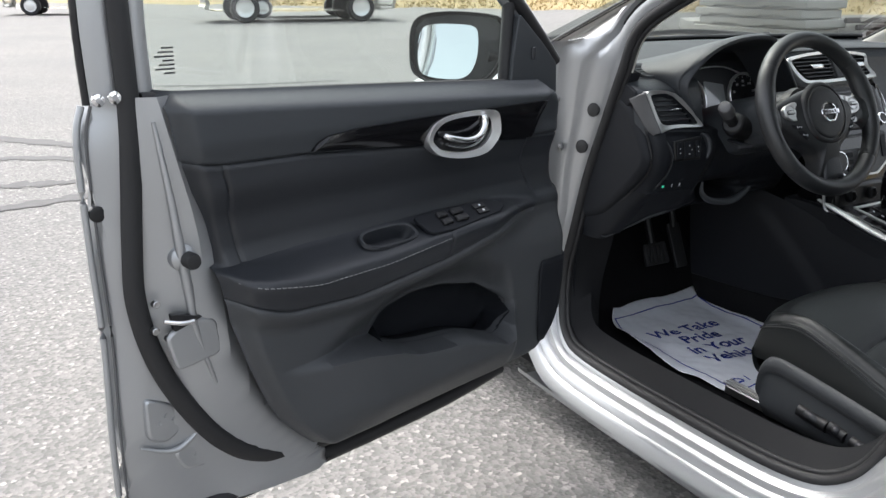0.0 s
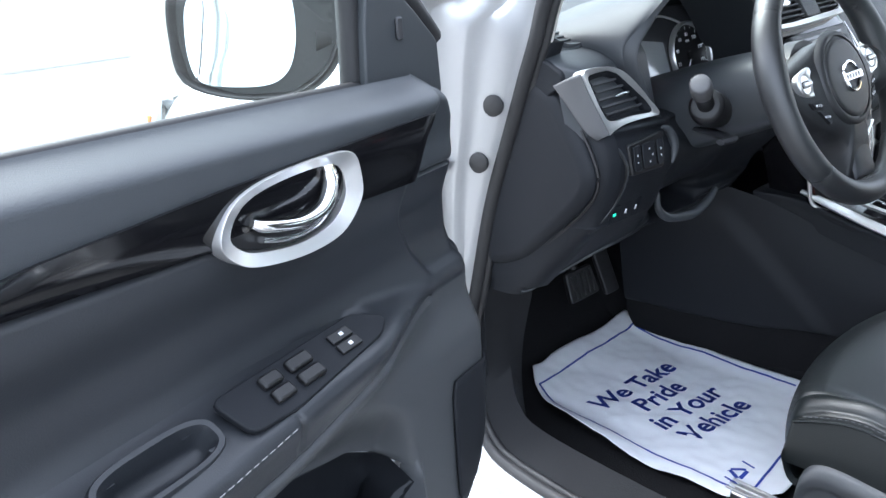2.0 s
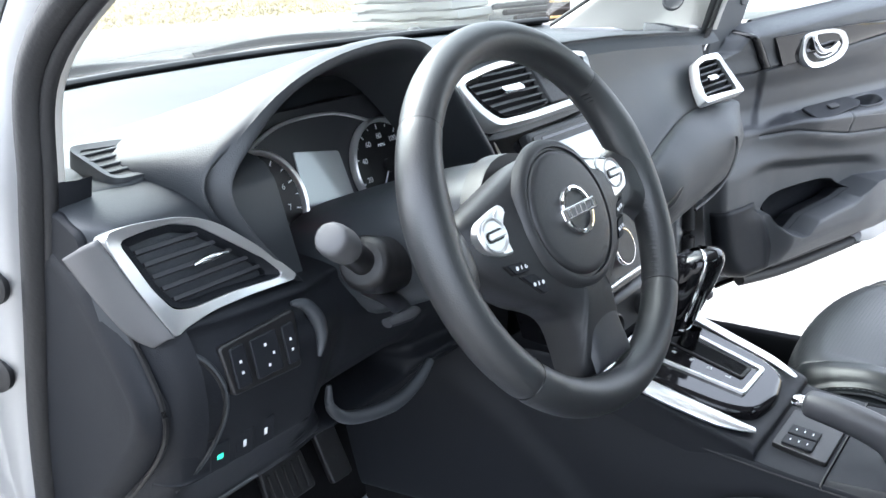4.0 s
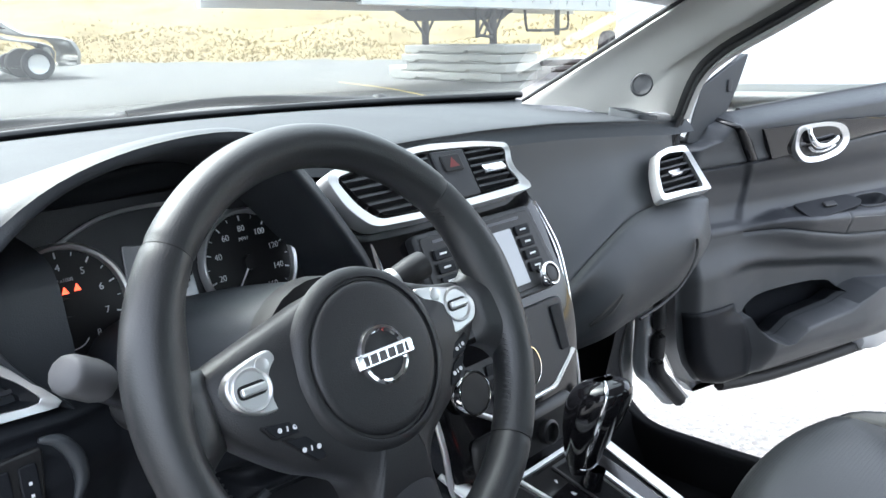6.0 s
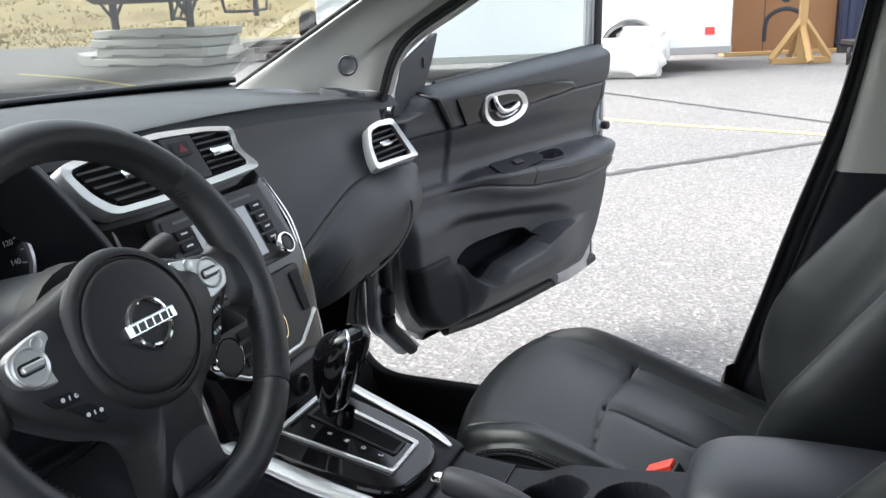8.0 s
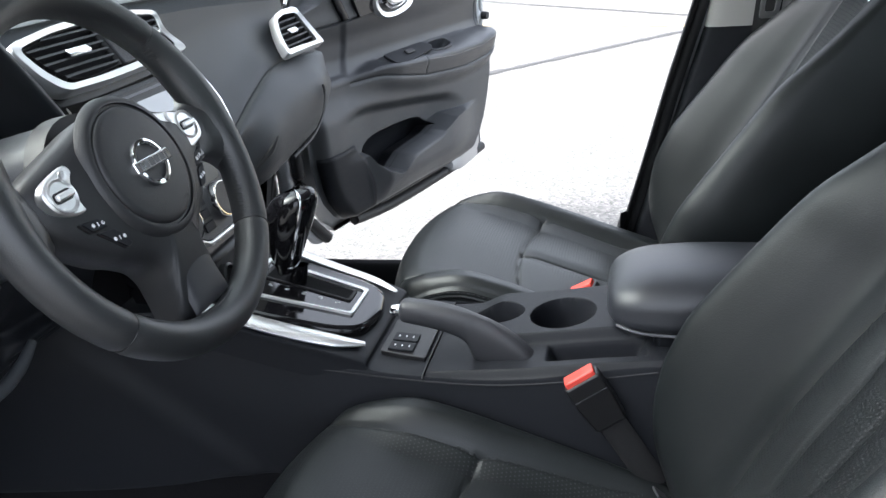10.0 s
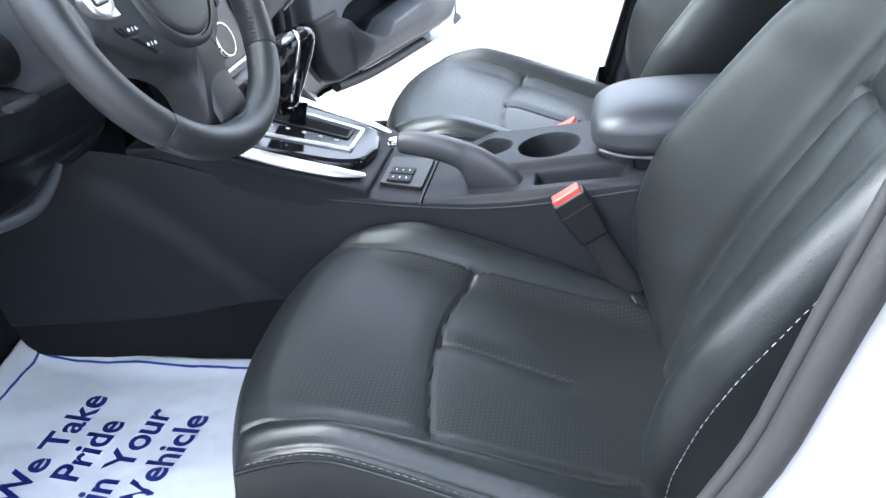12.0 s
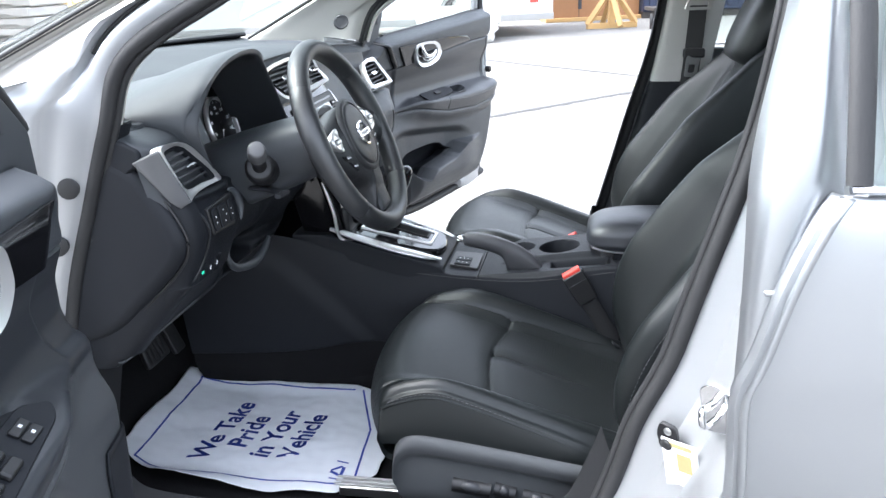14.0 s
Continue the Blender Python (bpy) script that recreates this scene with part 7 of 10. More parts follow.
    tube("stalk", [(-0.31, 0.135, 0.822), (-0.25, 0.132, 0.838), (-0.205, 0.130, 0.850), (-0.188, 0.129, 0.854)], [0.011, 0.0125, 0.015, 0.0145], BLACK, sh, "black wiper stalk", 24, 16)
    tube("stalk_ring", [(-0.232, 0.1315, 0.8425), (-0.226, 0.131, 0.844)], 0.0155, SATIN, sh, "", 4, 16)
    tube("tilt_lever", [(-0.445, 0.20, 0.757), (-0.452, 0.16, 0.756), (-0.470, 0.130, 0.755)], [0.010, 0.012, 0.010], PLASTIC_GREY, sh, "column tilt lever", 14, 10, flat=0.45)
    tube("tilt_lever_tip", [(-0.500, 0.126, 0.757), (-0.475, 0.124, 0.756), (-0.458, 0.126, 0.756)], [0.007, 0.009, 0.006], PLASTIC_GREY, sh, "", 12, 10, flat=0.6)
    # switch bank beside the column
    sf = frame_of((-0.592, 0.190, 0.750), (0.98, -0.03, 0), (0, 0.14, 0.98))
    bank = slab("switch_bank", [(-0.040, -0.024), (0.036, -0.026), (0.042, 0.028), (-0.044, 0.022)], sf, -0.008, 0.0012, BLACK, DASH, "black bank of dashboard switches", 0.002, 0.005)
    for x0, w in ((-0.028, 0.016), (0.0, 0.029), (0.0275, 0.014)):
        b = slab("switch", [(x0 - w / 2, -0.019), (x0 + w / 2, -0.019), (x0 + w / 2, 0.019), (x0 - w / 2, 0.018)], sf, 0.001, 0.0042, PLASTIC, bank, "", 0.0012, 0.003)
        for dx, dy in ((0, -0.010), (0, 0.009), (0.007, -0.001)) if w > 0.02 else ((0, -0.006), (0, 0.004)):
            slab("symbol", [(x0 + dx - 0.0012, dy - 0.0013), (x0 + dx + 0.0012, dy - 0.0013), (x0 + dx + 0.0012, dy + 0.0013), (x0 + dx - 0.0012, dy + 0.0013)], sf, 0.0042, 0.0045, WHITE_INK, b, "", 0)
    # paler crescent paints in the light on the recess's end wall
    tube("switch_surround", [sf[0] + a * sf[1] + b * sf[2] + 0.000 * sf[3] for a, b in ((0.040, 0.033), (0.055, 0.027), (0.065, 0.010), (0.066, -0.008), (0.058, -0.026))], [0.002, 0.006, 0.0075, 0.006, 0.002], PLASTIC_SOFT, bank, "rounded end of the switch recess, its lit wall put in paler", 30, 12)
    for x0, y0, m in ((-0.638, 0.2185, GREEN_LED), (-0.611, 0.2175, WHITE_INK), (-0.586, 0.2175, WHITE_INK)):
        lf = frame_of((x0, y0, 0.664), (1, -0.10, 0.0), (0, -0.30, 0.95))
        p = slab("small_switch", [(-0.010, -0.016), (0.010, -0.016), (0.010, 0.016), (-0.010, 0.016)], lf, -0.010, 0.0045, PLASTIC, DASH, "small fascia switch", 0.001, 0.003)
        slab("symbol", [(-0.003, -0.0028), (0.003, -0.0028), (0.003, 0.0028), (-0.003, 0.0028)] if m is GREEN_LED else [(-0.0016, -0.004), (0.0016, -0.004), (0.0016, 0.004), (-0.0016, 0.004)], lf, 0.0046, 0.005, m, p, "", 0)
    # pedals
    pd = thing("pedal", (-0.345, 0.52, 0.36), "black rubber brake pedal hanging below the dashboard", "pedal", "pedals")
    pf = frame_of((-0.345, 0.515, 0.365), (1, 0.0, 0), (0, 0.35, 0.94))
    pad = slab("pedal_pad", [(-0.045, -0.032), (0.045, -0.032), (0.04, 0.032), (-0.04, 0.032)], pf, -0.006, 0.006, RUBBER, pd, "ribbed rubber pad", 0.003, 0.008)
    for k in range(5):
        box("rib", (-0.375 + k * 0.015, 0.507, 0.367), (0.005, 0.006, 0.048), RUBBER, pad, "", 0.001, lean=-20)
    tube("pedal_arm", [(-0.345, 0.525, 0.37), (-0.345, 0.57, 0.50), (-0.345, 0.56, 0.62)], 0.010, BLACK, pd, "", 14, 8)
    pd2 = thing("pedal", (-0.235, 0.55, 0.36), "black rubber throttle pedal hanging below the dashboard", "pedal", "pedals")
    pf = frame_of((-0.235, 0.545, 0.375), (1, 0.0, 0), (0, 0.4, 0.92))
    slab("pedal_pad", [(-0.022, -0.075), (0.022, -0.075), (0.022, 0.06), (-0.022, 0.06)], pf, -0.006, 0.006, RUBBER, pd2, "long rubber pad", 0.003, 0.008)
    tube("pedal_arm", [(-0.235, 0.56, 0.42), (-0.235, 0.585, 0.52), (-0.235, 0.57, 0.62)], 0.009, BLACK, pd2, "", 14, 8)


instruments()


# ---- steering wheel ----
def steering_wheel():
    w = thing("steering_wheel", (-0.366, 0.024, 0.839), "black leather three-spoke steering wheel with silver switch pods", "steering wheel")
    fr = frame_of((-0.366, 0.024, 0.839), (1, 0, 0), (0, 0.407, 0.914))
    o, x, v, n = fr

    def at(a, b, h=0.0):
        return o + a * x + b * v + h * n

    # rim: a thick leather section, swollen at the thumb rests, with narrow stitched joints
    R, r, nt, ns = 0.1715, 0.0178, 240, 24
    th = np.linspace(0, 2 * np.pi, nt, endpoint=False)
    sec = np.linspace(0, 2 * np.pi, ns, endpoint=False)
    deg = np.degrees(th)
    joint = sum(0.0014 * np.exp(-(((deg - s) / 0.7) ** 2)) for s in (40, 140, 222, 318))
    thumb = sum(np.exp(-((((deg - s + 180) % 360 - 180) / 15) ** 2)) for s in (14, 166))
    ring = np.zeros((nt, ns, 3))
    for i, t in enumerate(th):
        for j, q in enumerate(sec):
            k = r - joint[i] + 0.0016 * thumb[i]
            inward = max(0.0, -math.cos(q)) ** 2
            rad = R + k * math.cos(q) - 0.006 * thumb[i] * inward
            ring[i, j] = at(rad * math.cos(t), rad * math.sin(t), 1.08 * k * math.sin(q))
    rim = mesh_ob("rim", ring, grid_faces(nt, ns, True, True), LEATHER_WHEEL, w, "black leather rim with stitched joints", 60, flip=False)
    for s in (40, 140, 222, 318):
        t = radians(s)
        loop = [at((R + (r - 0.0009) * math.cos(q)) * math.cos(t), (R + (r - 0.0009) * math.cos(q)) * math.sin(t), 1.08 * (r - 0.0009) * math.sin(q)) for q in np.linspace(0, 2 * np.pi, 24, endpoint=False)]
        tube("rim_joint", loop, 0.0007, BLACK, rim, "", 24, 5, True)
    # two rows of short lacing stitches along the inner edge of the grips
    for a0, a1 in ((-40, 38), (142, 220)):
        vs, fs = [], []
        for a in np.linspace(a0, a1, 44):
            c0, c1 = radians(a), radians(a + 0.75)
            p0, p1 = at((R - r * 0.88) * math.cos(c0), (R - r * 0.88) * math.sin(c0), r * 0.56), at((R - r * 1.04) * math.cos(c1), (R - r * 1.04) * math.sin(c1), r * 0.10)
            t = (p1 - p0) / np.linalg.norm(p1 - p0)
            s = np.cross(t, n)
            s /= np.linalg.norm(s)
            k = len(vs)
            for q, e in ((p0, 0.0006), ((p0 + p1) / 2 + 0.0012 * n, 0.0014), (p1, 0.0006)):
                for c, d in ((1, 0), (0, 1), (-1, 0), (0, -1)):
                    vs.append(q + e * (c * s + d * np.cross(s, t)))
            for m in (0, 4):
                fs += [(k + m + i, k + m + (i + 1) % 4, k + m + 4 + (i + 1) % 4, k + m + 4 + i) for i in range(4)]
        tagged(mesh_ob("lacing", vs, fs, LEATHER_WHEEL, w, "raised black lacing", 60), kind="stuff")
    # leather webs that join the rim to the spokes
    for s in (-1, 1):
        rows = []
        for a, hi, lo, hh in ((0.130, 0.029, -0.026, -0.006), (0.138, 0.030, -0.030, 0.004), (0.147, 0.035, -0.037, 0.008), (0.156, 0.048, -0.050, 0.009), (0.165, 0.060, -0.062, 0.006)):
            rows.append([at(s * a, hi + 0.002, -0.016), at(s * a, hi, -0.004 + hh * 0.3), at(s * a, hi * 0.75 + lo * 0.25, hh), at(s * a, (hi + lo) / 2, hh + 0.001), at(s * a, hi * 0.25 + lo * 0.75, hh), at(s * a, lo, -0.004 + hh * 0.3), at(s * a, lo - 0.002, -0.016)])
        skin("grip_web", rows, LEATHER_WHEEL, w, "leather web between rim and spoke", 18, 26, flip=s < 0)
    # centre body: a domed moulding with its edges rolled under
    out = [(0.0, 0.060), (0.030, 0.0565), (0.060, 0.047), (0.095, 0.036), (0.125, 0.031), (0.137, 0.020), (0.137, 0.0), (0.128, -0.016), (0.110, -0.029), (0.094, -0.044), (0.078, -0.060), (0.055, -0.073), (0.038, -0.086), (0.031, -0.105), (0.030, -0.130), (0.032, -0.150), (0.0, -0.156), (-0.040, -0.150), (-0.040, -0.125), (-0.038, -0.105), (-0.044, -0.088), (-0.062, -0.074), (-0.084, -0.062), (-0.104, -0.046), (-0.124, -0.027), (-0.136, -0.008), (-0.138, 0.015), (-0.128, 0.029), (-0.095, 0.040), (-0.060, 0.0495), (-0.030, 0.0575)]
    L = curve(out, 200, True)
    c = np.array([0.0, -0.012])
    rows = []
    for k, h in ((0.93, -0.040), (0.985, -0.022), (1.0, -0.008), (0.985, 0.001), (0.95, 0.006), (0.88, 0.0095), (0.75, 0.0125), (0.55, 0.0155), (0.3, 0.017), (0.02, 0.017)):
        q = c + (L - c) * k
        drop = 0.010 * np.clip((np.linalg.norm(q - c, axis=1) - 0.065) / 0.10, 0, 1) + 0.006 * smoothstep(-0.075, -0.14, q[:, 1])
        rows.append(o + q[:, :1] * x + q[:, 1:] * v + (h - drop * (h > -0.03))[:, None] * n)
    body = mesh_ob("spokes", np.stack(rows), grid_faces(10, 200, False, True), WHEEL_PLASTIC, w, "charcoal three-spoke centre", 60, flip=True)
    lathe("hub_shroud", [(0.052, -0.085), (0.075, -0.05), (0.07, -0.03)], fr, BLACK, w, "", 30)
    # airbag pad, set in a narrow groove
    pf = (o - 0.003 * v - 0.003 * x, x, v, n)
    pad = lathe("airbag_pad", [(0.0592, 0.008), (0.0592, 0.0178), (0.0572, 0.0202), (0.052, 0.0212), (0.035, 0.0224), (0.004, 0.0228)], pf, WHEEL_PLASTIC, w, "round charcoal airbag pad", 72)
    lathe("pad_groove", [(0.0594, 0.010), (0.0594, 0.0176), (0.0615, 0.0176), (0.0617, 0.010)], pf, BLACK, pad, "", 72)
    lathe("pad_collar", [(0.0617, 0.008), (0.0622, 0.0195), (0.0650, 0.0196), (0.0700, 0.0160), (0.0720, 0.010)], pf, WHEEL_PLASTIC, pad, "", 72)
    # badge: a chrome ring crossed by a bar
    bf = (o - 0.004 * v + 0.0228 * n, x, v, n)
    b = lathe("badge_ring", [(0.0185, -0.001), (0.0185, 0.002), (0.0205, 0.0035), (0.0228, 0.0032), (0.0240, 0.0), (0.0240, -0.001)], bf, CHROME, w, "chrome ring badge", 48)
    slab("badge_bar", [(-0.0290, -0.0058), (0.0290, -0.0058), (0.0290, 0.0058), (-0.0290, 0.0058)], bf, -0.001, 0.0048, CHROME, b, "chrome bar across the badge", 0.0012, 0.002)
    slab("bar_inlay", [(-0.0225, -0.0036), (0.0225, -0.0036), (0.0225, 0.0036), (-0.0225, 0.0036)], bf, 0.0048, 0.0051, SATIN_DULL, b, "", 0)
    for k in range(5):
        a = -0.0180 + k * 0.0090
        slab("bar_mark", [(a - 0.0008, -0.0040), (a + 0.0008, -0.0040), (a + 0.0014, 0.0040), (a - 0.0004, 0.0040)], bf, 0.0051, 0.0055, CHROME, b, "", 0)
    for x0, x1, y0 in ((0.010, 0.028, -0.040), (0.006, 0.030, -0.046), (-0.036, -0.028, 0.010)):
        slab("pad_print", [(x0, y0), (x1, y0), (x1, y0 + 0.003), (x0, y0 + 0.003)], pf, 0.0205, 0.0214, BLACK, pad, "", 0)
    # silver pods with a sunken round switch and a roller, dark switches below
    for s in (-1, 1):
        poly = [(-0.129, 0.012), (-0.121, 0.022), (-0.100, 0.028), (-0.083, 0.030), (-0.080, 0.010), (-0.078, -0.016), (-0.107, -0.014), (-0.125, -0.004)] if s < 0 else [(0.060, 0.037), (0.088, 0.033), (0.119, 0.024), (0.130, 0.010), (0.124, -0.006), (0.097, -0.013), (0.081, -0.009), (0.074, 0.017)]
        pod = slab("switch_pod", poly, fr, -0.002, 0.0105, SATIN, w, "satin silver switch pod", 0.0018, 0.007, 0.001)
        c = (o + (-0.108 * x + 0.006 * v if s < 0 else 0.106 * x + 0.012 * v) + 0.0105 * n, x, v, n)
        d = lathe("switch_ring", [(0.0158, -0.001), (0.0158, 0.0010), (0.0148, 0.0016), (0.0138, 0.0008), (0.0120, -0.0006), (0.003, -0.0010)], c, SATIN, pod, "round silver switch dish", 32)
        slab("roller_slot", [(-0.0115, -0.0050), (0.0115, -0.0050), (0.0115, 0.0050), (-0.0115, 0.0050)], c, -0.0005, 0.0006, BLACK, d, "", 0, 0.0045)
        slab("roller", [(-0.0105, -0.0030), (0.0105, -0.0030), (0.0105, 0.0030), (-0.0105, 0.0030)], c, 0.0005, 0.0050, SATIN, d, "ribbed silver roller", 0.0014, 0.0025)
        e = (o + (-0.0955 * x + 0.0195 * v if s < 0 else 0.084 * x + 0.0265 * v) + 0.0105 * n, x, v, n)
        lathe("pod_button", [(0.0058, 0.0), (0.0056, 0.0009), (0.0045, 0.0013), (0.001, 0.0013)], e, SATIN, pod, "", 20)
        if s < 0:
            sets = ([(-0.108, -0.021), (-0.080, -0.0245), (-0.077, -0.034), (-0.101, -0.0315)], [(-0.095, -0.0355), (-0.073, -0.0385), (-0.067, -0.057), (-0.075, -0.057)])
        else:
            sets = ([(0.086, -0.019), (0.106, -0.0135), (0.098, -0.027), (0.081, -0.0305)], [(0.080, -0.0335), (0.095, -0.030), (0.080, -0.049), (0.070, -0.050)])
        for q in sets:
            m = np.mean(q, axis=0)
            slab("switch_well", [m + (np.array(k) - m) * 1.14 for k in q], fr, 0.0, 0.0088, BLACK, w, "", 0.0008, 0.003)
            sw = slab("switch", q, fr, 0.002, 0.0105, PLASTIC, w, "black wheel switch", 0.001, 0.002)
            along = np.array(q[1]) - np.array(q[0])
            along /= np.linalg.norm(along)
            across = np.array([-along[1], along[0]])
            for dx in (-0.0062, 0.0062):
                e = m + along * dx * (1 if s < 0 else 0.7)
                lathe("symbol", [(0.0019, 0.0), (0.0019, 0.0003), (0.0010, 0.0003), (0.0010, 0.0)], (o + e[0] * x + e[1] * v + 0.0106 * n, x, v, n), WHITE_INK, sw, "", 10)
            slab("symbol", [m + along * k * 0.0006 + across * j * 0.0018 for k, j in ((-1, -1), (1, -1), (1, 1), (-1, 1))], fr, 0.0105, 0.0109, WHITE_INK, sw, "", 0)
    # lower spoke cover with a raised middle, and the dark slot under it
    rows = [[at(a * wd, b, h * e - 0.002) for a, e in ((-1, 0.0), (-0.8, 0.75), (-0.3, 1.0), (0.35, 1.0), (0.8, 0.75), (1, 0.0))] for b, wd, h in ((-0.074, 0.034, 0.012), (-0.095, 0.031, 0.011), (-0.120, 0.031, 0.009), (-0.143, 0.033, 0.007), (-0.150, 0.034, 0.002))]
    skin("spoke_cover", rows, PLASTIC_GREY, w, "slate lower spoke cover", 18, 20, flip=True)
    tube("spoke_gap", [at(-0.044, -0.150, 0.002), at(0.0, -0.1545, 0.004), at(0.040, -0.151, 0.002)], 0.0022, BLACK, w, "", 16, 6)


steering_wheel()


# ---- centre console ----
def console():
    c = thing("centre_console", (0, -0.1, 0.2), "charcoal centre console with cup holders and a gloss shifter surround", "console")
    for s in (-1, 1):
        rows = []
        for y, zb, zt, xb, xt in ((0.50, 0.30, 0.60, 0.20, 0.235), (0.34, 0.296, 0.585, 0.170, 0.20), (0.22, 0.30, 0.553, 0.150, 0.160), (0.10, 0.318, 0.502, 0.140, 0.124), (0.0, 0.30, 0.478, 0.136, 0.117), (-0.17, 0.22, 0.463, 0.132, 0.115), (-0.30, 0.20, 0.465, 0.130, 0.115), (-0.47, 0.20, 0.492, 0.130, 0.115), (-0.75, 0.20, 0.50, 0.130, 0.112)):
            rows.append([(s * (xb - 0.012), y, zb - 0.006), (s * xb, y, zb), (s * (xb * 0.5 + xt * 0.5 + 0.006), y, zb * 0.45 + zt * 0.55), (s * xt, y, zt - 0.004), (s * (xt - 0.004), y, zt), (s * (xt - 0.008), y, zt + 0.002)])
        skin("tunnel_carpet", [[(s * (r[1][0] * s - 0.004), r[1][1], r[1][2] + 0.01), (s * (r[1][0] * s - 0.002), r[1][1], r[1][2] - 0.05), (s * min(r[1][0] * s - 0.01, 0.142), r[1][1], 0.165)] for r in rows], CARPET, c, "black carpet along the tunnel", 40, 8, flip=s > 0)
        flank = skin("console_side", rows, PLASTIC, c, "smooth charcoal console flank with a slanting fold", 110, 60, flip=s > 0)
        for q in flank.data.vertices:
            y, z = q.co.y - 0.1, q.co.z + 0.2
            d = (y - 0.106) * 0.736 - (z - 0.326) * 0.677
            q.co.x += s * (0.011 * float(smoothstep(-0.022, 0.012, d)) - 0.0012 * math.exp(-(((d + 0.024) / 0.003) ** 2))) * float(smoothstep(0.56, 0.50, z))
        tube("side_seam", [(s * 0.1235, 0.10, 0.500), (s * 0.1165, 0.0, 0.4765), (s * 0.1145, -0.17, 0.4615), (s * 0.1145, -0.30, 0.4635), (s * 0.1145, -0.47, 0.4905)], 0.0012, BLACK, c, "", 40, 6)
        # satin strips beside the shifter
        path = [(s * 0.125, 0.165, 0.578), (s * 0.116, 0.11, 0.556), (s * 0.108, 0.03, 0.529), (s * 0.098, -0.04, 0.509), (s * 0.083, -0.080, 0.497)]
        tube("console_strip", path, [0.010, 0.014, 0.016, 0.015, 0.005] if s < 0 else [0.006, 0.008, 0.009, 0.008, 0.003], SATIN, c, "bright satin strip beside the shifter", 40, 12, flat=0.45)
    # upper deck in pieces: front tray, shifter pod, switch deck, cup deck
    rows = []
    for y, z, w in ((0.24, 0.575, 0.16), (0.16, 0.562, 0.13), (0.05, 0.528, 0.118), (-0.075, 0.492, 0.108), (-0.095, 0.474, 0.108), (-0.165, 0.468, 0.108)):
        rows.append([(-w - 0.006, y, z - 0.048), (-w - 0.004, y, z - 0.012), (-w, y, z), (-w * 0.5, y, z), (w * 0.5, y, z), (w, y, z), (w + 0.004, y, z - 0.012), (w + 0.006, y, z - 0.048)])
    skin("front_deck", rows, PLASTIC, c, "charcoal front deck", 40, 20, flip=True)
    pf = frame_of((0.0, 0.045, 0.532), (1, 0, 0), (0, 0.970, 0.243))
    pod = slab("shifter_pod", [(-0.098, 0.115), (0.098, 0.115), (0.094, 0.0), (0.082, -0.085), (0.060, -0.122), (0.0, -0.132), (-0.060, -0.122), (-0.082, -0.085), (-0.094, 0.0)], pf, -0.014, 0.006, PIANO, c, "glossy black shifter surround", 0.006, 0.02, 0.004)
    outer = [(-0.052, 0.074), (0.064, 0.074), (0.046, -0.095), (-0.036, -0.095)]
    inner = [(-0.046, 0.068), (0.057, 0.068), (0.040, -0.089), (-0.031, -0.089)]
    bezel("gate_frame", outer, inner, pf, 0.004, 0.0105, SATIN, pod, "satin frame round the shift gate", 80, 0.001, 0.001)
    slab("gate_plate", inner, pf, 0.002, 0.0065, PIANO, pod, "gloss black gate plate", 0.0005)
    bezel("gate_slot", [(0.006, 0.060), (0.050, 0.060), (0.036, -0.080), (0.000, -0.080)], [(0.010, 0.055), (0.045, 0.055), (0.032, -0.075), (0.004, -0.075)], pf, 0.0066, 0.0095, RUBBER, pod, "raised rim of the shift slot", 60, 0.001, 0.0008)
    slab("gate_brush", [(0.010, 0.055), (0.045, 0.055), (0.032, -0.075), (0.004, -0.075)], pf, 0.0066, 0.0072, CARPET, pod, "dark slot of the shift gate", 0)
    for k, t in enumerate("PRNDL"):
        lettering("gear_letter", t, pf, 0.009, WHITE_INK, pod, "", at=(-0.010, 0.040 - k * 0.026), lift=0.0068)
    # switches behind the pod
    sf = frame_of((-0.022, -0.130, 0.475), (1, 0, 0), (0, 0.99, 0.08))
    bank = slab("switch_bank", [(-0.055, -0.032), (0.050, -0.032), (0.046, 0.034), (-0.048, 0.034)], sf, -0.006, 0.0025, BLACK, c, "black bank of seat heater switches", 0.001, 0.004)
    for x0 in (-0.034, -0.008):
        b = slab("switch", [(x0 - 0.011, -0.012), (x0 + 0.011, -0.012), (x0 + 0.011, 0.024), (x0 - 0.011, 0.024)], sf, 0.0025, 0.006, PLASTIC, bank, "", 0.001, 0.002)
        for dy in (-0.004, 0.006, 0.016):
            slab("symbol", [(x0 - 0.002, dy - 0.0007), (x0 + 0.002, dy - 0.0007), (x0 + 0.002, dy + 0.0007), (x0 - 0.002, dy + 0.0007)], sf, 0.0061, 0.0064, WHITE_INK, b, "", 0)
    # rear deck with a long tray and round cup holes, as a height field
    nx, ny = 150, 390
    xs, ys = np.linspace(-0.112, 0.112, nx), np.linspace(-0.168, -0.76, ny)
    gx, gy = np.meshgrid(xs, ys, indexing="ij")
    z = np.interp(gy, [-0.76, -0.47, -0.40, -0.30, -0.168], [0.505, 0.500, 0.493, 0.480, 0.468])
    island = smoothstep(-0.205, -0.255, gy) * smoothstep(-0.040, -0.030, gx) * smoothstep(-0.44, -0.41, gy) * 0.014
    z = z + island
    z = z - 0.030 * smoothstep(-0.088, -0.080, gx) * smoothstep(-0.040, -0.048, gx) * smoothstep(-0.325, -0.345, gy) * smoothstep(-0.460, -0.440, gy)
    for cx, cy, r in ((0.024, -0.342, 0.047), (0.040, -0.240, 0.036)):
        d = np.hypot(gx - cx, (gy - cy) * (1.0 if r > 0.04 else 0.8))
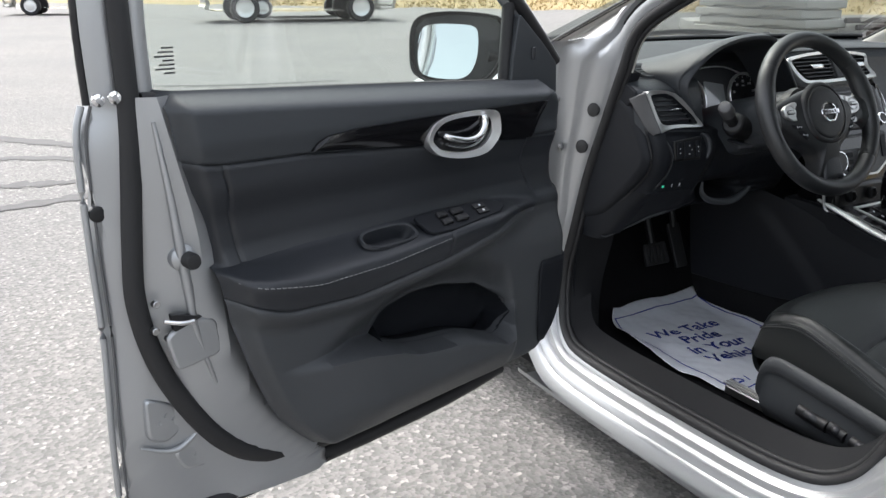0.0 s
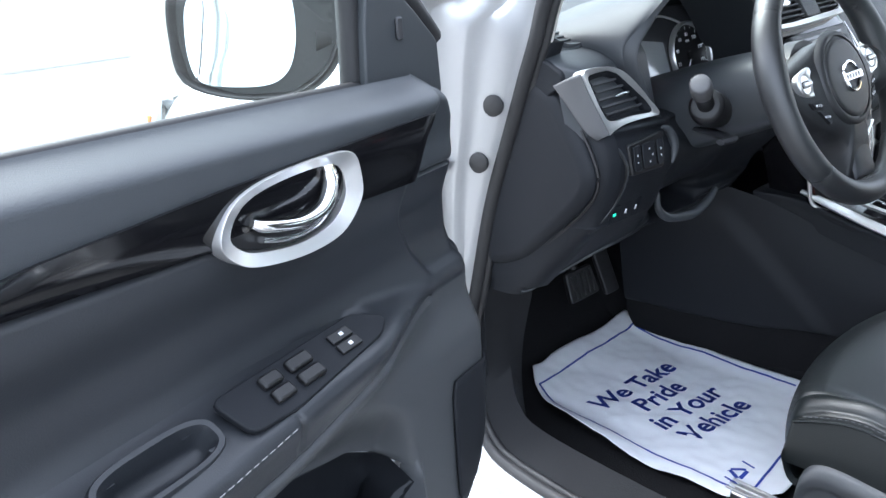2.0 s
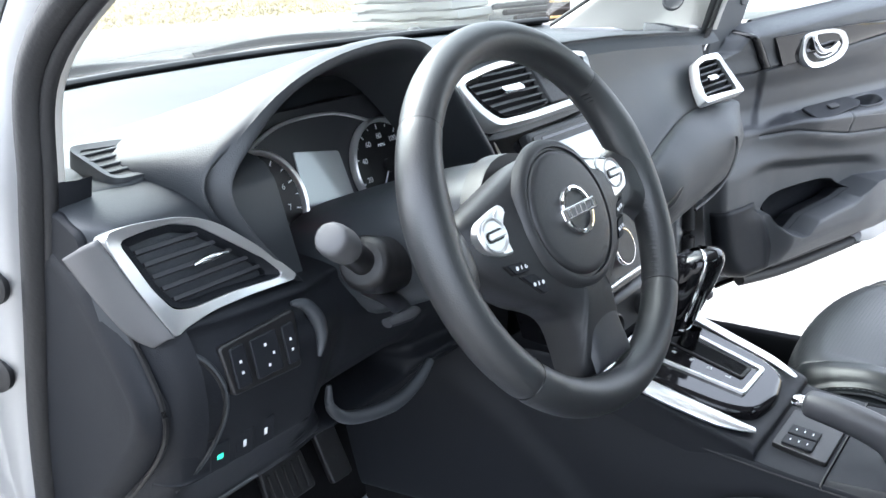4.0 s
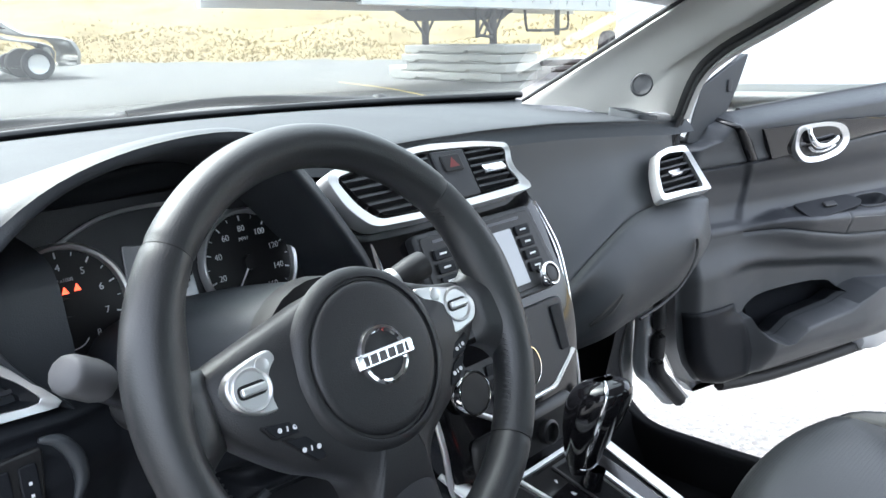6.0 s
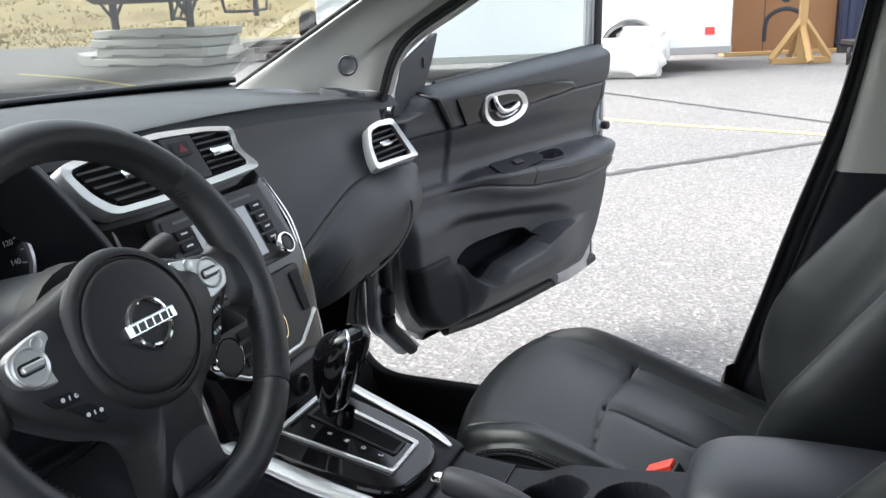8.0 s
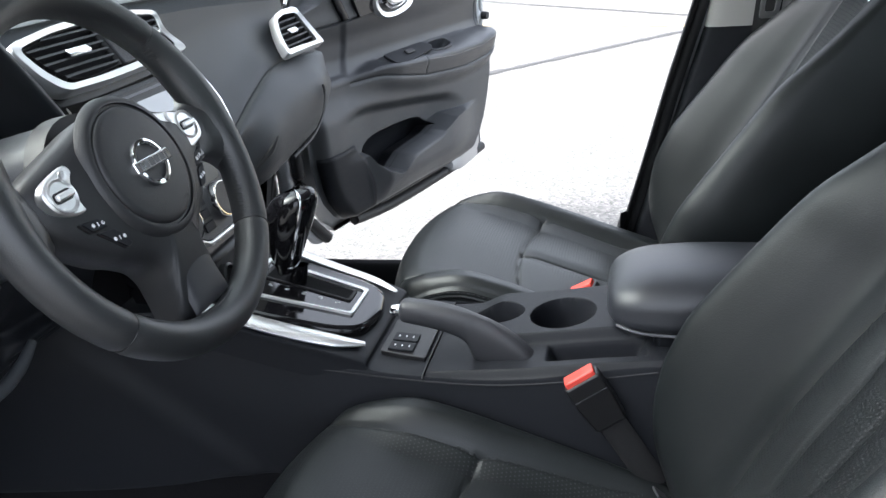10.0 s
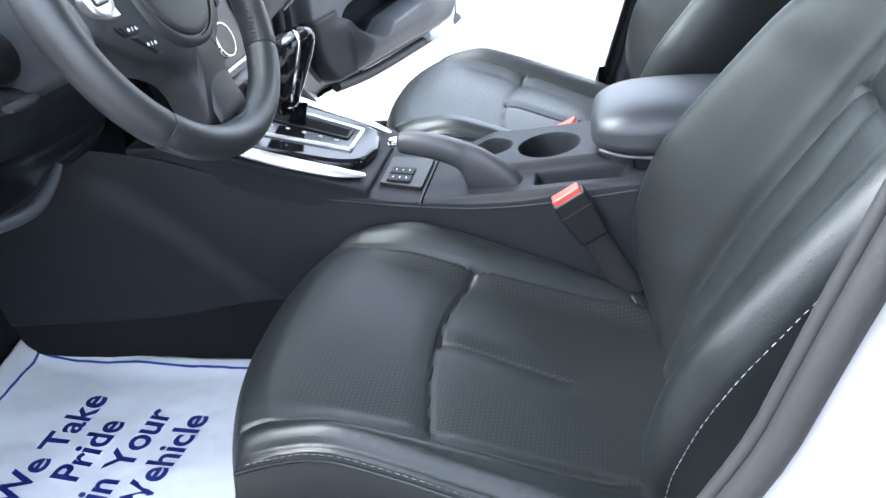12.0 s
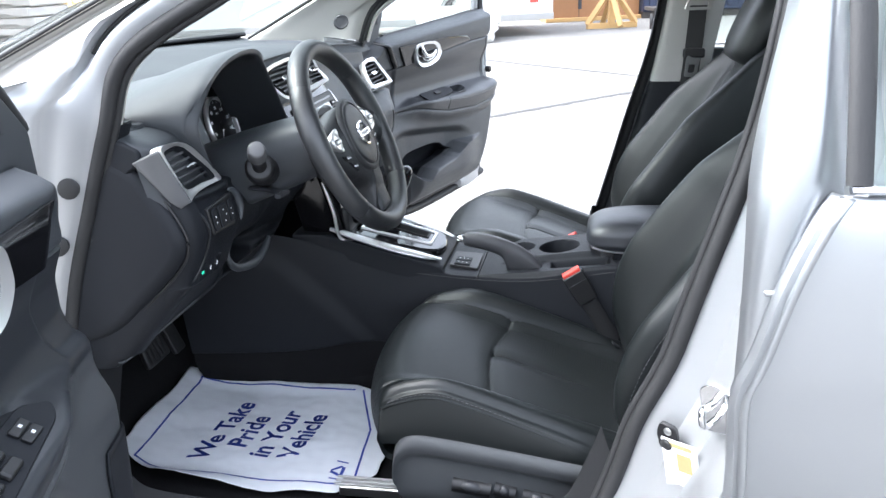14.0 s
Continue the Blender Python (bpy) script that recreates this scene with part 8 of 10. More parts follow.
        z = np.where(d < r, z - 0.06 * smoothstep(r, r - 0.006, d), z)
    z = z - 0.010 * smoothstep(0.100, 0.112, np.abs(gx))
    mesh_ob("rear_deck", np.stack([gx, gy, z], -1), grid_faces(nx, ny), PLASTIC, c, "charcoal deck with round cup holders", 50, flip=True)
    tube("deck_seam", [(-0.114, -0.1665, 0.462), (-0.106, -0.1665, 0.4695), (0.0, -0.1665, 0.4705), (0.106, -0.1665, 0.4695)], 0.0012, BLACK, c, "", 20, 6)
    # gear lever: black knob with a gloss cap, a chrome arch between them, gloss stem with a chrome collar
    g = thing("gear_lever", (0.02, 0.05, 0.52), "glossy black gear lever with chrome edges", "gear lever")
    rows = [[(0.026 + a * w - 0.010 * k, 0.062 + b * d - 0.012 * k, z) for a, b in ((1, 0), (0.7, 0.7), (0, 1), (-0.7, 0.7), (-1, 0), (-0.7, -0.7), (0, -1), (0.7, -0.7))] for k, (z, w, d) in enumerate(((0.515, 0.013, 0.016), (0.545, 0.011, 0.014), (0.575, 0.010, 0.013)))]
    skin("lever_stem", rows, PIANO, g, "gloss black lever stem", 14, 20, cv=True)
    knob = ((0.56, 0.062, 0.0128, 0.0141), (0.575, 0.06, 0.0192, 0.0192), (0.6, 0.056, 0.0269, 0.0269), (0.63, 0.049, 0.0339, 0.0346), (0.655, 0.043, 0.0365, 0.0384), (0.672, 0.039, 0.0339, 0.0365), (0.683, 0.037, 0.0256, 0.0275), (0.688, 0.036, 0.0102, 0.0115))
    ways = [(math.cos(t), math.sin(t)) for t in np.linspace(0, 2 * np.pi, 12, endpoint=False)]
    kn = skin("lever_knob", [[(0.012 + a * w, y + b * d, z - 0.22 * b * d) for a, b in ways] for z, y, w, d in knob], PIANO, g, "gloss black lever knob", 40, 40, cv=True)
    cap = [t for t in np.linspace(-2.45, 0.2, 9)]
    skin("knob_cap", [[(0.012 + math.cos(t) * (w + 0.0012), y + math.sin(t) * (d + 0.0012), z - 0.22 * math.sin(t) * d + 0.0006) for t in cap] for z, y, w, d in knob[1:]], PIANO, kn, "gloss black cap of the knob", 30, 24)
    for t in (cap[0], cap[-1]):
        tube("knob_edge", [(0.012 + math.cos(t) * (w + 0.001), y + math.sin(t) * (d + 0.001), z - 0.22 * math.sin(t) * d) for z, y, w, d in knob[1:]], [0.002, 0.003, 0.0034, 0.0034, 0.003, 0.0026, 0.002], CHROME, kn, "chrome arch along the cap", 40, 8)
    tube("lever_collar", [(0.014 + 0.017 * math.cos(t), 0.060 + 0.017 * math.sin(t), 0.577 - 0.006 * math.sin(2 * t)) for t in np.linspace(0, 2 * np.pi, 12, endpoint=False)], 0.0028, CHROME, kn, "chrome collar", 36, 8, True)
    lathe("knob_button", [(0.0065, -0.002), (0.0065, 0.003), (0.0045, 0.004), (0.001, 0.004)], (np.array([-0.0095, 0.050, 0.622]), np.array([0, 1.0, 0]), np.array([0, 0, 1.0]), np.array([-1.0, 0, 0])), BLACK, kn, "", 16)
    # handbrake: a straight grip whose heel drops into the deck
    h = thing("handbrake", (-0.063, -0.25, 0.47), "charcoal handbrake lever with a chrome button", "handbrake")
    rows = []
    for y, zt, zb, w in ((-0.129, 0.547, 0.533, 0.008), (-0.132, 0.553, 0.527, 0.0135), (-0.140, 0.556, 0.524, 0.0165), (-0.17, 0.554, 0.518, 0.0175), (-0.20, 0.548, 0.509, 0.0175), (-0.220, 0.542, 0.496, 0.017), (-0.234, 0.537, 0.462, 0.0165), (-0.26, 0.525, 0.458, 0.016), (-0.290, 0.503, 0.458, 0.016), (-0.310, 0.480, 0.458, 0.015), (-0.320, 0.466, 0.458, 0.012)):
        m, k = (zt + zb) / 2, (zt - zb) / 2
        rows.append([(-0.063 + a * w, y, m + b * k) for a, b in ((-1, 0), (-0.86, 0.62), (-0.45, 0.95), (0, 1), (0.45, 0.95), (0.86, 0.62), (1, 0), (0.86, -0.7), (0, -1), (-0.86, -0.7))])
    skin("brake_grip", rows, PLASTIC_GREY, h, "smooth charcoal grip", 60, 30, cv=True, flip=True)
    tube("brake_button", [(-0.063, -0.134, 0.540), (-0.063, -0.123, 0.5405), (-0.063, -0.116, 0.541)], [0.0085, 0.0085, 0.006], CHROME, h, "chrome release button", 12, 14)
    # armrest lid
    a = thing("armrest", (0.015, -0.6, 0.51), "padded black leather armrest on the console", "armrest")
    rows = []
    for y, w, zt, zb in ((-0.405, 0.030, 0.552, 0.538), (-0.408, 0.058, 0.562, 0.531), (-0.418, 0.076, 0.572, 0.525), (-0.440, 0.088, 0.582, 0.520), (-0.475, 0.093, 0.589, 0.517), (-0.54, 0.094, 0.593, 0.516), (-0.64, 0.092, 0.593, 0.518), (-0.71, 0.086, 0.588, 0.522), (-0.732, 0.06, 0.570, 0.535)):
        rows.append([(0.014 + p * w, y, (zt + zb) / 2 + q * (zt - zb) / 2) for p, q in ((-1, -0.15), (-0.95, 0.35), (-0.78, 0.75), (-0.45, 0.96), (0, 1.02), (0.45, 0.96), (0.78, 0.75), (0.95, 0.35), (1, -0.15), (0.93, -0.85), (0, -1), (-0.93, -0.85))])
    pad = skin("armrest_pad", rows, LEATHER, a, "smooth black leather pad", 40, 40, cv=True)
    tube("armrest_piping", [(-0.062, -0.418, 0.527), (-0.075, -0.46, 0.522), (-0.077, -0.55, 0.520), (-0.077, -0.70, 0.523)], 0.0022, DARK_THREAD, pad, "", 30, 6)
    box("armrest_box", (0.014, -0.60, 0.508), (0.16, 0.27, 0.03), PLASTIC, a, "charcoal armrest box", 0.008)


console()


# ---- seats ----
def seat(name, xc, dz, side, label):
    """A leather front seat; side: -1 where the door is on the left."""
    t = thing(name, (xc, -0.3, 0.18), label, "car seat", "front seats")

    def seam_at(a, y):
        """Where the bolster's seam runs, on the door side and on the tunnel side."""
        door = ease(y, [-0.60, -0.47, -0.37, -0.26, -0.16, -0.08, -0.03], [0.148, 0.154, 0.166, 0.176, 0.186, 0.194, 0.212])
        tunnel = ease(y, [-0.60, -0.494, -0.374, -0.25, -0.144, -0.087, -0.03], [0.202, 0.200, 0.186, 0.168, 0.165, 0.172, 0.185])
        return np.where(a * side > 0, door, tunnel)

    def cushion_z(a, y):
        z = ease(y, [-0.60, -0.49, -0.36, -0.235, -0.15, -0.09, -0.055, -0.028], [0.282, 0.302, 0.350, 0.395, 0.420, 0.432, 0.432, 0.422])
        q, sm = np.abs(a), seam_at(a, y)
        crest = 0.038 * smoothstep(sm - 0.035, sm + 0.030, q) * smoothstep(-0.03, -0.19, y)
        crest = crest - 0.020 * smoothstep(0.205, 0.238, q) ** 1.6 - 0.012 * smoothstep(0.19, 0.236, q) * smoothstep(-0.16, -0.04, y)
        soft = 0.008 * np.cos(np.clip(a / 0.17, -1, 1) * np.pi / 2)
        return z + crest + soft + dz

    na, nb = 236, 230
    A = np.linspace(-0.234, 0.234, na)
    # along: under the nose, up the front, back over the top
    pos = np.zeros((na, nb, 3))
    for i, a in enumerate(A):
        nose = -0.004 - 0.055 * (abs(a) / 0.234) ** 2.4
        path = [(nose - 0.055, 0.300 + dz), (nose - 0.012, 0.306 + dz), (nose + 0.004, 0.345 + dz), (nose, 0.385 + dz), (nose - 0.016, float(cushion_z(a, nose - 0.028)) - 0.010)]
        ys = np.linspace(nose - 0.045, -0.58, 26)
        p = line(curve(path + list(zip(ys, cushion_z(np.full(26, a), ys))), 400), nb)
        pos[i, :, 0], pos[i, :, 1:] = a, p
    a_, y_ = pos[:, :, 0], pos[:, :, 1]
    onto = smoothstep(0.33, 0.36, pos[:, :, 2] - dz)
    arc = -0.253 + 0.023 * np.cos(np.clip(a_ / 0.175, -1, 1) * np.pi / 2)
    sm = seam_at(a_, y_)
    inside = np.abs(a_) < sm

    def seam_cut(dist, deep, wide=0.0030, puff=0.0045, spread=0.016):
        """A tight stitched valley with the padding swelling on both sides."""
        return -deep * np.exp(-((dist / wide) ** 2)) - puff * np.exp(-((dist / spread) ** 2))

    behind = smoothstep(arc + 0.002, arc - 0.002, y_)
    cut = seam_cut(np.abs(a_) - sm, 0.0035) * smoothstep(-0.035, -0.07, y_)
    cut = cut + seam_cut(y_ - arc, 0.004, 0.0032, 0.0055, 0.018) * inside
    cut = cut + seam_cut(a_ - 0.004, 0.0035, 0.0030, 0.0050, 0.018) * inside * behind
    cut = cut - 0.0025 * np.exp(-(((np.abs(a_) - 0.2275) / 0.002) ** 2)) * (y_ < -0.06)
    # slack creases where the door-side bolster is sat on
    crease = np.array([0.0]) + 0.0004 * np.sin(a_ * 260 + y_ * 190) * np.sin(y_ * 150 - a_ * 90) * (a_ * side > 0) * smoothstep(sm + 0.004, sm + 0.02, np.abs(a_)) * smoothstep(-0.12, -0.2, y_)
    pos[:, :, 2] += (cut + crease) * onto
    world = pos.copy()
    world[:, :, 0] += xc
    world = world.reshape(-1, 3)
    F = np.array(grid_faces(na, nb)).reshape(na - 1, nb - 1, 4)
    ac, yc = (a_[:-1, :-1] + a_[1:, 1:]) / 2, (y_[:-1, :-1] + y_[1:, 1:]) / 2
    kind = np.where(np.abs(ac) > seam_at(ac, yc), 0, 1)
    cush = None
    for pn, sel, mat, lb in (("cushion_insert", kind == 1, PERF_XY, "perforated black leather insert with a stitched channel"), ("cushion_bolster", (kind == 0) & (ac < 0), SEAT_LEATHER, "raised black leather bolster"), ("cushion_bolster", (kind == 0) & (ac > 0), SEAT_LEATHER, "raised black leather bolster")):
        fs = F[sel]
        ids, inv = np.unique(fs, return_inverse=True)
        ob = mesh_ob(pn, world[ids], [tuple(f) for f in inv.reshape(-1, 4).tolist()], mat, t, lb, 70, flip=False)
        cush = cush or ob
    # side skirts of the cushion
    for sd in (-1, 1):
        edge_row = pos[0 if sd < 0 else -1] + np.array([xc, 0, 0])
        top_row = edge_row[8:]
        low = top_row.copy()
        low[:, 0] += sd * 0.004
        low[:, 2] = np.minimum(top_row[:, 2] - 0.006, np.interp(top_row[:, 1], [-0.6, -0.44, -0.13, -0.02], [0.27, 0.300, 0.330, 0.325]) + dz)
        midr = (top_row + low) / 2 + np.array([sd * 0.010, 0, 0])
        mesh_ob("cushion_side", np.stack([top_row, midr, low]), grid_faces(3, len(top_row)), SEAT_LEATHER, t, "black leather cushion side", 60, flip=sd > 0)
        st = [(xc + sd * 0.2335, y, float(cushion_z(sd * 0.2335, y)) - 0.0035) for y in np.linspace(-0.075, -0.52, 14)]
        stitches("stitching", st, cush, DARK_THREAD, 0.005, 0.0035, 0.0006, (sd * 0.001, 0, 0.0005))
        tube("piping", [(xc + sd * 0.2365, y, float(cushion_z(sd * 0.2335, y)) - 0.009) for y in np.linspace(-0.062, -0.52, 14)], 0.0022, SEAT_LEATHER, cush, "", 40, 6)
    # plastic base with its controls on the door side
    rows = []
    for y, zt in ((-0.080, 0.290), (-0.088, 0.330), (-0.12, 0.352), (-0.20, 0.346), (-0.30, 0.333), (-0.44, 0.314), (-0.56, 0.312), (-0.62, 0.33)):
        x0 = xc + side * 0.236
        rows.append([(x0 - side * 0.02, y, zt + dz), (x0 + side * 0.006, y, zt + dz - 0.002), (x0 + side * 0.016, y, zt + dz - 0.016), (x0 + side * 0.013, y, zt + dz - 0.035), (x0 + side * 0.006, y - 0.004, zt + dz - 0.05), (x0 + side * 0.006, y - 0.008, 0.225), (x0 - side * 0.01, y - 0.012, 0.195)])
    base = skin("seat_base_cover", rows, DOOR_PLASTIC, t, "moulded charcoal seat base cover", 40, 30, flip=side < 0)
    if side < 0:
        bx = xc + side * 0.243
        for y0, y1, z0, nm in ((-0.200, -0.245, 0.253, "seat_slide_switch"), (-0.275, -0.288, 0.250, "recline_switch"), (-0.325, -0.352, 0.240, "lumbar_switch")):
            tube(nm, [(bx - 0.001, y0, z0 + 0.004), (bx - 0.006, (y0 + y1) / 2, z0 + 0.006), (bx - 0.001, y1, z0 - 0.004)], [0.007, 0.0095, 0.007], PLASTIC_GREY, base, "seat adjuster switch", 16, 10)
            tube("switch_well", [(bx + 0.003, y0 + 0.012, z0 + 0.004), (bx + 0.003, y1 - 0.012, z0 - 0.004)], 0.015, BLACK, base, "", 8, 10)
    # rails on the floor
    for sx in (-0.19, 0.19):
        r = box("seat_rail", (xc + sx, -0.22, 0.196), (0.035, 0.52, 0.022), STEEL, t, "ribbed steel seat rail", 0.004)
        for k in range(3):
            box("rail_rib", (xc + sx - 0.012 + k * 0.012, -0.05, 0.2085), (0.004, 0.20, 0.004), STEEL, r, "", 0.001)
    box("seat_frame", (xc, -0.30, 0.265 + dz), (0.40, 0.40, 0.08), BLACK, t, "dark seat frame under the cushion", 0.02)
    # backrest, leaning back
    lean = radians(25.5)
    up, fwd = np.array([0, -math.sin(lean), math.cos(lean)]), np.array([0, math.cos(lean), math.sin(lean)])
    root = np.array([xc, -0.522, 0.305 + dz])
    nb, step = 200, 12
    H = np.linspace(0.0, 0.70, nb)
    na = 22 * step + 1
    pos = np.zeros((na, nb, 3))
    k = np.arange(na) / step - 11.0
    for j, h in enumerate(H):
        wd = ease(h, [0, 0.07, 0.15, 0.25, 0.40, 0.50, 0.60, 0.66, 0.70], [0.222, 0.242, 0.252, 0.255, 0.244, 0.222, 0.195, 0.175, 0.14])
        bol = ease(h, [0, 0.066, 0.114, 0.173, 0.235, 0.36, 0.44, 0.52, 0.62, 0.70], [0.030, 0.094, 0.118, 0.132, 0.133, 0.109, 0.092, 0.058, 0.020, -0.035])
        c0 = ease(h, [0, 0.10, 0.25, 0.40, 0.52, 0.62, 0.67, 0.70], [0.020, 0.034, 0.032, 0.018, 0.010, 0.002, -0.012, -0.045])
        d = bol - c0
        half = [(0, c0), (0.24, c0 + 0.002), (0.44, c0 + 0.001), (0.56, c0 + 0.10 * d), (0.69, c0 + 0.55 * d), (0.82, c0 + 0.93 * d), (0.91, bol), (0.98, c0 + 0.80 * d), (1.0, c0 + 0.42 * d), (0.985, c0 - 0.015), (0.93, c0 - 0.065), (0.86, c0 - 0.10)]
        row = curve([(-a * wd, f) for a, f in half[:0:-1]] + [(a * wd, f) for a, f in half], na)
        top_seam = 0.418 - 0.004 * np.cos(np.clip(k / 3, -1, 1) * np.pi / 2)
        f = row[:, 1]
        low = h < top_seam
        x_ = row[:, 0]
        ins = np.interp(h, [0.0, 0.08, 0.20, 0.35, 0.43, 0.64], [0.092, 0.098, 0.108, 0.098, 0.085, 0.085])
        mid = np.interp(h, [0.0, 0.07, 0.13, 0.21, 0.32, 0.42], [0.055, 0.047, 0.038, 0.030, 0.030, 0.040])
        for dist, deep, on in ((np.abs(x_) - ins, 0.004, h < 0.64), (np.abs(x_) - mid, 0.003, low), (np.full(na, 1.0) * (h - top_seam), 0.005, np.abs(x_) < ins + 0.004)):
            f = f - (deep * np.exp(-((dist / 0.0030) ** 2)) + 0.0045 * np.exp(-((dist / 0.016) ** 2))) * on
        pos[:, j] = root + np.stack([row[:, 0], 0 * f, 0 * f], 1) + up * h + f[:, None] * fwd
    world = pos.reshape(-1, 3)
    F = np.array(grid_faces(na, nb)).reshape(na - 1, nb - 1, 4)
    kc = np.abs((k[:-1] + k[1:]) / 2)[:, None]
    xb = np.abs(pos[:-1, :-1, 0] + pos[1:, 1:, 0] - 2 * xc) / 2
    hb = H[None, :-1] + 0 * xb
    kind = np.where((kc < 6) & (xb < np.interp(hb, [0.0, 0.08, 0.20, 0.35, 0.43, 0.64], [0.092, 0.098, 0.108, 0.098, 0.085, 0.085])), np.where(hb < 0.416, 1, 2), 0)
    sign = np.sign(k[:-1] + 0.01)[:, None] * np.ones((1, nb - 1))
    back = None
    for pn, sel, mat, lb in (("backrest_insert", kind == 1, PERF_XZ, "perforated black leather backrest insert"), ("shoulder_panel", kind == 2, PERF_XZ, "perforated upper backrest panel"), ("backrest_bolster", (kind == 0) & (sign < 0), SEAT_LEATHER, "deep rounded black leather bolster"), ("backrest_bolster", (kind == 0) & (sign > 0), SEAT_LEATHER, "deep rounded black leather bolster")):
        fs = F[sel]
        ids, inv = np.unique(fs, return_inverse=True)
        ob = mesh_ob(pn, world[ids], [tuple(f) for f in inv.reshape(-1, 4).tolist()], mat, t, lb, 70, flip=False)
        back = back or ob
    edge = pos[int((11 + side * 7.4) * step)]
    stitches("stitching", edge[10:-36:10] + np.array([side * 0.0012, 0, 0]) + fwd * 0.0008, back, DARK_THREAD, 0.0050, 0.0040, 0.0005, (0, 0, 0))
    mesh_ob("backrest_shell", np.stack([root + np.array([a, 0, 0]) + up * h - fwd * 0.09 for a in np.linspace(-0.2, 0.2, 6) for h in np.linspace(0, 0.68, 8)]), grid_faces(6, 8), BLACK, t, "black seat back shell", 60)
    # head restraint
    rows = []
    for h, w, d in ((0.592, 0.06, 0.03), (0.602, 0.105, 0.045), (0.66, 0.125, 0.055), (0.75, 0.125, 0.055), (0.80, 0.105, 0.045), (0.815, 0.05, 0.02)):
        rows.append([root + np.array([p * w, 0, 0]) + up * h + fwd * (q * d + 0.01) for p, q in ((-1, 0), (-0.75, 0.8), (0, 1), (0.75, 0.8), (1, 0), (0.75, -0.7), (0, -0.9), (-0.75, -0.7))])
    hr = skin("head_restraint", rows, SEAT_LEATHER, t, "black leather head restraint", 24, 32, cv=True)
    for sx in (-0.06, 0.06):
        tube("restraint_post", [root + np.array([sx, 0, 0]) + up * 0.58 + fwd * 0.0, root + np.array([sx, 0, 0]) + up * 0.66 + fwd * 0.005], 0.006, CHROME, hr, "chrome post", 6, 10)
    # fabric tag in the crease
    box("seat_tag", (xc - side * 0.215 * 1, -0.47, 0.335 + dz), (0.05, 0.016, 0.004), PLASTIC_GREY, t, "pale fabric tag in the crease", 0.001, turn=20, lean=35)
    return t


seat("driver_seat", -0.352, 0.0, -1, "black leather driver seat with perforated inserts and grey stitching")
seat("passenger_seat", 0.395, 0.030, 1, "black leather passenger seat with perforated inserts and grey stitching")


# ---- belts ----
def buckle(at, foot, turn):
    b = thing("seat_belt_buckle", foot, "black seat belt buckle with a red button", "belt buckle", "belt buckles")
    m0, m1 = Vector(foot), Vector(at)
    d = (m1 - m0).normalized()
    x = Vector((math.cos(radians(turn)), math.sin(radians(turn)), 0))
    x = (x - d * x.dot(d)).normalized()
    fr = (np.array(m1 - d * 0.075), np.array(x), np.array(d), np.array(x.cross(d)))
    body = slab("buckle_body", [(-0.021, 0.0), (0.021, 0.0), (0.024, 0.035), (0.024, 0.073), (-0.024, 0.073), (-0.024, 0.035)], fr, -0.012, 0.012, BLACK, b, "black buckle body", 0.003, 0.004)
    slab("buckle_button", [(-0.020, 0.071), (0.020, 0.071), (0.020, 0.080), (-0.020, 0.080)], fr, -0.010, 0.010, RED, body, "red release button", 0.003, 0.002)
    slab("buckle_step", [(-0.0225, 0.050), (0.0225, 0.050), (0.0225, 0.0515), (-0.0225, 0.0515)], fr, -0.0128, 0.0128, PLASTIC_GREY, body, "", 0)
    tube("buckle_strap", [m0, m0 * 0.5 + (m1 - d * 0.075) * 0.5, m1 - d * 0.07], 0.018, WEBBING, b, "black webbing stalk", 8, 10, flat=0.35, up=tuple(x.cross(d)))


buckle((-0.142, -0.376, 0.496), (-0.132, -0.470, 0.335), -80)
buckle((0.142, -0.360, 0.482), (0.138, -0.455, 0.33), -100)


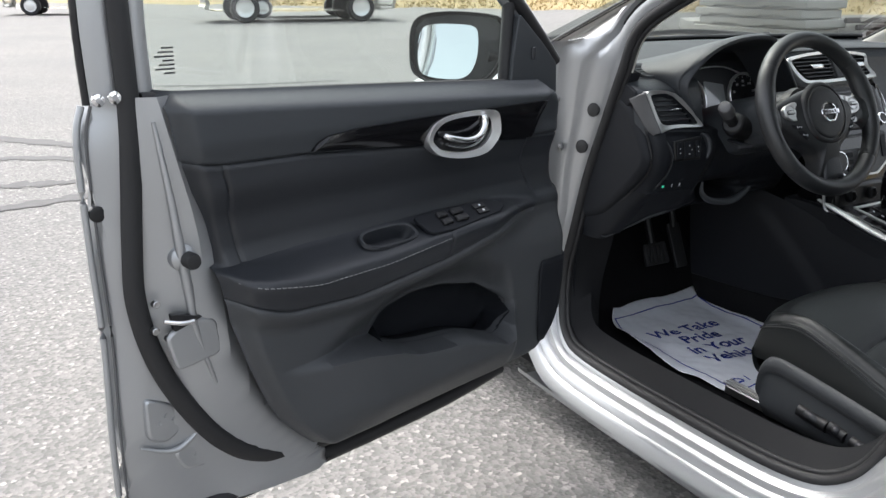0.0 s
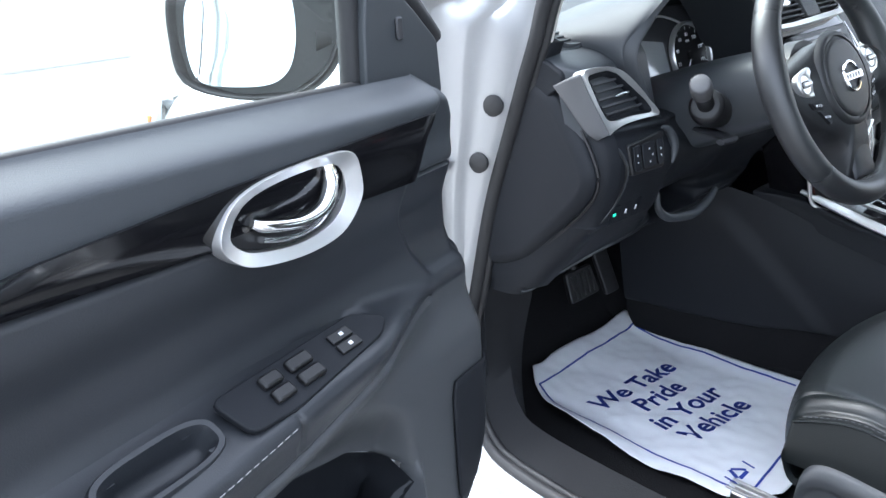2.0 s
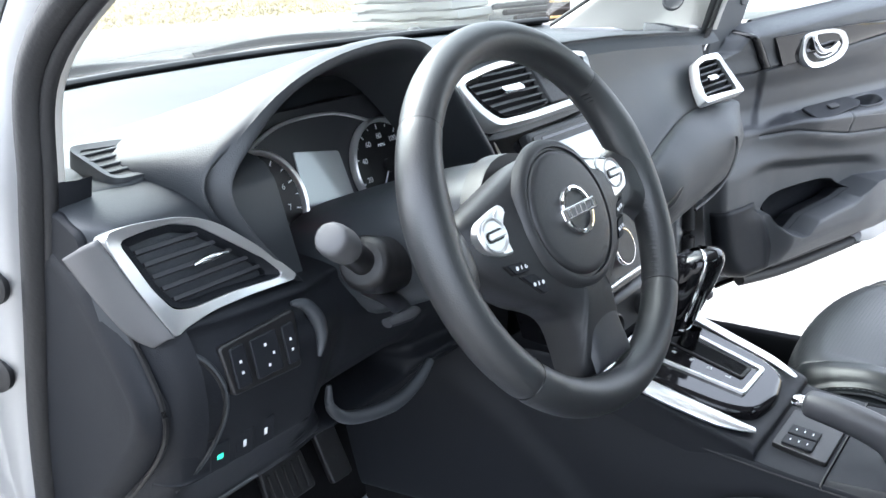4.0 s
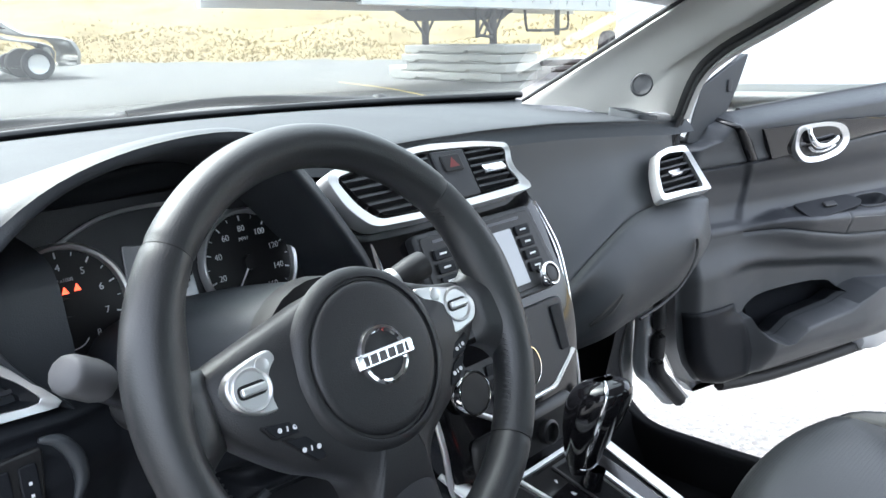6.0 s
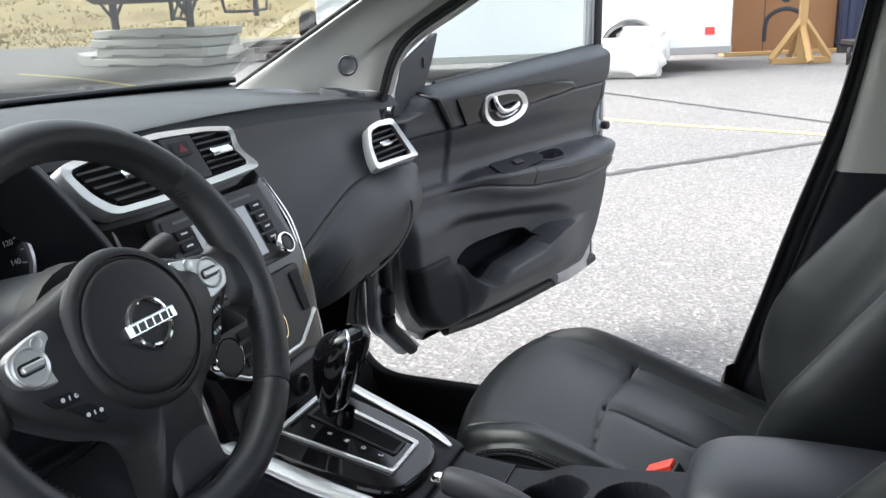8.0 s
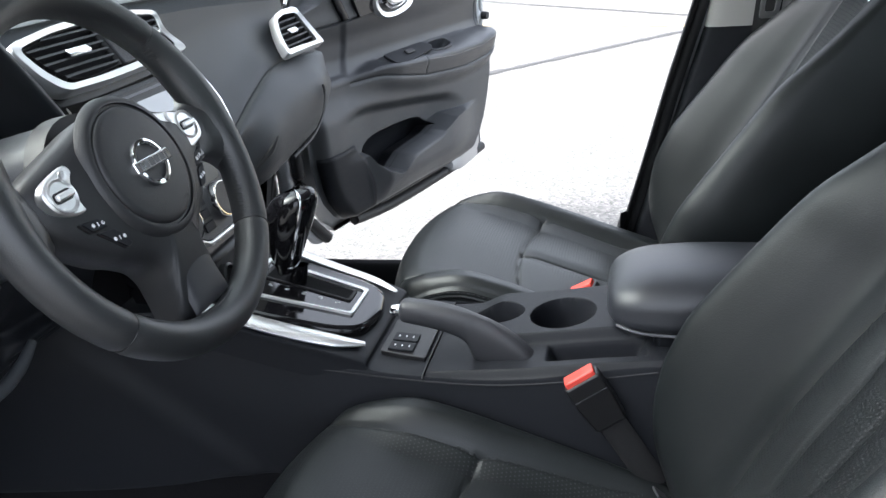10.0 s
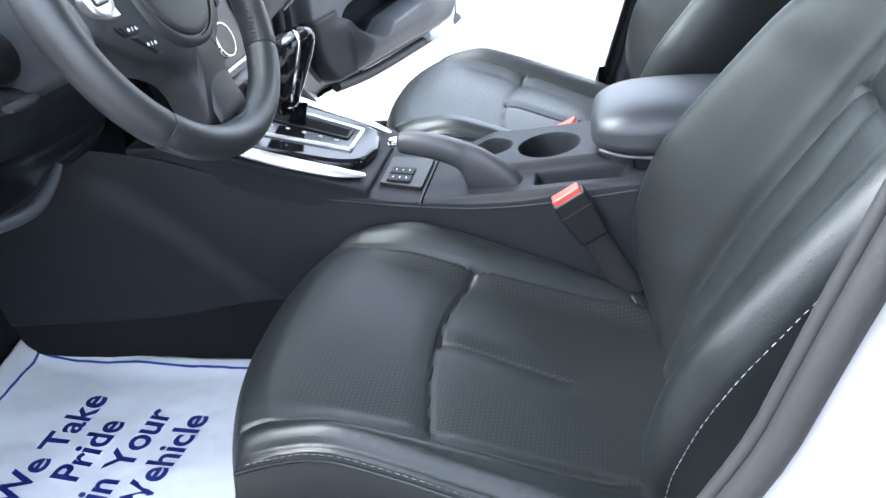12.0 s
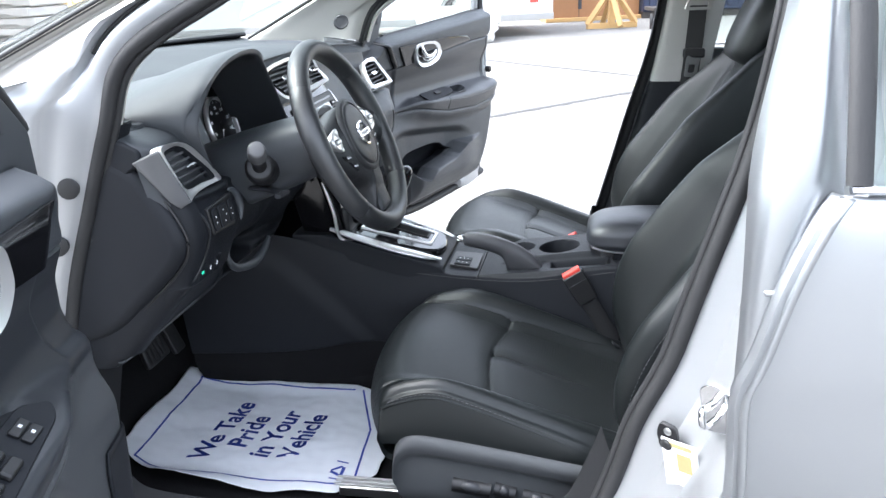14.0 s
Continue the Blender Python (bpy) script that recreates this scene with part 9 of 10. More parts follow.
def belt():
    """The passenger's belt on the B pillar."""
    b = thing("seat_belt", (0.70, -0.66, 0.75), "black seat belt hanging from its pillar guide", "seat belt")
    rim = lambda z: float(np.interp(z, [0.22, 0.405, 0.616, 0.80, 1.0, 1.28], [-0.40, -0.452, -0.518, -0.572, -0.606, -0.645]))
    tr = [[(0.690, rim(z) + 0.004, z), (0.668, rim(z) - 0.004, z), (0.664, rim(z) - 0.05, z), (0.668, rim(z) - 0.11, z), (0.690, rim(z) - 0.155, z)] for z in (0.79, 0.95, 1.10, 1.28)]
    skin("pillar_cover", tr, PILLAR, CAR, "pale grey B pillar cover", 16, 18, flip=True)
    tr = [[(0.692, rim(z) + 0.004, z), (0.672, rim(z) - 0.006, z), (0.668, rim(z) - 0.05, z), (0.670, rim(z) - 0.12, z), (0.692, rim(z) - 0.20, z)] for z in (0.22, 0.40, 0.60, 0.79)]
    skin("lower_pillar_cover", tr, PLASTIC, CAR, "charcoal lower B pillar cover", 16, 18, flip=True)
    path = [(0.650, -0.655, 0.62), (0.648, -0.672, 0.80), (0.648, -0.680, 0.90), (0.650, -0.686, 1.00)]
    p = curve(path, 20)
    w = np.array([0.004, 0.023, 0])
    mesh_ob("webbing", np.stack([p - w, p + w], 1), grid_faces(20, 2), WEBBING, b, "black webbing", 0, solid=0.0015)
    fr = (np.array([0.648, -0.686, 1.000]), np.array([0.17, -0.98, 0]), np.array([0, -0.19, 0.98]), np.array([-0.98, -0.17, 0]))
    bezel("belt_guide", rounded([(-0.040, -0.012), (0.040, -0.012), (0.030, 0.030), (-0.030, 0.030)], 0.012), rounded([(-0.027, -0.004), (0.027, -0.004), (0.022, 0.010), (-0.022, 0.010)], 0.004), fr, 0.0, 0.012, PILLAR, b, "pale belt guide", 50, 0.003)
    box("tongue_cover", (0.640, -0.680, 0.872), (0.020, 0.060, 0.026), BLACK, b, "black tongue cover", 0.005)
    fr = (np.array([0.636, -0.676, 0.836]), np.array([0.17, -0.98, 0]), np.array([0, -0.12, 0.99]), np.array([-0.98, -0.17, 0]))
    bezel("tongue", rounded([(-0.017, -0.030), (0.017, -0.030), (0.020, 0.030), (-0.020, 0.030)], 0.006), rounded([(-0.009, -0.018), (0.009, -0.018), (0.009, 0.004), (-0.009, 0.004)], 0.004), fr, 0.0, 0.004, STEEL, b, "steel belt tongue", 40, 0.0)


belt()


# ---- paper mat ----
def paper_mat():
    m = thing("paper_floor_mat", (-0.35, 0.27, 0.18), "crumpled white paper floor mat with blue printing", "paper mat")

    def inner(y):
        """The edge that lies up against the tunnel."""
        return float(np.interp(y, [-0.02, 0.05, 0.12, 0.3, 0.55], [-0.30, -0.18, -0.146, -0.148, -0.140]))

    def height(x, y):
        z = 0.184 + 0.03 * smoothstep(0.42, 0.60, y) + 0.045 * smoothstep(-0.50, -0.60, x) * smoothstep(0.15, 0.4, y)
        k = noise.noise((x * 14, y * 14, 1.0)) * 0.0035 + abs(noise.noise((x * 6 + y * 5, y * 7 - x * 3, 4.0))) * 0.007
        k += 0.0016 * noise.noise((x * 40, y * 40, 2.0))
        return z + k + 0.010 * smoothstep(-0.05, -0.004, x - inner(y))

    nx, ny = 90, 110
    xs, ys = np.linspace(0, 1, nx), np.linspace(0, 1, ny)
    P = np.zeros((nx, ny, 3))
    for j, v in enumerate(ys):
        y = -0.012 + v * 0.560
        wob = 0.006 * noise.noise((v * 6, 0.0, 5.0))
        x0 = float(np.interp(y, [-0.02, 0.01, 0.05, 0.228, 0.41, 0.50, 0.55], [-0.47, -0.514, -0.550, -0.570, -0.566, -0.505, -0.462])) + wob
        x1 = inner(y) + wob * 0.6
        for i, u in enumerate(xs):
            x = x0 + u * (x1 - x0)
            yy = y + 0.006 * noise.noise((u * 5, v * 2, 8.0)) * (v > 0.9 or v < 0.1)
            P[i, j] = (x, yy, height(x, yy))
    mesh_ob("paper_sheet", P, grid_faces(nx, ny), PAPER, m, "creased white paper", 70, solid=0.0004)

    def drape(ob):
        """Lay a flat print on the creased sheet."""
        me = ob.data
        b = np.array(ORIGIN[ob])
        for q in me.vertices:
            x, y = q.co.x + b[0], q.co.y + b[1]
            q.co.z = height(x, y) + 0.0012 - b[2]

    fr = (np.array([0, 0, 0.0]), np.array([1.0, 0, 0]), np.array([0, 1.0, 0]), np.array([0, 0, 1.0]))
    for k, t in enumerate(("We Take", "Pride", "in Your", "Vehicle")):
        drape(lettering("printed_line", t, fr, 0.061, INK, m, "blue printed words", at=(-0.362, 0.363 - k * 0.0615), bold=0.0014, turn=-4.5))
    for pts in ([(-0.500, 0.497), (-0.168, 0.506)], [(-0.168, 0.506), (-0.166, 0.30), (-0.168, 0.12)], [(-0.500, 0.497), (-0.537, 0.41), (-0.532, 0.216), (-0.524, 0.06)], [(-0.17, 0.10), (-0.32, 0.043), (-0.50, 0.026)]):
        p = line([(x, y, 0) for x, y in pts], 60)
        t = np.gradient(p, axis=0)
        t /= np.linalg.norm(t, axis=1)[:, None]
        s = np.stack([-t[:, 1], t[:, 0], 0 * t[:, 0]], 1) * 0.0022
        rows = np.stack([p + s, p - s], 1)
        for r in rows.reshape(-1, 3):
            r[2] = 0
        ob = mesh_ob("printed_border", rows, grid_faces(60, 2), INK, m, "blue printed border", 0)
        drape(ob)
    # small triangular mark
    for k in range(3):
        a0, a1 = radians(90 + 120 * k), radians(210 + 120 * k)
        c = np.array([-0.482, 0.066])
        p0, p1 = c + 0.019 * np.array([math.cos(a0), math.sin(a0)]), c + 0.019 * np.array([math.cos(a1), math.sin(a1)])
        p = line([(*(p0 * 0.88 + p1 * 0.12), 0), (*(p0 * 0.12 + p1 * 0.88), 0)], 12)
        d = (p1 - p0) / np.linalg.norm(p1 - p0)
        s = np.array([-d[1], d[0], 0]) * 0.0035
        drape(mesh_ob("printed_mark", np.stack([p + s, p - s], 1), grid_faces(12, 2), INK, m, "", 0))
    for dx in (-0.030, 0.028):
        drape(mesh_ob("print_bar", np.stack([np.array([[-0.482 + dx, 0.052, 0], [-0.476 + dx, 0.078, 0]]) - (0.002, 0, 0), np.array([[-0.482 + dx, 0.052, 0], [-0.476 + dx, 0.078, 0]]) + (0.002, 0, 0)]), grid_faces(2, 2), INK, m, "", 0))


paper_mat()


# ---- yard ----
def flat_frame(p, q):
    """A frame standing on the ground with its x along p to q, y up."""
    d = Vector((q[0] - p[0], q[1] - p[1], 0)).normalized()
    return np.array([p[0], p[1], 0.0]), np.array(d), np.array([0, 0, 1.0]), np.array(d.cross(Vector((0, 0, 1))))


def concrete_blocks():
    """A stack of long precast concrete slabs with fork pockets."""
    fr = flat_frame((13.15, 10.50), (13.35, 13.60))
    o, x, z, n = fr
    n = -n if n[0] < 0 else n
    L, h = 3.1, 0.196
    first = None
    for lay in range(4):
        jog = (0.05, -0.06, 0.04, -0.02)[lay]
        poly = [(0, 0.015), (0.42, 0.015), (0.46, 0.055), (1.16, 0.055), (1.20, 0.015), (1.88, 0.015), (1.92, 0.055), (2.62, 0.055), (2.66, 0.015), (L, 0.015), (L, h - 0.012), (0, h - 0.012)]
        base = o + x * jog + z * (lay * h) + n * (0.05 * (lay % 2))
        t = thing("concrete_slab", base, "pale precast concrete slab lying in a stack on the asphalt", "concrete slab", "stacked concrete slabs")
        slab("slab_body", poly, (base, x, z, n), 0.0, 1.2, CONCRETE, t, "", 0.02)
        slab("slab_core", [(0.1, -0.005), (L - 0.1, -0.005), (L - 0.1, 0.06), (0.1, 0.06)], (base, x, z, n), 0.12, 1.1, CONCRETE, t, "", 0)
    for k in range(4):
        base = o + x * (L + 0.25 + 0.45 * k) + n * (0.35 * k + 0.2)
        t = thing("kerb_block", base, "short pale concrete block on the asphalt", "concrete block", "row of kerb blocks")
        slab("block_body", [(0, 0), (0.38, 0), (0.35, 0.24), (0.03, 0.24)], (base, x, z, n), 0.0, 0.9, CONCRETE, t, "", 0.02)


concrete_blocks()


def flatbed():
    t = thing("flatbed_trailer", (14.2, 11.1, 0), "white flatbed trailer standing on dark landing legs", "trailer")
    p, q = (7.7, 9.78), (24.0, 13.25)
    o, x, z, n = flat_frame(p, q)
    n = -n if n[1] < 0 else n
    L = math.hypot(q[0] - p[0], q[1] - p[1])
    fr = (o, x, z, n)
    deck = slab("side_rail", [(1.2, 1.52), (L, 1.52), (L, 1.92), (1.2, 1.92)], fr, 0.0, 0.12, GALV, t, "white side rail", 0.02)
    slab("rear_rail", [(0.0, 1.56), (1.2, 1.56), (1.2, 1.95), (0.0, 1.95)], fr, 0.02, 0.14, RUSTY, t, "dark rear end", 0.02)
    slab("deck", [(0, 1.86), (L, 1.86), (L, 1.93), (0, 1.93)], fr, 0.12, 2.5, TIMBER, t, "plank deck", 0.01)
    slab("far_rail", [(0, 1.52), (L, 1.52), (L, 1.92), (0, 1.92)], fr, 2.4, 2.5, GALV, t, "white side rail", 0.02)
    for k in range(14):
        slab("stake_pocket", [(1.6 + k * 1.05, 1.66), (1.75 + k * 1.05, 1.66), (1.75 + k * 1.05, 1.9), (1.6 + k * 1.05, 1.9)], fr, -0.04, 0.0, GALV, deck, "", 0.01)
    slab("marker_lamp", [(1.85, 1.70), (2.0, 1.70), (2.0, 1.78), (1.85, 1.78)], fr, -0.07, -0.04, AMBER, deck, "amber marker lamp", 0.005)
    u0 = float(np.dot(np.array([14.2, 11.05, 0]) - o, x))
    for d in (0.35, 2.1):
        b = o + n * d
        tube("landing_leg", [b + x * u0 + z * 0.02, b + x * u0 + z * 0.8, b + x * u0 + z * 1.55], 0.09, RUSTY, t, "dark steel landing leg", 6, 8)
        slab("leg_foot", [(u0 - 0.2, 0.0), (u0 + 0.2, 0.0), (u0 + 0.2, 0.06), (u0 - 0.2, 0.06)], fr, d - 0.15, d + 0.15, RUSTY, t, "", 0.01)
        for dx in (-0.75, 0.6):
            tube("leg_brace", [b + x * (u0 + dx) + z * 1.55, b + x * u0 + z * 0.95], 0.035, RUSTY, t, "", 4, 6)
    tube("leg_post", [o + n * 0.35 + x * (u0 - 0.75) + z * 1.55, o + n * 0.35 + x * (u0 - 0.75) + z * 0.92], 0.05, RUSTY, t, "", 4, 6)
    tube("cross_bar", [o + n * 0.35 + x * (u0 - 0.75) + z * 0.98, o + n * 0.35 + x * u0 + z * 0.92], 0.035, RUSTY, t, "", 4, 6)
    for a, b in (((-0.75, 1.5), (-0.1, 0.98)), ((-0.7, 1.0), (-0.2, 1.5)), ((-0.4, 1.0), (0.0, 1.5))):
        tube("leg_brace", [o + n * 0.35 + x * (u0 + a[0]) + z * a[1], o + n * 0.35 + x * (u0 + b[0]) + z * b[1]], 0.03, RUSTY, t, "", 4, 6)
    slab("king_plate", [(u0 - 1.5, 1.52), (u0 + 1.2, 1.52), (u0 + 0.6, 1.30), (u0 - 0.9, 1.30)], fr, 0.4, 2.0, RUSTY, t, "dark under-frame", 0.02)
    # tool hoop and crank on the side
    tube("side_hoop", [o + x * (u0 + 0.9) + z * 1.5, o + x * (u0 + 1.0) + z * 1.12, o + x * (u0 + 1.3) + z * 1.05, o + x * (u0 + 3.2) + z * 1.06, o + x * (u0 + 3.5) + z * 1.15, o + x * (u0 + 3.5) + z * 1.5], 0.035, RUSTY, t, "dark steel hoop", 40, 8)
    tube("side_post", [o + x * (u0 + 2.8) + z * 1.52, o + x * (u0 + 2.8) + z * 0.92], 0.07, RUSTY, t, "", 4, 8)
    for k in range(2):
        wf = (o + x * (L - 1.6 - k * 1.3) + z * 0.5 + n * 0.1, x, z, -n)
        lathe("wheel", [(0.30, -0.25), (0.48, -0.24), (0.50, -0.1), (0.50, 0.0), (0.46, 0.05), (0.28, 0.05), (0.26, 0.0), (0.08, 0.02), (0.02, 0.03)], wf, RUBBER, t, "black tyre", 28)


flatbed()


def box_trailer():
    t = thing("cargo_trailer", (10.6, 2.9, 0), "white enclosed cargo trailer with a grey wheel arch", "trailer")
    p, q = (11.62, 0.36), (9.45, 5.65)
    o, x, z, n = flat_frame(p, q)
    n = -n if n[0] < 0 else n
    L = math.hypot(q[0] - p[0], q[1] - p[1])
    fr = (o, x, z, n)
    body = slab("trailer_body", [(0, 0.30), (L, 0.30), (L, 2.75), (0, 2.75)], fr, 0.0, 2.3, GALV, t, "smooth white sheet body", 0.03)
    slab("bottom_rail", [(0, 0.24), (L, 0.24), (L, 0.34), (0, 0.34)], fr, -0.012, 0.06, STEEL, body, "metal bottom rail", 0.006)
    for k in range(6):
        slab("sheet_joint", [(0.6 + k * 0.9, 0.34), (0.606 + k * 0.9, 0.34), (0.606 + k * 0.9, 2.7), (0.6 + k * 0.9, 2.7)], fr, -0.003, 0.001, SATIN, body, "", 0)
    slab("tail_lamp", [(0.25, 0.50), (0.38, 0.50), (0.38, 0.60), (0.25, 0.60)], fr, -0.025, 0.0, RED, t, "red marker lamp", 0.004)
    for u in (1.45,):
        wf = (o + x * u + z * 0.33 + n * 0.02, x, z, -n)
        w = lathe("wheel", [(0.18, -0.18), (0.31, -0.17), (0.33, -0.1), (0.33, 0.02), (0.30, 0.05), (0.20, 0.05), (0.19, 0.02), (0.05, 0.03), (0.01, 0.03)], wf, RUBBER, t, "black trailer tyre", 32)
        lathe("rim", [(0.19, 0.0), (0.185, 0.035), (0.15, 0.02), (0.05, 0.035), (0.01, 0.036)], wf, GALV, w, "white rim", 24)
        arch = [o + x * (u + 0.43 * math.cos(a)) + z * (0.33 + 0.43 * math.sin(a)) - n * 0.06 for a in np.linspace(0.05, math.pi - 0.05, 9)]
        tube("wheel_arch", arch, 0.05, SATIN, t, "grey wheel arch", 24, 8, flat=3.2, up=tuple(n))
    # covers the wheel: a white tarpaulin bundle on the ground
    b = thing("tarpaulin_bundle", (10.85, 1.55, 0), "crumpled white tarpaulin bundle lying by the trailer wheel", "tarpaulin")
    c = np.array([10.72, 1.72, 0.0])
    for nm, off, size, seed in (("tarpaulin_roll", (0, 0, 0.24), (0.62, 0.38, 0.30), 1.0), ("tarpaulin_fold", (0.25, -0.25, 0.42), (0.36, 0.30, 0.26), 5.0), ("wrapped_block", (-0.12, -0.34, 0.16), (0.20, 0.20, 0.18), 9.0)):
        bm = bmesh.new()
        bmesh.ops.create_icosphere(bm, subdivisions=4, radius=1.0)
        for v in bm.verts:
            k = 1 + 0.28 * noise.noise(v.co * 1.6 + Vector((seed, 0, 0))) + 0.16 * noise.noise(v.co * 4.0 + Vector((seed, 3, 0))) + 0.06 * noise.noise(v.co * 9 + Vector((seed, 3, 7)))
            w = v.co * k
            w = Vector([math.copysign(min(abs(a), 0.9) ** 0.8, a) for a in w])
            P = c + np.array(off) + x * w.x * size[0] + n * w.y * size[1] + z * w.z * size[2]
            v.co = (P[0], P[1], max(P[2], 0.0))
        part(nm, bm, TARP, b, "", 60)


box_trailer()


def far_right():
    """Brown board container, timber stand, navy container and a little cart behind the passenger door."""
    t = thing("board_container", (14.5, -0.2, 0), "brown plywood container wall with a grey painted pattern", "container")
    o, x, z, n = flat_frame((14.22, 0.62), (14.9, -1.05))
    n = -n if n[0] < 0 else n
    fr = (o, x, z, n)
    wall = slab("board_wall", [(0, 0.05), (1.8, 0.05), (1.8, 2.5), (0, 2.5)], fr, 0, 1.4, BROWN_BOARD, t, "brown plywood wall", 0.01)
    slab("base_beam", [(-0.05, 0.0), (1.85, 0.0), (1.85, 0.07), (-0.05, 0.07)], fr, -0.06, 0.3, TIMBER, t, "timber base beam", 0.01)
    for k in range(1, 3):
        slab("board_joint", [(k * 0.6, 0.07), (k * 0.6 + 0.012, 0.07), (k * 0.6 + 0.012, 2.5), (k * 0.6, 2.5)], fr, -0.004, 0.002, RUSTY, wall, "", 0)
    dia = [(0.62, 1.15), (0.95, 0.86), (1.28, 1.15), (0.95, 1.44)]
    for i in range(4):
        a, b = dia[i - 1], dia[i]
        tube("painted_stroke", [o + x * a[0] + z * a[1] - n * 0.004, o + x * b[0] + z * b[1] - n * 0.004], 0.035, PLASTIC_GREY, wall, "", 4, 6, flat=0.2, up=tuple(n))
    tube("painted_stroke", [o + x * 0.62 + z * 0.22 - n * 0.004, o + x * 0.66 + z * 0.60 - n * 0.004, o + x * 0.95 + z * 0.74 - n * 0.004, o + x * 1.26 + z * 0.60 - n * 0.004, o + x * 1.30 + z * 0.22 - n * 0.004], 0.035, PLASTIC_GREY, wall, "grey painted arch", 30, 6, flat=0.2, up=tuple(n))
    s = thing("timber_stand", (12.7, -0.53, 0), "yellow timber post on a braced foot", "timber stand")
    o2, x2, z2, n2 = flat_frame((12.62, -0.30), (12.80, -0.76))
    c = np.array([12.7, -0.53, 0])
    box("post", (12.7, -0.53, 0.85), (0.10, 0.10, 1.62), TIMBER, s, "square timber post", 0.006, turn=20)
    slab("foot_beam", [(-0.18, 0.0), (0.68, 0.0), (0.68, 0.09), (-0.18, 0.09)], (o2, x2, z2, n2), -0.05, 0.05, TIMBER, s, "", 0.006)
    for sgn in (-1, 1):
        tube("brace", [c + x2 * sgn * 0.42 + z2 * 0.07, c + x2 * sgn * 0.02 + z2 * 0.62], 0.055, TIMBER, s, "diagonal brace", 4, 4)
        tube("brace", [c + n2 * sgn * 0.40 + z2 * 0.05, c + z2 * 0.55], 0.05, TIMBER, s, "diagonal brace", 4, 4)
    nv = thing("navy_container", (15.2, -1.9, 0), "dark navy sheet container", "container")
    o3, x3, z3, n3 = flat_frame((14.72, -1.12), (15.2, -3.3))
    n3 = -n3 if n3[0] < 0 else n3
    f3 = (o3, x3, z3, n3)
    b3 = slab("container_body", [(0, 0.12), (2.2, 0.12), (2.2, 2.6), (0, 2.6)], f3, 0, 1.5, NAVY, nv, "navy corrugated wall", 0.02)
    for k in range(10):
        slab("rib", [(0.1 + k * 0.21, 0.2), (0.2 + k * 0.21, 0.2), (0.2 + k * 0.21, 2.5), (0.1 + k * 0.21, 2.5)], f3, -0.03, 0.0, NAVY, b3, "", 0.008)
    slab("container_skid", [(0, 0), (2.2, 0), (2.2, 0.12), (0, 0.12)], f3, 0.05, 1.4, RUSTY, nv, "", 0.01)
    ct = thing("hand_cart", (12.55, -1.30, 0), "rusty hand cart with small wheels", "cart")
    box("cart_bed", (12.6, -1.38, 0.30), (0.5, 0.55, 0.06), RUSTY, ct, "rusty cart bed", 0.01, turn=15)
    for dy in (-0.2, 0.2):
        lathe("wheel", [(0.05, -0.02), (0.11, -0.025), (0.12, 0.0), (0.11, 0.025), (0.05, 0.02), (0.01, 0.02)], frame_of((12.45, -1.36 + dy, 0.12), (1, 0, 0), (0, 0, 1)), RUBBER, ct, "", 20)
    tube("cart_stay", [(12.40, -1.18, 0.28), (12.36, -1.16, 0.04), (12.42, -1.14, 0.0)], 0.015, RUSTY, ct, "", 8, 6)
    # dark steel bars stacked behind the slabs
    for k in range(14):
        a = (14.3 + 0.12 * (k % 5) + random.uniform(-0.1, 0.1), 10.0 + 0.05 * k)
        zz = 0.10 + 0.13 * (k // 5)
        st = thing("steel_bar", (a[0], a[1], zz), "long dark steel bar in an untidy stack", "steel bar", "stack of steel bars")
        tube("bar", [(a[0], a[1] - 0.2, zz), (a[0] + 2.4, a[1] - 1.2 + random.uniform(-0.15, 0.15), zz)], 0.065, RUSTY, st, "", 4, 6)
    for k in range(4):
        x0, y0 = 15.2 + 0.55 * k, 9.0 - 0.35 * k
        st = thing("pallet_stack", (x0, y0, 0), "low weathered timber pallet on the asphalt", "pallet", "weathered pallets")
        for j in range(3):
            box("pallet_board", (x0, y0, 0.08 + j * 0.16), (0.9, 0.7, 0.05), RUSTY if j % 2 else TIMBER, st, "", 0.01, turn=25 + 8 * k)
        for e in (-0.3, 0.3):
            box("pallet_bearer", (x0 + e, y0, 0.2), (0.09, 0.6, 0.40), RUSTY, st, "", 0.01, turn=25 + 8 * k)


far_right()


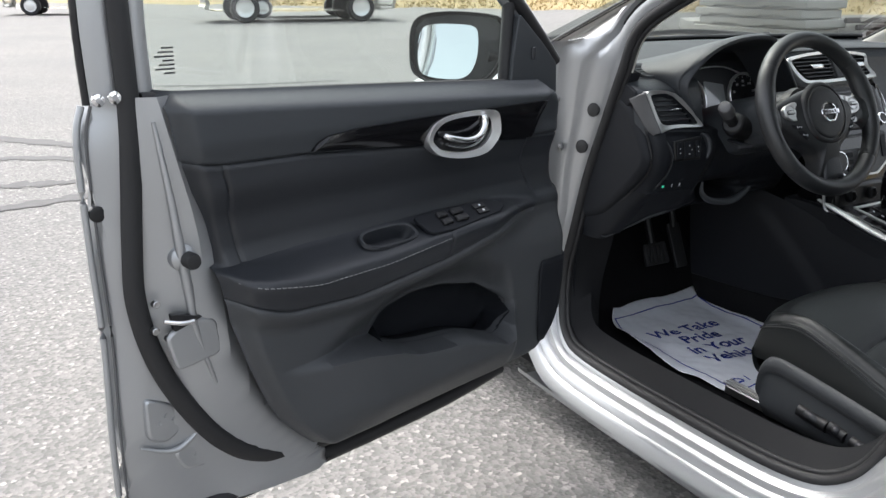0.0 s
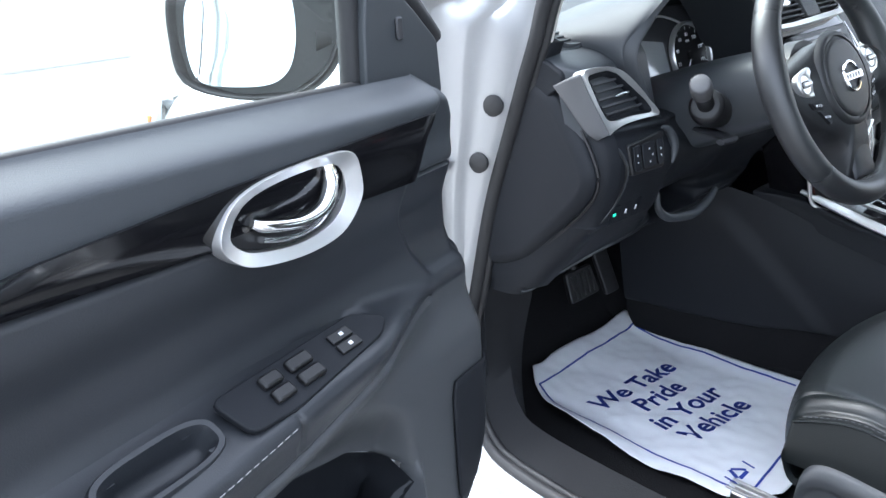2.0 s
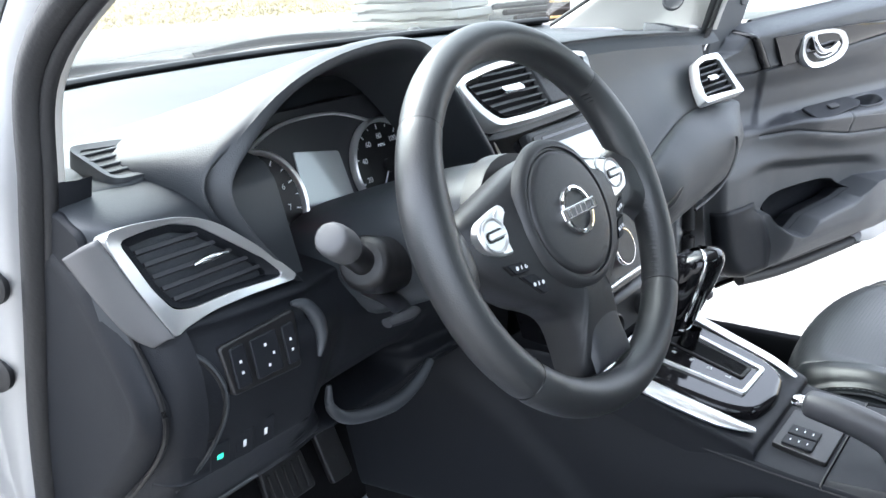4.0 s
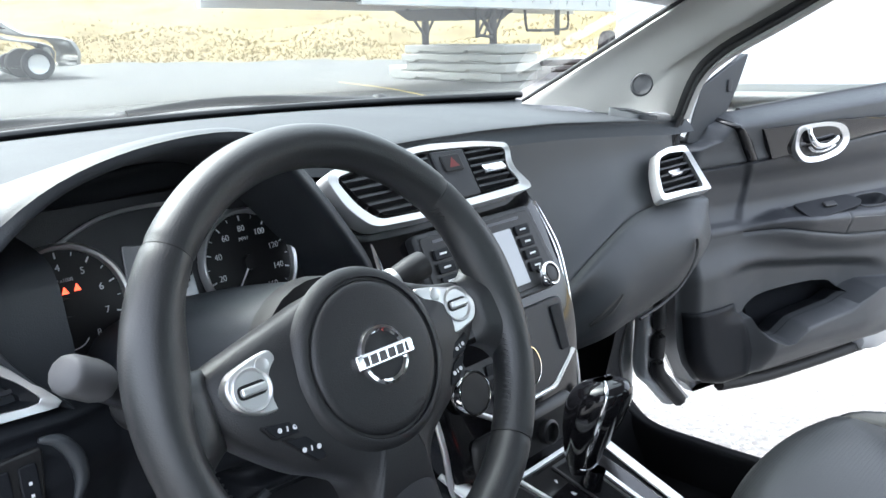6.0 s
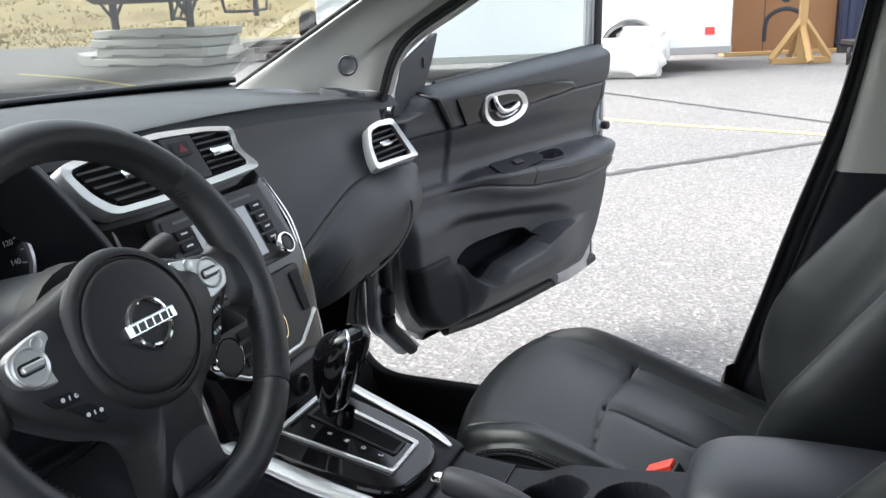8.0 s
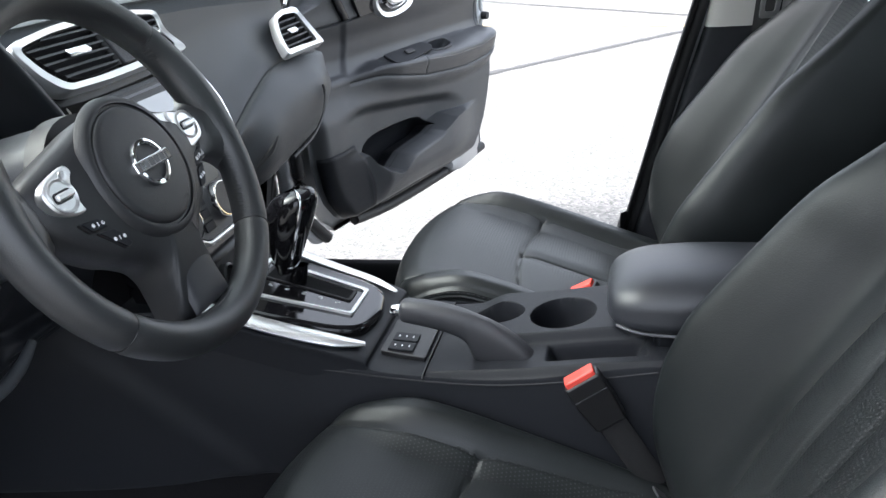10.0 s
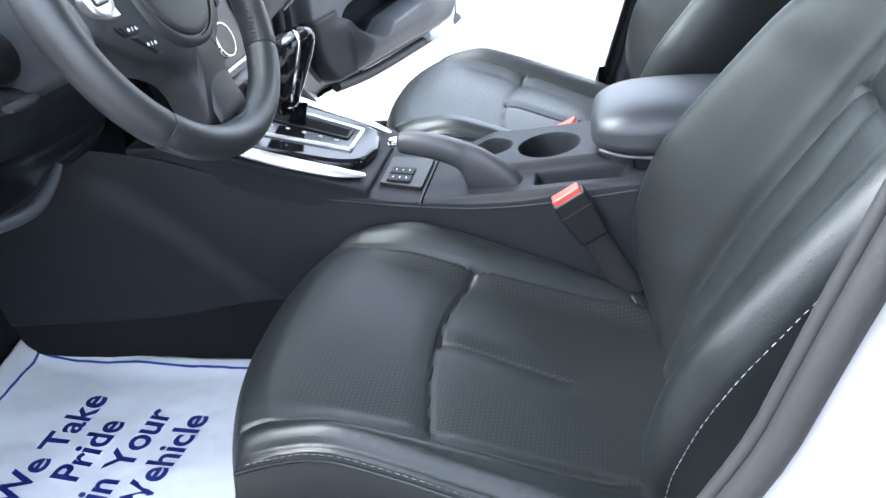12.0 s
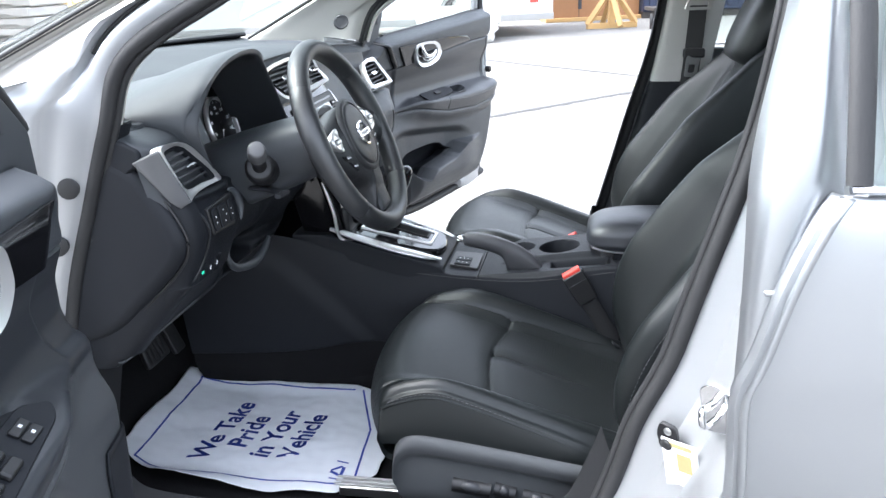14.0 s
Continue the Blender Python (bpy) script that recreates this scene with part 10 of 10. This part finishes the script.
def parked_car(name, at, turn, paint, label, k=1.0, tall=1.45):
    """A distant parked car with wheels, glass and lamps."""
    c = thing(name, (*at, 0), label, "car")
    m = pose(at[0], at[1], 0, 0, 0, turn)
    P = lambda x, y, z: np.array(m @ Vector((x * k, y * k, z * k)))
    prof = [(-2.25, 0.45), (-2.28, 0.75), (-2.15, 0.98), (-1.6, 1.02), (-1.0, tall - 0.06), (-0.4, tall), (0.5, tall - 0.04), (1.15, 1.0), (2.0, 0.86), (2.22, 0.68), (2.24, 0.40), (1.8, 0.26), (-1.9, 0.26)]
    if tall > 1.6:
        prof = [(-2.35, 0.45), (-2.38, 0.9), (-2.30, 1.2), (-2.1, tall - 0.05), (-1.0, tall), (0.4, tall - 0.04), (1.0, 1.15), (1.9, 0.98), (2.3, 0.8), (2.32, 0.45), (1.9, 0.28), (-1.9, 0.28)]
    rows = []
    for w, s in ((-0.90, 0.96), (-0.88, 1.0), (-0.5, 1.0), (0.5, 1.0), (0.88, 1.0), (0.90, 0.96)):
        rows.append([P(x * s, w if z < 1.03 else w * 0.80, z if s == 1.0 else 0.3 + (z - 0.3) * 0.97) for x, z in prof])
    skin("body", rows, paint, c, "", 16, 60, cv=True, straight=True)
    for s in (-1, 1):
        skin("side_window", [[P(-1.35, s * 0.86, 1.06), P(0.85, s * 0.86, 1.06)], [P(-0.95, s * 0.765, tall - 0.11), P(0.35, s * 0.765, tall - 0.11)]], PIANO, c, "dark side window", 4, 8)
        for x in (-1.38, 1.38):
            fr = (P(x, s * 0.80, 0.33), np.array(m.to_3x3() @ Vector((1, 0, 0))), np.array([0, 0, 1.0]), np.array(m.to_3x3() @ Vector((0, s, 0))))
            w = lathe("wheel", [(0.19 * k, -0.1), (0.31 * k, -0.1), (0.335 * k, -0.06), (0.335 * k, 0.06), (0.31 * k, 0.10), (0.22 * k, 0.10), (0.21 * k, 0.06), (0.02, 0.07)], fr, RUBBER, c, "black tyre", 28)
            lathe("rim", [(0.215 * k, 0.05), (0.21 * k, 0.105), (0.18 * k, 0.085), (0.06 * k, 0.10), (0.01, 0.10)], fr, SATIN, w, "silver rim", 24)
    skin("rear_window", [[P(-1.95, -0.62, 1.05), P(-1.95, 0.62, 1.05)], [P(-1.28, -0.6, tall - 0.12), P(-1.28, 0.6, tall - 0.12)]], PIANO, c, "dark rear window", 4, 6)
    for s in (-1, 1):
        slab("tail_lamp", [(-0.18 * k, -0.09 * k), (0.16 * k, -0.09 * k), (0.16 * k, 0.10 * k), (-0.18 * k, 0.10 * k)], (P(-2.30, s * 0.66, 0.82), np.array(m.to_3x3() @ Vector((0, 1, 0))), np.array([0, 0, 1.0]), np.array(m.to_3x3() @ Vector((-1, 0, 0)))), -0.05, 0.02, RED, c, "red tail lamp", 0.01)
    return c


parked_car("parked_van", (8.6, 27.3), -10, DARK_CAR, "dark parked minivan at the far side of the yard", 1.0, 1.75)
parked_car("parked_car", (2.2, 33.5), -15, GOLD_CAR, "grey parked car at the far side of the yard", 1.0, 1.45)
parked_car("parked_car", (7.4, 24.2), -10, GOLD_CAR, "champagne parked sedan on the asphalt", 1.25, 1.45)


def dry_grass():
    """Tufts along the yard's edge and on the mounds, as one mesh."""
    rnd = random.Random(4)
    verts, faces = [], []
    ex, ey = -EDGE_N[1], EDGE_N[0]
    for _ in range(9000):
        d, along = EDGE_D + abs(rnd.gauss(0.0, 6.0)) + 0.2, rnd.uniform(-34, 30)
        x, y = EDGE_N[0] * d + ex * along, EDGE_N[1] * d + ey * along
        p = d - EDGE_D
        z = mound(x, y, p) - 0.05
        for _b in range(3):
            a, h, w = rnd.uniform(0, 6.28), rnd.uniform(0.06, 0.20), rnd.uniform(0.02, 0.05)
            lx, ly = rnd.uniform(-0.15, 0.15), rnd.uniform(-0.15, 0.15)
            i = len(verts)
            verts += [(x + math.cos(a) * w, y + math.sin(a) * w, z), (x - math.cos(a) * w, y - math.sin(a) * w, z), (x + lx, y + ly, z + h)]
            faces.append((i, i + 1, i + 2))
    ob = mesh_ob("dry_grass", verts, faces, DRY, None, "", 0)
    tagged(ob, "tufts of dry straw-coloured grass at the yard's edge", "grass", kind="stuff")


DRY = material("dry_grass_blades", (0.40, 0.31, 0.15), 0.8, spread=0.35, blotch=0.4)
dry_grass()
